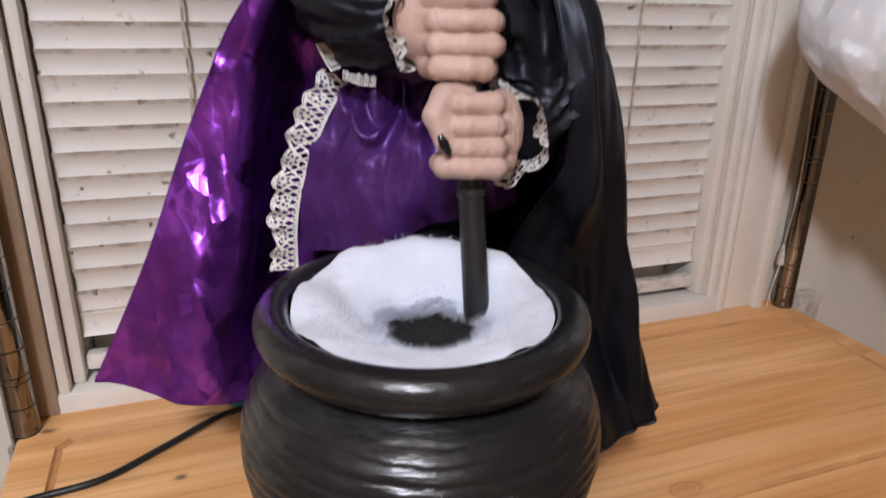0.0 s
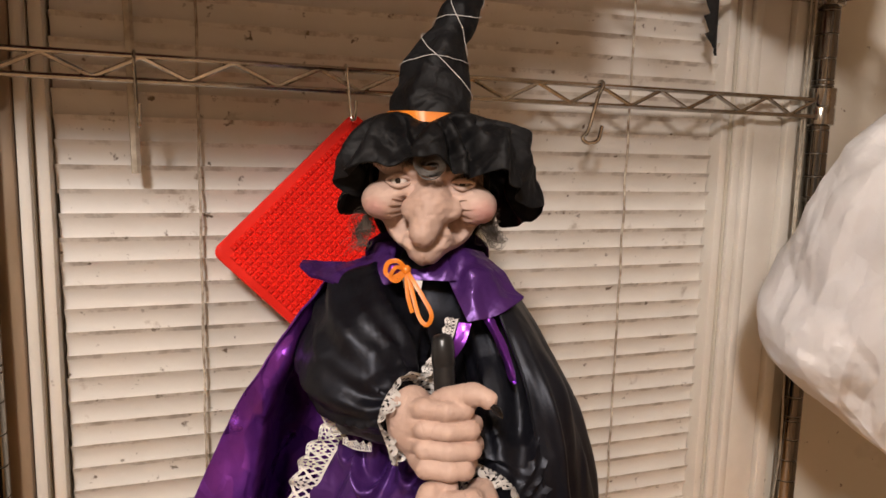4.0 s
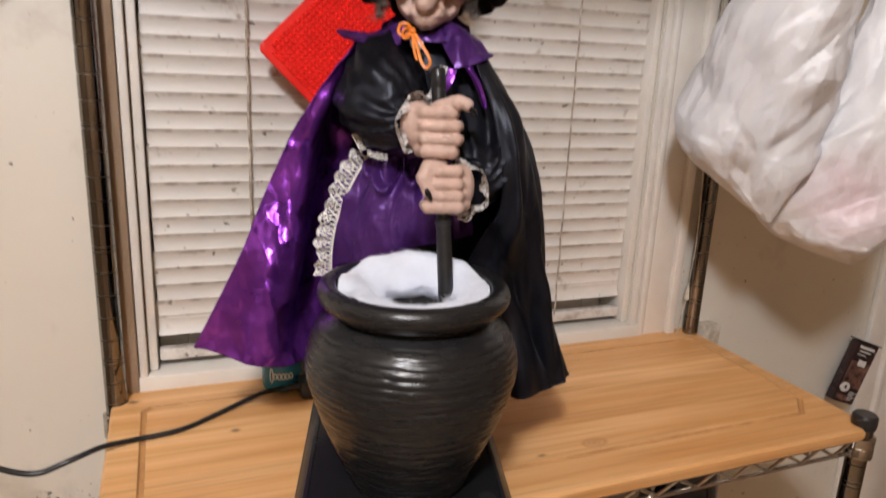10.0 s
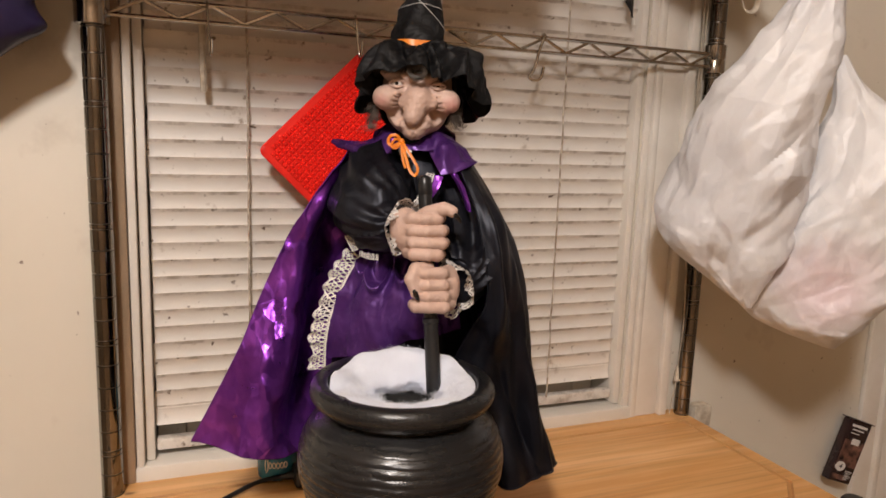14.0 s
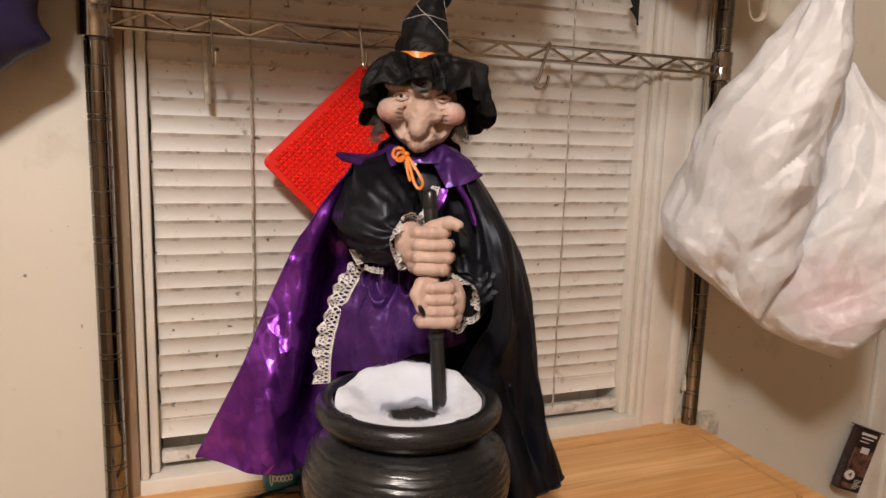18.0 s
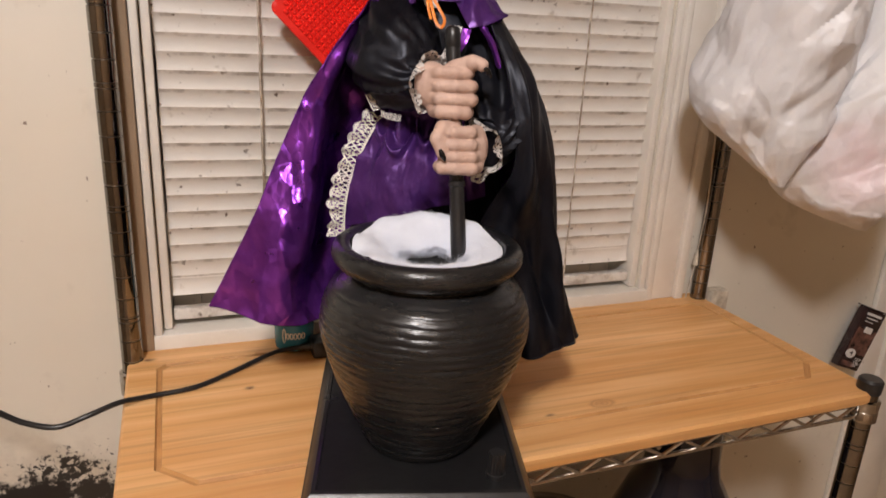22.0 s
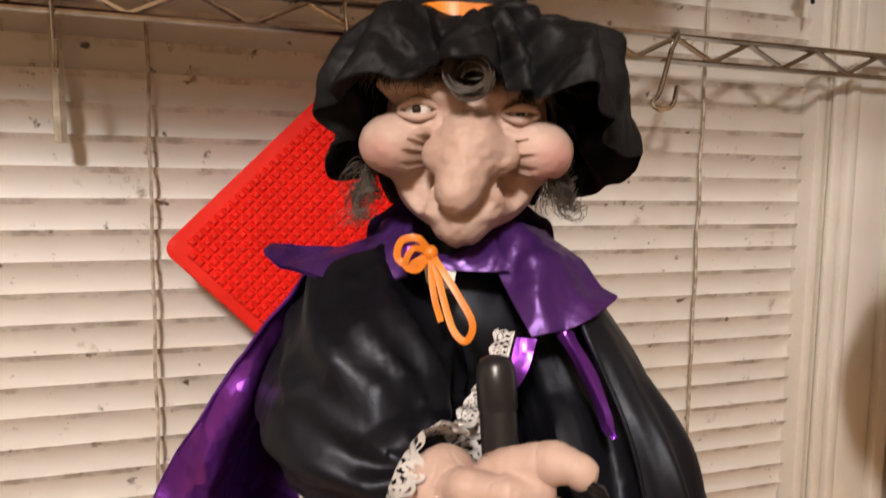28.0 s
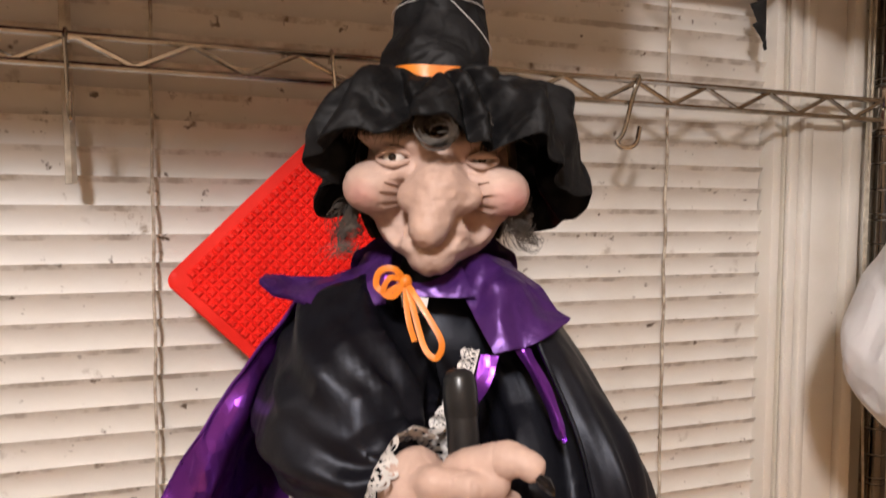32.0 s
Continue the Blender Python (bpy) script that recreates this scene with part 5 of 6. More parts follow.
lace_strip([(-0.050, 0.122, 1.297), (-0.064, 0.117, 1.272), (-0.078, 0.113, 1.237), (-0.084, 0.111, 1.205), (-0.085, 0.111, 1.175)], [(-0.6, -0.1, 0.3), (-1, -0.1, 0.2), (-1, -0.1, 0.1), (-1, -0.1, 0), (-1, -0.1, 0)], 24, 0.0195, ruffle=0.0024)
lace_strip([(-0.065, 0.101, 1.320), (-0.060, 0.099, 1.311), (-0.056, 0.098, 1.305)], [(0.9, -0.1, 0.2), (0.9, -0.1, 0.2), (0.8, -0.1, 0.3)], 6, 0.0075)
lace_strip([(-0.049, 0.095, 1.302), (-0.040, 0.093, 1.299), (-0.030, 0.093, 1.298)], [(0.1, -0.1, 1.0), (0.1, -0.1, 1.0), (0.1, -0.1, 1.0)], 5, 0.0065)

# puffed sleeves
def sleeve(pts, rs, seed, n=90, seg=80):
    path, rr = spline(pts, n), spline([(r,) for r in rs], n)[:, 0]
    ring, up = [], None
    for i in range(n):
        t = Vector(path[min(n - 1, i + 1)] - path[max(0, i - 1)]).normalized()
        up = up or Vector((0, 0, 1)).cross(t).normalized()
        up = (up - t * up.dot(t)).normalized()
        side = t.cross(up)
        row = []
        for a in np.linspace(0, 2 * math.pi, seg, endpoint=False):
            p0 = Vector(path[i]) + (up * math.cos(a) + side * math.sin(a)) * rr[i]
            ca, sa, l_ = math.cos(a), math.sin(a), i / n
            tw = a + 0.9 * l_
            w = 0.0095 * (crease(math.cos(tw) * 1.1 + seed, math.sin(tw) * 1.1, l_ * 0.9 + seed, 1.0) - 0.62)
            w += 0.0055 * (crease(math.cos(tw) * 2.4, math.sin(tw) * 2.4 + seed, l_ * 1.7, 1.0) - 0.6) * (0.4 + l_)
            w += 0.0030 * (crease(ca * 0.8, sa * 0.8 + seed, l_ * 4.2 + 0.8 * sa, 1.0) - 0.6)
            w += (0.0026 * crumple(p0, 0.052, seed, 0.9) + 0.0006 * facet(p0, 0.022, seed, 0.6)) * min(1, rr[i] / 0.034)
            w *= 1 - 0.75 * max(0, (l_ - 0.55) / 0.45)
            row.append(tuple(Vector(path[i]) + (up * math.cos(a) + side * math.sin(a)) * max(0.004, rr[i] + w * min(1, rr[i] / 0.02))))
        ring.append(row)
    d.grid(ring, K["satin"], wrap_j=True)
    d.loop_cap(ring[0], K["satin"])
    d.loop_cap(ring[-1], K["satin"], flip=True)


sleeve([(-0.018, 0.162, 1.380), (-0.035, 0.142, 1.370), (-0.038, 0.116, 1.357), (-0.030, 0.094, 1.344), (-0.018, 0.078, 1.3360), (-0.009, 0.069, 1.3345)], [0.034, 0.0450, 0.0440, 0.0365, 0.0265, 0.0180], 1.3)
sleeve([(0.036, 0.165, 1.378), (0.050, 0.140, 1.356), (0.060, 0.112, 1.322), (0.059, 0.092, 1.298), (0.054, 0.074, 1.284), (0.048, 0.063, 1.281)], [0.024, 0.029, 0.032, 0.0305, 0.025, 0.0165], 5.1)


# lace cuffs: ruffled rings round the wrists
def cuff(c, ax, r0, r1, length, waves, ph):
    ax = Vector(ax).normalized()
    u = ax.orthogonal().normalized()
    w = ax.cross(u)
    n = 160
    g = np.zeros((n, 11, 3))
    for i in range(n):
        a = 2 * math.pi * i / n
        for j in range(11):
            s = j / 10
            r = r0 + (r1 - r0) * s ** 0.7 + 0.0042 * s * math.sin(a * waves + ph)
            off = length * s * (0.8 + 0.2 * abs(math.sin(a * 16))) + 0.003 * s * math.cos(a * waves + ph)
            g[i, j] = Vector(c) + (u * math.cos(a) + w * math.sin(a)) * r + ax * off

    def keep(i, j):
        return not lace_hole(i / n * 13, 0.1 + j * 0.088)

    d.grid(g, K["lace"], wrap_i=True, keep=keep)
    d.grid(g * 1.0 + 0.0004, K["lace"], wrap_i=True, keep=keep, flip=True)


cuff((-0.0090, 0.0680, 1.3345), (0.72, -0.66, 0.02), 0.0185, 0.0265, 0.0165, 6, 0.4)
cuff((0.0500, 0.0640, 1.2810), (-0.62, -0.72, -0.10), 0.0185, 0.0255, 0.0165, 6, 1.4)


# fists round the stick: fingers, thumb and back of the palm grown together
def stick_at(z):
    f = (z - S0.z) / (S1.z - S0.z)
    return S0.lerp(S1, f)


def fist(zs, side, palm, palm_r, thumb, thumb_r, reach, seed, free=False):
    """One closed fist. side: 1 where the fingers come from the doll's right, -1 from its left; free: the thumb sticks out."""
    c0 = stick_at(sum(zs) / 4)
    chains = []
    for k, z in enumerate(zs):
        c = stick_at(z)
        w = reach[k]
        pts = [(-0.0185, 0.004, -0.0012), (-0.0125, -0.0115, 0.0), (0.0010, -0.0160, 0.0004), (0.0120 + w, -0.0120, 0.0), (0.0145 + w, -0.0020, -0.0004), (0.0100 + w, 0.006, 0.0)]
        chains.append(([(c.x + side * x, c.y + y, z + dz) for x, y, dz in pts], [0.0056, 0.0060, 0.0053, 0.0058, 0.0050, 0.0045]))

    def shape(p):
        s = None
        for pts, rs in chains:
            f = None
            for a, e, ra, re in zip(pts, pts[1:], rs, rs[1:]):
                g = capsule(p, a, e, ra, re)
                f = g if f is None else smooth_min(f, g, 0.0014)
            s = f if s is None else smooth_min(s, f, 0.0005)
        s = smooth_min(s, ellipsoid(p, palm, palm_r), 0.0055)
        f = None
        for a, e, ra, re in list(zip(thumb, thumb[1:], thumb_r, thumb_r[1:]))[:1 if free else 3]:
            g = capsule(p, a, e, ra, re)
            f = g if f is None else smooth_min(f, g, 0.002)
        return smooth_min(s, f, 0.0016)

    if free:
        line, rad = spline(thumb, 40), spline([(r,) for r in thumb_r], 40)[:, 0]
        rad = [r * (1 + 0.07 * math.sin(i * 0.42) + 0.05 * noise.noise(Vector((i * 0.5, 2, 0)))) * math.sqrt(max(0.02, 1 - max(0, (i - 34) / 5.2) ** 2)) for i, r in enumerate(rad)]
        d.tube([tuple(q) for q in line], rad, 22, K["skin"])
    n, k = 150, 190
    t_, a_ = np.meshgrid(np.linspace(0.02, math.pi - 0.02, n), np.linspace(0, 2 * math.pi, k, endpoint=False), indexing="ij")
    ray = np.stack([np.sin(t_) * np.cos(a_), np.sin(t_) * np.sin(a_), -np.cos(t_)], -1).reshape(-1, 3)
    mid = np.array(((c0.x * 2 + palm[0]) / 3, c0.y - 0.002, c0.z))
    far = np.full(len(ray), 0.06)
    for _ in range(70):
        far = np.clip(far - 0.6 * shape(mid + ray * far[:, None]), 0.004, 0.06)
    q = mid + ray * far[:, None]
    w = np.array([-0.0006 * max(0, crease(v[0] * 0.9 + seed, v[1], v[2] * 0.25, 150) - 0.78) * 3 + 0.00022 * noise.noise(Vector(v) * 260) for v in q])
    d.grid((q + ray * w[:, None]).reshape(n, k, 3), K["skin"], wrap_j=True)


def claw(pts, r):
    """A long black nail with a pale tip."""
    d.tube(pts, [r * 0.55, r, r * 0.75, 0.0003], 8, K["nail"])


c = stick_at(1.331)
fist((1.3475, 1.3365, 1.3255, 1.3148), 1, (c.x - 0.0205, c.y + 0.004, 1.3355), (0.0150, 0.0135, 0.0205),
     [(c.x - 0.004, c.y - 0.002, 1.3500), (c.x + 0.010, c.y - 0.007, 1.3555), (c.x + 0.0195, c.y - 0.0120, 1.3565), (c.x + 0.0265, c.y - 0.0135, 1.3520)], [0.0064, 0.0068, 0.0060, 0.0040], (-0.0015, 0.0015, 0.0015, -0.0030), 1.0, True)
claw([(c.x + 0.0240, c.y - 0.0170, 1.3535), (c.x + 0.0268, c.y - 0.0168, 1.3512), (c.x + 0.0292, c.y - 0.0155, 1.3480), (c.x + 0.0305, c.y - 0.0145, 1.3450)], 0.0026)
c = stick_at(1.283)
fist((1.2985, 1.2878, 1.2775, 1.2680), -1, (c.x + 0.0170, c.y + 0.006, 1.2835), (0.0120, 0.0130, 0.0190),
     [(c.x - 0.002, c.y - 0.004, 1.3035), (c.x - 0.0125, c.y - 0.0100, 1.3015), (c.x - 0.0165, c.y - 0.0140, 1.2930), (c.x - 0.0125, c.y - 0.0175, 1.2810)], [0.0056, 0.0064, 0.0062, 0.0046], (-0.0030, -0.0020, -0.0030, 0.0010), 3.0)
claw([(c.x - 0.0140, c.y - 0.0215, 1.2850), (c.x - 0.0122, c.y - 0.0225, 1.2815), (c.x - 0.0098, c.y - 0.0222, 1.2770), (c.x - 0.0088, c.y - 0.0205, 1.2745)], 0.0026)

# cape: black outside, purple lining, open at the front
cape = [
    [(-0.066, 0.128, 1.404), (-0.068, 0.150, 1.406), (-0.055, 0.178, 1.408), (0.000, 0.190, 1.412), (0.052, 0.170, 1.406), (0.062, 0.138, 1.396), (0.060, 0.112, 1.392), (0.050, 0.100, 1.390)],
    [(-0.106, 0.112, 1.348), (-0.088, 0.124, 1.348), (-0.086, 0.185, 1.345), (0.000, 0.225, 1.345), (0.088, 0.178, 1.340), (0.095, 0.122, 1.340), (0.088, 0.082, 1.338), (0.071, 0.071, 1.336)],
    [(-0.144, 0.104, 1.270), (-0.112, 0.114, 1.270), (-0.102, 0.190, 1.265), (0.000, 0.240, 1.265), (0.112, 0.178, 1.262), (0.119, 0.118, 1.262), (0.102, 0.076, 1.262), (0.079, 0.066, 1.266)],
    [(-0.172, 0.098, 1.200), (-0.128, 0.110, 1.198), (-0.108, 0.192, 1.190), (0.000, 0.245, 1.190), (0.126, 0.172, 1.190), (0.131, 0.118, 1.190), (0.104, 0.088, 1.195), (0.054, 0.094, 1.205)],
    [(-0.197, 0.092, 1.146), (-0.140, 0.106, 1.140), (-0.110, 0.192, 1.132), (0.000, 0.250, 1.130), (0.138, 0.165, 1.128), (0.144, 0.112, 1.128), (0.110, 0.094, 1.130), (0.040, 0.112, 1.135)],
    [(-0.219, 0.086, 1.102), (-0.155, 0.096, 1.080), (-0.110, 0.150, 1.070), (0.000, 0.252, 1.080), (0.150, 0.155, 1.070), (0.160, 0.098, 1.074), (0.122, 0.088, 1.066), (0.075, 0.125, 1.070)],
]


def folds(s, t):
    left = max(0, 1 - t / 0.34)
    right = max(0, (t - 0.55) / 0.45)
    w = 0.0022 * s * math.sin(t * 46 + 2 * s) * left ** 0.5
    f = s ** 0.6 * min(1, right * 2.2)
    w += f * (0.0052 * math.sin(t * 44 + 3 * s + 0.8) + 0.0024 * math.sin(t * 83 - 4 * s) + 0.0030 * math.sin(t * 29 - 7 * s))
    w += 0.004 * (s ** 1.5) * math.sin(t * 17 + 1.1) * (right + 0.3 * left)
    return w


g = net(cape, 130, 260)
du, dv = np.gradient(g, axis=0), np.gradient(g, axis=1)
nn = np.cross(du, dv)
nn /= np.maximum(np.linalg.norm(nn, axis=2, keepdims=True), 1e-9)
for i in range(g.shape[0]):
    for j in range(g.shape[1]):
        q = g[i, j]
        s, t = i / (g.shape[0] - 1), j / (g.shape[1] - 1)
        left = min(1, max(0, (0.42 - t) / 0.1))
        a = 0.0012 * crumple(q, 0.062, 2.1) + 0.0135 * (1 - left) * s * (crease(q[0] * 1.3 + q[2] * 0.35, q[1], q[2] * 0.35, 17) - 0.55) + 0.002 * (crease(q[0] * 1.1, q[1], q[2] * 0.5, 20) - 0.6) * (1 - left)
        if left:
            k = max(0.25, min(1, noise.noise(Vector((q[0] * 11, q[2] * 11, 3))) + 0.65))
            e = (q[0] * 1.35 + q[2] * 0.5, q[1], q[2] * 0.72 - q[0] * 0.3)
            a += left * k * (0.0120 * facet(e, 0.050, 1.3) + 0.0030 * facet(e, 0.024, 2.9) + 0.0026 * crush(e, 0.036, 1.3))
        g[i, j] = q + nn[i, j] * ((a + folds(s, t)) * min(1, s * 5))
# the side that faces the doll gets the lining
side = 1.0 if np.dot(nn[60, 130], (0, -1, 0)) > 0 else -1.0
d.grid(g, K["satin"], flip=side > 0)
d.grid(g + nn * side * 0.0016, K["lame"], flip=side < 0)
for j, m_ in ((0, "lame"), (g.shape[1] - 1, "satin")):
    d.tube([tuple(q) for q in g[:, j]], 0.0009, 6, K[m_])
d.tube([tuple(q) for q in g[-1, :]], 0.0012, 6, K["satin"])
# lining turned out along the open front edge below the collar
sheet([[(0.038, 0.106, 1.392), (0.042, 0.099, 1.388), (0.047, 0.098, 1.386)], [(0.048, 0.089, 1.372), (0.052, 0.082, 1.370), (0.055, 0.084, 1.370)], [(0.0575, 0.078, 1.352), (0.0590, 0.0740, 1.352), (0.060, 0.076, 1.352)]], 26, 12, K["lame"], 0.002, 40)

# collar: a flat wing and a broad fallen flap
sheet([[(-0.024, 0.132, 1.425), (-0.048, 0.136, 1.4165), (-0.082, 0.128, 1.4155)], [(-0.022, 0.120, 1.414), (-0.048, 0.118, 1.4085), (-0.082, 0.119, 1.4125)], [(-0.020, 0.112, 1.405), (-0.046, 0.109, 1.4035), (-0.073, 0.112, 1.4085)]], 26, 40, K["purple"], 0.0022, 34, 0.0014)
sheet([[(-0.020, 0.150, 1.428), (-0.034, 0.152, 1.426), (-0.040, 0.170, 1.420)], [(-0.022, 0.128, 1.416), (-0.040, 0.140, 1.410), (-0.056, 0.160, 1.406)]], 16, 20, K["purple"], 0.0008, 30, 0.0014)
sheet([[(0.010, 0.126, 1.420), (0.026, 0.130, 1.426), (0.040, 0.146, 1.422)], [(0.020, 0.108, 1.402), (0.040, 0.110, 1.408), (0.056, 0.128, 1.408)], [(0.030, 0.094, 1.384), (0.050, 0.096, 1.390), (0.066, 0.112, 1.396)]], 34, 40, K["purple"], 0.0026, 36, 0.0014)
sheet([[(-0.023, 0.126, 1.421), (-0.004, 0.117, 1.413), (0.016, 0.121, 1.421)], [(-0.022, 0.119, 1.414), (-0.003, 0.114, 1.410), (0.018, 0.115, 1.415)], [(-0.020, 0.114, 1.408), (-0.002, 0.112, 1.407), (0.022, 0.109, 1.408)]], 14, 30, K["purple"], 0.0012, 40, 0.001)
# stand of the collar round the nape
stand_up = [[((0.034 + 0.010 * f) * math.cos(a) + 0.001, 0.150 + (0.034 + 0.008 * f) * math.sin(a), 1.398 + (0.014 + 0.026 * math.sin(a) ** 0.5) * f + 0.0015 * math.sin(a * 9)) for a in np.linspace(0.05, math.pi - 0.05, 70)] for f in np.linspace(0, 1, 14)]
d.grid(stand_up, K["purple"])
d.grid(np.array(stand_up) - (0, 0.0010, 0), K["purple"], flip=True)
# white neck edge, front lace and lilac stripe
sheet([[(-0.013, 0.113, 1.409), (-0.007, 0.110, 1.408), (0.000, 0.110, 1.407)], [(-0.012, 0.109, 1.403), (-0.006, 0.107, 1.401), (-0.001, 0.107, 1.401)]], 6, 16, K["lace"], 0.0, 30)
lace_strip([(0.024, 0.096, 1.386), (0.020, 0.093, 1.372), (0.013, 0.092, 1.358), (0.006, 0.092, 1.345)], [(-1, -0.1, 0.2), (-1, -0.1, 0.2), (-1, -0.1, 0.2), (-1, -0.1, 0.2)], 10, 0.009, ruffle=0.0012)
sheet([[(0.024, 0.095, 1.384), (0.032, 0.096, 1.383)], [(0.021, 0.091, 1.372), (0.028, 0.090, 1.371)], [(0.017, 0.091, 1.360), (0.020, 0.091, 1.359)]], 22, 10, K["lame"], 0.001, 50)

# orange ribbon: knot, loops and tails
def ribbon(pts, w, n=44):
    w *= 0.85
    p = np.array(KN) + (0, -0.002, 0.0075) + (spline(pts, n) - np.array(KN)) * np.array((0.80, 1, 0.92))
    t = np.gradient(p, axis=0)
    t /= np.linalg.norm(t, axis=1, keepdims=True)
    s = np.cross(t, np.array((0.25, -1.0, 0.15)))
    s /= np.linalg.norm(s, axis=1, keepdims=True)
    off = np.cross(s, t) * 0.0005
    d.grid(np.stack([p - s * w, p, p + s * w], 1), K["orange"])
    d.grid(np.stack([p - s * w + off, p + off * 1.3, p + s * w + off], 1), K["orange"], flip=True)


KN = (-0.010, 0.101, 1.4085)
d.ball((KN[0], KN[1] - 0.002, KN[2] + 0.0075), (0.0032, 0.003, 0.0034), K["orange"], 12, 8)
ribbon([KN, (-0.016, 0.098, 1.415), (-0.024, 0.098, 1.414), (-0.026, 0.098, 1.407), (-0.020, 0.098, 1.404), KN], 0.0017)
ribbon([KN, (-0.018, 0.097, 1.411), (-0.022, 0.096, 1.404), (-0.016, 0.097, 1.402), KN], 0.0015)
ribbon([KN, (-0.004, 0.096, 1.402), (0.004, 0.092, 1.392), (0.011, 0.089, 1.381), (0.008, 0.088, 1.374), (0.002, 0.089, 1.378), (-0.003, 0.093, 1.390), (-0.007, 0.098, 1.402), KN], 0.0016, 70)
ribbon([KN, (-0.009, 0.096, 1.398), (-0.007, 0.093, 1.389), (-0.004, 0.092, 1.381)], 0.0015)
d.ball((-0.0180, 0.099, 1.4165), (0.004, 0.003, 0.004), K["lame"], 10, 8)

doll = part("witch_doll", d, [M[n] for n in DM], None, "", DOLL, 55, {K["lame"]: math.cos(radians(21)), K["felt"]: math.cos(radians(26))})
tagged(doll, "witch doll in black dress, purple-lined cape and pointed hat", "doll")

# ---- things round the doll ----
# red silicone mat on an s-hook
MC = Vector((0.1335, 0.623, 1.3975))
SIDE = 0.182
MAT = Matrix.Translation(MC) @ pose(0, 0, 0, 90, 0, 0) @ pose(0, 0, 0, 0, 0, 45)
mat_thing = thing("silicone_mat", "square red ribbed silicone pot mat hung by its corner", "pot mat", at=MAT)
b = Build()
h, r = SIDE / 2, 0.009
outline = []
for cx, cy, a0 in ((h - r, h - r, 0), (-h + r, h - r, 90), (-h + r, -h + r, 180), (h - r, -h + r, 270)):
    for a in np.linspace(a0, a0 + 90, 8):
        outline.append((cx + r * math.cos(radians(a)), cy + r * math.sin(radians(a))))
rows = [[(x * f, y * f, z) for x, y in outline] for f, z in ((0.985, -0.003), (1.0, -0.0018), (1.0, 0.0018), (0.985, 0.003), (0.95, 0.003))]
b.grid(rows, 0, wrap_j=True)
b.loop_cap(rows[0], flip=True)
b.loop_cap(rows[-1])
part("sheet", b, M["red"], mat_thing)
b = Build()
st = 0.0064
n = int((SIDE - 0.012) / st)
for i in range(n):
    for j in range(n):
        x, y = (i - (n - 1) / 2) * st, (j - (n - 1) / 2) * st
        if abs(x) + abs(y) > SIDE - 0.016 - 0.012:
            continue
        k = st * 0.47
        o = len(b.v)
        b.v += [(x - k, y - k, 0.0030), (x + k, y - k, 0.0030), (x + k, y + k, 0.0030), (x - k, y + k, 0.0030), (x - k * 0.45, y - k * 0.45, 0.0056), (x + k * 0.45, y - k * 0.45, 0.0056), (x + k * 0.45, y + k * 0.45, 0.0056), (x - k * 0.45, y + k * 0.45, 0.0056)]
        b.f += [(o, o + 1, o + 5, o + 4), (o + 1, o + 2, o + 6, o + 5), (o + 2, o + 3, o + 7, o + 6), (o + 3, o, o + 4, o + 7), (o + 4, o + 5, o + 6, o + 7)]
        b.m += [0] * 5
tagged(part("nub_texture", b, M["red"], mat_thing, "rows of small raised nubs"), kind="stuff")
part("hanging_eye", Build().tube([(h - 0.010 + 0.004 * math.cos(a), h - 0.010 + 0.004 * math.sin(a), 0.0032) for a in np.linspace(0, 2 * math.pi, 14, endpoint=False)], 0.0012, 6, closed=True), M["red"], mat_thing)


def s_hook(x, y, top, low, name_label, lean=0.0, swing=0.0, wire=0.0014):
    pts = [(0, 0.006, top - 0.006), (0, 0.004, top + 0.001), (0, -0.001, top + 0.003), (0, -0.005, top - 0.001), (lean * 0.3, -0.006, top - 0.015), (lean * 0.7, -0.006, low + 0.014), (lean, -0.006, low + 0.005), (lean + swing * 0.3, -0.008, low), (lean + swing * 0.8, -0.012, low + 0.003), (lean + swing, -0.013, low + 0.018)]
    hk = part("s_hook", Build().tube(spline(pts, 60), wire, 8), M["chrome"], None, "", pose(x, y, 0))
    tagged(hk, name_label, "hook", "hooks on the rail")


s_hook(-0.0515, 0.6135, 1.5640, 1.506, "empty chrome wire hook on the rack's rail", 0.002, 0.002)
s_hook(0.1245, 0.6165, 1.5640, 1.517, "chrome wire hook that carries the red mat", 0.004, 0.003)
s_hook(0.393, 0.6205, 1.5645, 1.504, "tilted empty chrome wire hook on the rack's rail", -0.022, 0.018, 0.0021)

# teal bottle, plug and cable behind the doll
bot = thing("small_bottle", "small teal bottle with a white script label", "bottle", at=pose(0.026, 0.6095, BT))
part("body", Build().lathe([(0.020, 0.0), (0.0245, 0.003), (0.0255, 0.012), (0.0255, 0.060), (0.022, 0.072), (0.012, 0.080), (0.012, 0.086)], 36), M["teal"], bot)
part("cap", Build().lathe([(0.0135, 0.085), (0.0135, 0.100), (0.011, 0.102)], 24), M["white"], bot, "white cap")
lb = Build()
for k in range(6):
    a = radians(-128 + k * 11)
    pts = [(0.0260 * math.cos(a + 0.08 * math.sin(q * 6.28)), 0.0260 * math.sin(a + 0.08 * math.sin(q * 6.28)), 0.024 + (0.010 if k == 0 else 0.004) * math.cos(q * 6.28)) for q in np.linspace(0, 1, 9)]
    lb.tube(pts, 0.0009, 5)
part("script_label", lb, M["white"], bot)
part("label_band", Build().lathe([(0.0258, 0.040), (0.0258, 0.044)], 36, 0, caps=False), M["white"], bot)
plug = thing("power_plug", "black power plug lying on the board", "plug", at=pose(0.056, 0.575, BT))
part("housing", Build().box((-0.014, -0.016, 0.0), (0.016, 0.016, 0.024), 0.005), M["plastic_black"], plug)
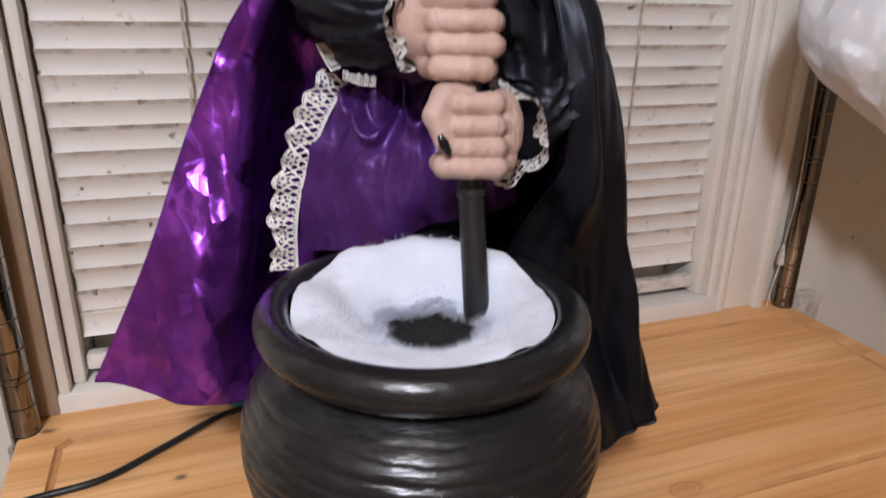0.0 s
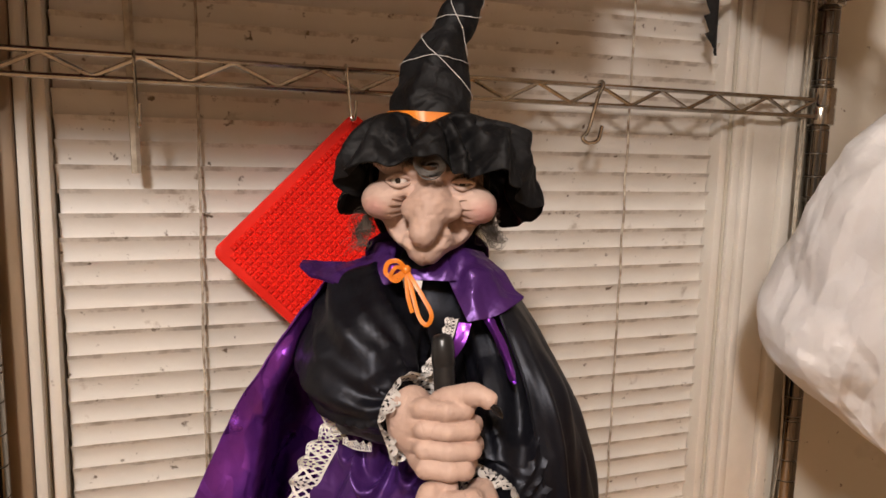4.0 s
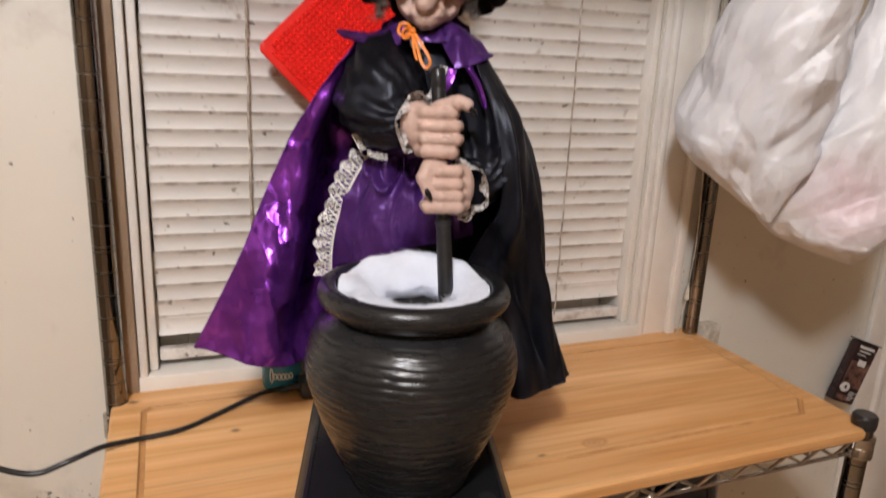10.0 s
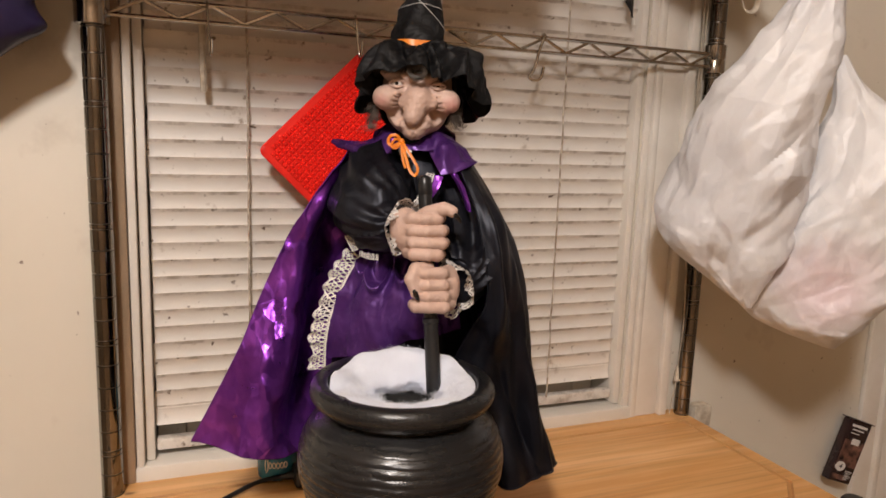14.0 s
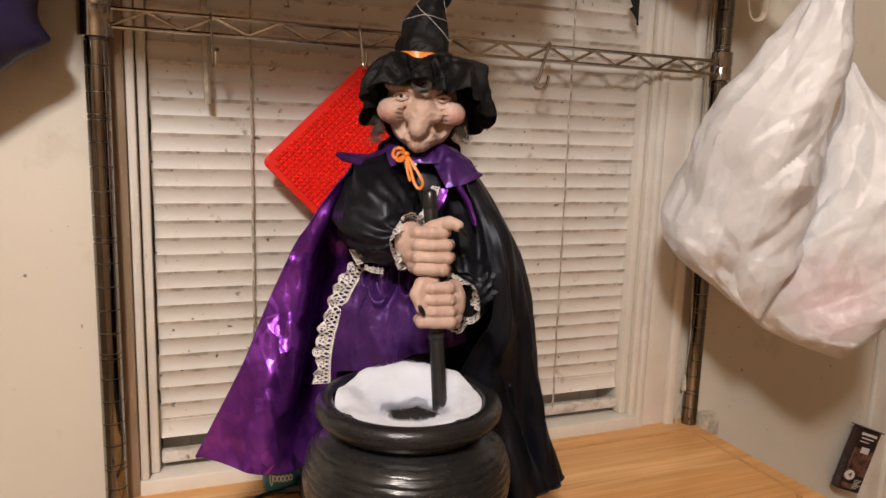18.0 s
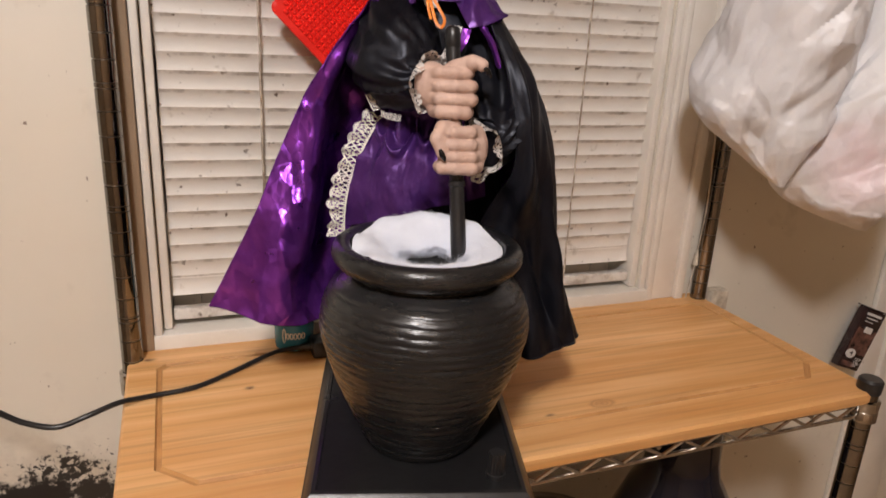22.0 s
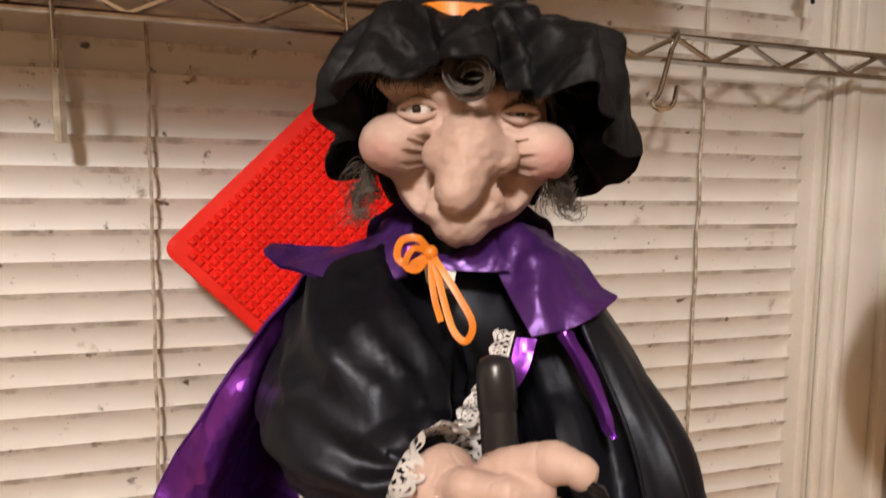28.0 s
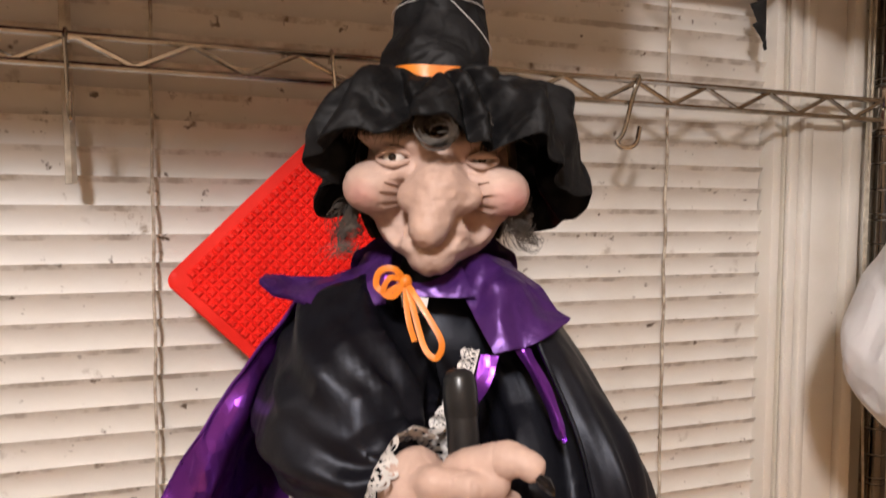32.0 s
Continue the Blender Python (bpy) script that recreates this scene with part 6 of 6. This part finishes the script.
part("strain_relief", Build().tube([(-0.012, 0.002, 0.012), (-0.030, 0.004, 0.010)], [0.006, 0.0035], 12), M["plastic_black"], plug)
cable_pts = [(0.030, 0.579, BT + 0.011), (-0.005, 0.575, BT + 0.009), (-0.055, 0.548, BT + 0.004), (-0.100, 0.520, BT + 0.0035), (-0.150, 0.510, BT + 0.004), (-0.178, 0.492, 0.983), (-0.207, 0.478, 0.980), (-0.236, 0.475, 0.973), (-0.263, 0.475, 0.982), (-0.284, 0.475, 0.997), (-0.33, 0.475, 1.035), (-0.40, 0.475, 1.09)]
cord = part("power_cable", Build().tube(spline(cable_pts, 90), 0.0030, 10, flat=0.75), M["plastic_black"])
tagged(cord, "black two-core power cable across the board", "cable")


# ---- hanging bags ----
def sack(rows_c, seed, turn=0.0, n=190, k=260, amp=0.0155):
    """A hanging film bag: centre, height and half widths row by row, with taut creases that fan out from the handle."""
    c = spline(rows_c, n)
    ct, st_ = math.cos(radians(turn)), math.sin(radians(turn))
    g = np.zeros((n, k, 3))
    for i in range(n):
        x, y, z, rx, ry = c[i]
        s = i / n
        low_part = max(0.0, min(1.0, (s - 0.45) / 0.3))
        for j in range(k):
            a = 2 * math.pi * j / k
            ca, sa = math.cos(a), math.sin(a)
            px, py = ca * rx, sa * ry
            # long folds along the fall line, slanting as they go down
            u = a + 0.5 * (s - 0.5) + 0.12 * noise.noise(Vector((ca * 2, sa * 2, z * 12 + seed)))
            fan = crease(math.cos(u) * 1.5 + seed, math.sin(u) * 1.5, s * 0.7, 1.0) - 0.55
            # slack folds across the filled part
            e = (px * 0.8 + z * 0.5, py * 0.8, z * 1.1 - px * 0.4)
            w = amp * ((0.26 - 0.12 * low_part) * fan + (0.92 + 0.35 * low_part) * facet(e, 0.100, seed) + (0.30 + 0.25 * low_part) * facet((px * 0.8, py * 0.8, z), 0.046, seed + 2) + 0.17 * facet((px, py, z), 0.020, seed + 4) - 0.1)
            w *= min(1, rx / 0.04)
            px, py = px + ca * w, py + sa * w
            g[i, j] = (x + px * ct - py * st_, y + px * st_ + py * ct, z + 0.3 * w)
    return g


hb = thing("plastic_bag", "full white plastic bag hanging from the wire rack", "bag", "white plastic bags")
g1 = sack([(0.664, 0.428, 1.705, 0.016, 0.014), (0.658, 0.414, 1.660, 0.026, 0.022), (0.650, 0.401, 1.615, 0.036, 0.030), (0.644, 0.406, 1.575, 0.047, 0.040), (0.634, 0.416, 1.527, 0.058, 0.050), (0.620, 0.430, 1.480, 0.070, 0.060), (0.608, 0.442, 1.444, 0.079, 0.066), (0.597, 0.453, 1.383, 0.084, 0.072),
           (0.588, 0.462, 1.333, 0.087, 0.072), (0.593, 0.457, 1.288, 0.072, 0.060), (0.603, 0.447, 1.258, 0.050, 0.044), (0.614, 0.436, 1.228, 0.024, 0.022), (0.620, 0.430, 1.212, 0.008, 0.008)], 1.7, -45)
b = Build().grid(g1, 0, wrap_j=True)
b.loop_cap([tuple(q) for q in g1[-1]])
part("body", b, M["bag"], hb, angle=16)
for dx in (-0.012, 0.010):
    part("handle", Build().tube(spline([(0.660 + dx, 0.424, 1.672), (0.664 + dx, 0.432, 1.690), (0.668 + dx, 0.446, 1.699), (0.668 + dx, 0.458, 1.690), (0.664 + dx, 0.450, 1.672)], 24), 0.006, 10, flat=0.4), M["bag"], hb)
hb2 = thing("plastic_bag", "second white plastic bag with pinkish contents showing through", "bag", "white plastic bags")
g2 = sack([(0.722, 0.420, 1.545, 0.008, 0.008), (0.727, 0.411, 1.519, 0.015, 0.012), (0.737, 0.399, 1.485, 0.032, 0.024), (0.744, 0.391, 1.448, 0.054, 0.036), (0.745, 0.391, 1.387, 0.074, 0.048), (0.740, 0.397, 1.339, 0.090, 0.056), (0.732, 0.406, 1.293, 0.098, 0.060), (0.726, 0.413, 1.261, 0.102, 0.060),
           (0.714, 0.426, 1.222, 0.100, 0.056), (0.712, 0.430, 1.193, 0.080, 0.044), (0.722, 0.419, 1.173, 0.046, 0.026), (0.742, 0.398, 1.156, 0.008, 0.007)], 6.3, -50)
b = Build().grid(g2, 0, wrap_j=True)
b.loop_cap([tuple(q) for q in g2[-1]])
part("body", b, M["bag"], hb2, angle=16)
part("handle", Build().tube(spline([(0.718, 0.426, 1.535), (0.708, 0.440, 1.600), (0.706, 0.450, 1.690), (0.712, 0.452, 1.700), (0.718, 0.450, 1.690), (0.720, 0.440, 1.600), (0.726, 0.424, 1.535)], 30), 0.006, 10, flat=0.4), M["bag"], hb2)
nb = thing("plastic_bag", "dark violet plastic bag hung on the wall beside the rack", "bag", "dark bags")
g3 = sack([(-0.380, 0.600, 1.830, 0.020, 0.014), (-0.375, 0.590, 1.780, 0.080, 0.036), (-0.365, 0.575, 1.690, 0.135, 0.060), (-0.356, 0.570, 1.610, 0.146, 0.066), (-0.358, 0.572, 1.545, 0.142, 0.056), (-0.354, 0.574, 1.520, 0.146, 0.046), (-0.370, 0.574, 1.500, 0.134, 0.044), (-0.386, 0.575, 1.482, 0.126, 0.040), (-0.405, 0.577, 1.450, 0.100, 0.034), (-0.420, 0.579, 1.420, 0.060, 0.024), (-0.428, 0.580, 1.405, 0.015, 0.010)], 3.3, 0, 110, 120, 0.007)
b = Build().grid(g3, 0, wrap_j=True)
b.loop_cap([tuple(q) for q in g3[-1]])
part("body", b, M["navy"], nb, angle=10)
part("handle", Build().tube(spline([(-0.390, 0.602, 1.820), (-0.385, 0.628, 1.87), (-0.380, 0.640, 1.885), (-0.375, 0.628, 1.87), (-0.370, 0.602, 1.820)], 20), 0.005, 8), M["navy"], nb)
nail = part("wall_nail", Build().tube([(-0.380, 0.630, 1.883), (-0.380, 0.652, 1.879)], 0.002, 8), M["chrome"])
tagged(nail, "steel nail in the wall carrying a bag", "nail")
strap = part("fabric_strap", Build().tube(spline([(0.574, 0.450, 1.700), (0.570, 0.448, 1.650), (0.576, 0.446, 1.600), (0.588, 0.446, 1.590), (0.600, 0.446, 1.602), (0.604, 0.448, 1.650), (0.600, 0.450, 1.700)], 50), 0.0035, 8, flat=0.35), M["cord"])
tagged(strap, "cream fabric loop hanging from the wire shelf", "strap")
fe = Build()
fr_rows = []
rr = random.Random(3)
for i, z in enumerate(np.linspace(1.86, 1.606, 80)):
    # straight edge on one side, teeth on the other; the upper end is a broad gathered cloth
    wide = 0.075 * max(0.0, min(1.0, (z - 1.735) / 0.03))
    left = 0.0110 + wide + 0.0080 * (1 - (i % 6) / 5) + rr.uniform(0, 0.001)
    left *= min(1, (80 - i) / 9)
    c = 0.545 + 0.004 * (i / 80)
    fr_rows.append([(c - left, 0.636, z), (c - left * 0.4, 0.6335, z), (c, 0.636, z), (c - left * 0.4, 0.638, z)])
fe.grid(fr_rows, 0, wrap_j=True)
fe.loop_cap(fr_rows[0])
fring = part("black_fringe", fe, M["black_cloth"])
tagged(fring, "black jagged cloth fringe hanging before the blind", "fringe")

# ---- on the upper shelf ----
def towel(name, label, x0, x1, y0, y1, z0, h, mats, seed, stripes=(), sag=0.018):
    t = thing(name, label, "towel")
    n, k = 44, 60
    top = np.zeros((n, k, 3))
    low_g = np.zeros((n, k, 3))
    for i in range(n):
        for j in range(k):
            x, y = x0 + (x1 - x0) * i / (n - 1), y0 + (y1 - y0) * j / (k - 1)
            e = min(1, min(i, n - 1 - i) / 5) * min(1, min(j, k - 1 - j) / 5)
            w = 0.006 * noise.noise(Vector((x * 22, y * 22, seed)))
            wx = 0.008 * noise.noise(Vector((y * 30, seed, 2)))
            s = min(1.2, max(0, (y - 0.560) / 0.05))
            drop = sag * s * (0.7 + 0.6 * noise.noise(Vector((x * 25, seed, 0.5))))
            top[i, j] = (x + wx, y, z0 + 0.003 + h * e ** 0.5 + w - drop * 0.4)
            low_g[i, j] = (x + wx, y, z0 - 0.0075 - drop + 0.002 * noise.noise(Vector((x * 60, y * 60, seed))) * (1 if s > 0 else 0))
    b = Build().grid(top, 0).grid(low_g, 0, flip=True)
    for a, c in ((top[0], low_g[0]), (top[-1], low_g[-1]), (top[:, 0], low_g[:, 0]), (top[:, -1], low_g[:, -1])):
        b.grid(np.stack([a, c]), 0)
    part("cloth", b, mats[0], t, angle=60)
    for axis_, pos, w, m in stripes:
        s = Build()
        if axis_ == "y":
            i0 = int((pos - x0) / (x1 - x0) * (n - 1))
            ww = max(1, int(round(w / (x1 - x0) * (n - 1))))
            s.grid(low_g[i0:i0 + ww + 1, :] - np.array((0, -0.0005, 0.0012)), 0, flip=True)
            s.grid(np.stack([top[i0:i0 + ww + 1, -1] + (0, 0.001, 0), low_g[i0:i0 + ww + 1, -1] + (0, 0.001, 0)]), 0)
        else:
            j0 = int((pos - y0) / (y1 - y0) * (k - 1))
            ww = max(1, int(round(w / (y1 - y0) * (k - 1))))
            s.grid(low_g[:, j0:j0 + ww + 1] - np.array((0, 0, 0.0014)), 0, flip=True)
        part("stripe", s, m, t)
    return t


SZ = 1.6925
towel("folded_towel", "folded burgundy terry towel on the wire shelf", -0.262, -0.008, 0.296, 0.622, SZ, 0.06, [M["burgundy"]], 1.0, sag=0.013)
towel("plaid_towel", "cream towel with dark and red plaid stripes on the wire shelf", -0.006, 0.158, 0.320, 0.636, SZ, 0.07, [M["plaid_white"]], 4.0,
      (("y", 0.001, 0.004, M["dark_stripe"]), ("y", 0.060, 0.004, M["red_stripe"]), ("y", 0.071, 0.004, M["dark_stripe"]), ("y", 0.130, 0.005, M["dark_stripe"]), ("x", 0.585, 0.004, M["dark_stripe"]), ("x", 0.52, 0.005, M["red_stripe"]), ("x", 0.44, 0.005, M["dark_stripe"])), 0.012)
film = sack([(0.170, 0.50, SZ + 0.040, 0.004, 0.05), (0.170, 0.50, SZ + 0.034, 0.010, 0.09), (0.170, 0.50, SZ + 0.016, 0.013, 0.115), (0.170, 0.50, SZ + 0.004, 0.010, 0.105), (0.170, 0.50, SZ + 0.0028, 0.003, 0.05)], 2.2, 0, 20, 60, 0.004)
b = Build().grid(film, 0, wrap_j=True)
b.loop_cap([tuple(q) for q in film[0]], flip=True)
b.loop_cap([tuple(q) for q in film[-1]])
tagged(part("crumpled_film", b, M["cling"]), "crumpled clear plastic film on the wire shelf", "plastic film")
cart = thing("red_carton", "tall dark red food carton standing on the wire shelf", "box")
part("carton", Build().box((0.168, 0.42, SZ + 0.002), (0.276, 0.612, SZ + 0.165), 0.002), M["box_red"], cart)
pb = Build()
for k in range(4):
    pb.box((0.194 + 0.0015 * k, 0.46 + 0.020 * k, SZ + 0.0012), (0.250 - 0.007 * (k % 2), 0.466 + 0.020 * k, SZ + 0.0021))
part("print", pb, M["wicker"], cart, "orange printed bars")

bk = thing("woven_basket", "round basket of woven blond wood strips on the wire shelf", "basket", at=pose(0.585, 0.525, SZ + 0.002))
strip = 0.021
for k, z in enumerate(np.arange(0.010, 0.095, strip)):
    b = Build()
    rows = []
    N = 84
    for i in range(N):
        a = 2 * math.pi * i / N
        r = 0.074 + 0.14 * z + 0.0028 * (1 if k % 2 else -1) * math.cos(a * 14)
        rows.append([(r * math.cos(a), r * math.sin(a), z - 0.0098), ((r + 0.0015) * math.cos(a), (r + 0.0015) * math.sin(a), z), (r * math.cos(a), r * math.sin(a), z + 0.0098), ((r - 0.002) * math.cos(a), (r - 0.002) * math.sin(a), z)])
    b.grid(rows, 0, wrap_i=True, wrap_j=True)
    part("strip", b, M["wicker"], bk)
for k in range(28):
    a = 2 * math.pi * (k + 0.5) / 28
    s_ = 1 if k % 2 else -1
    b = Build()
    rows = []
    for z in np.linspace(0.0, 0.100, 16):
        r = 0.074 + 0.14 * z - 0.0022 * s_ * math.cos((z - 0.010) / strip * math.pi)
        da = 0.0062 / r
        rows.append([(r * math.cos(a - da), r * math.sin(a - da), z), ((r + 0.001) * math.cos(a), (r + 0.001) * math.sin(a), z), (r * math.cos(a + da), r * math.sin(a + da), z), ((r - 0.001) * math.cos(a), (r - 0.001) * math.sin(a), z)])
    b.grid(rows, 0, wrap_j=True)
    part("stake", b, M["wicker"], bk)
for a0 in (0, 90):
    for k in range(6):
        o_ = (k - 2.5) * 0.023
        L_ = math.sqrt(max(0.0001, 0.073 ** 2 - o_ ** 2))
        part("bottom_strip", Build().box((-L_, o_ - 0.009, 0.0 if a0 else 0.0021), (L_, o_ + 0.009, 0.002 if a0 else 0.0041), 0.0006, turn=Matrix.Rotation(0, 3, "Z")) if not a0 else Build().box((o_ - 0.009, -L_, 0.0), (o_ + 0.009, L_, 0.002), 0.0006), M["wicker"], bk)
part("rim", Build().tube([(0.089 * math.cos(a), 0.089 * math.sin(a), 0.103) for a in np.linspace(0, 2 * math.pi, 60, endpoint=False)], 0.005, 8, closed=True), M["wicker"], bk)
# ---- under the board and by the wall ----
jar = thing("dark_jar", "large dark glass jar on the lower wire shelf", "jar", at=pose(0.566, 0.455, 0.4225))
part("glass", Build().lathe([(0.060, 0.0), (0.082, 0.006), (0.094, 0.04), (0.098, 0.20), (0.092, 0.27), (0.072, 0.325), (0.056, 0.355), (0.051, 0.385), (0.050, 0.455), (0.055, 0.462)], 40), M["jar"], jar)
part("lid", Build().lathe([(0.056, 0.458), (0.057, 0.462), (0.057, 0.484), (0.053, 0.488)], 32), M["plastic_black"], jar, "black lid")
kt = thing("black_pot", "round black cooking pot with lid on the lower wire shelf", "pot", at=pose(0.350, 0.440, 0.4225))
part("body", Build().lathe([(0.095, 0.0), (0.108, 0.008), (0.112, 0.05), (0.112, 0.26), (0.115, 0.268)], 48), M["jar"], kt)
part("lid", Build().lathe([(0.116, 0.268), (0.117, 0.275), (0.10, 0.298), (0.06, 0.315), (0.018, 0.322)], 48), M["jar"], kt)
part("lid_knob", Build().lathe([(0.010, 0.320), (0.009, 0.332), (0.018, 0.338), (0.018, 0.348), (0.010, 0.352)], 24), M["plastic_black"], kt)
PK = pose(1.105, WY - 0.026, 0.859, 0, 20, 0) @ Matrix.Diagonal((1.02, 1.0, 0.74, 1.0))
pk = thing("snack_package", "tall dark printed snack package leaning against the wall", "package", at=PK)
part("sleeve", Build().box((-0.030, -0.008, -0.092), (0.030, 0.008, 0.074), 0.0015), M["card"], pk)
part("flap", Build().box((-0.033, -0.012, 0.0745), (0.032, 0.011, 0.0775), 0.0008), M["card"], pk)
part("picture", Build().box((-0.027, -0.0092, -0.048), (0.027, -0.0081, 0.022)), M["choc"], pk, "brown food picture")
part("stripe", Build().box((-0.026, -0.0092, -0.085), (0.010, -0.0081, -0.072)), M["choc"], pk, "brown printed stripe")
part("label_panel", Build().box((-0.010, -0.0098, 0.012), (0.012, -0.0093, 0.028)), M["white"], pk, "pale printed panel")
for k, (x0, x1, hgt) in enumerate(((-0.022, 0.020, 0.0065), (-0.018, 0.014, 0.003), (-0.020, 0.004, 0.002))):
    part("print_bar", Build().box((x0, -0.0092, 0.058 - 0.009 * k), (x1, -0.0081, 0.058 - 0.009 * k + hgt)), M["white"], pk, "pale printed bar")
for k in range(6):
    part("text_line", Build().box((0.004, -0.0098, -0.060 - 0.0042 * k), (0.024 - 0.004 * (k % 3), -0.0093, -0.0585 - 0.0042 * k)), M["white"], pk)
part("badge", Build().tube([(-0.014, -0.0081, -0.050), (-0.014, -0.0100, -0.050)], 0.013, 20), M["white"], pk, "white round badge")
txt = bpy.data.curves.new("badge_number", "FONT")
txt.body, txt.size, txt.align_x, txt.align_y, txt.extrude = "4", 0.018, "CENTER", "CENTER", 0.0002
tx = new("badge_number", txt)
tx.data.materials.append(M["card"])
tx.parent, tx.matrix_basis = pk, pose(-0.014, -0.0103, -0.050, 90, 0, 0)
ob_ = part("outlet_box", Build().box((0.728, WY - 0.026, 0.945), (0.764, WY - 0.001, 0.982), 0.004), M["cord"])
tagged(ob_, "small cream cable box on the wall by the rack", "cable box")
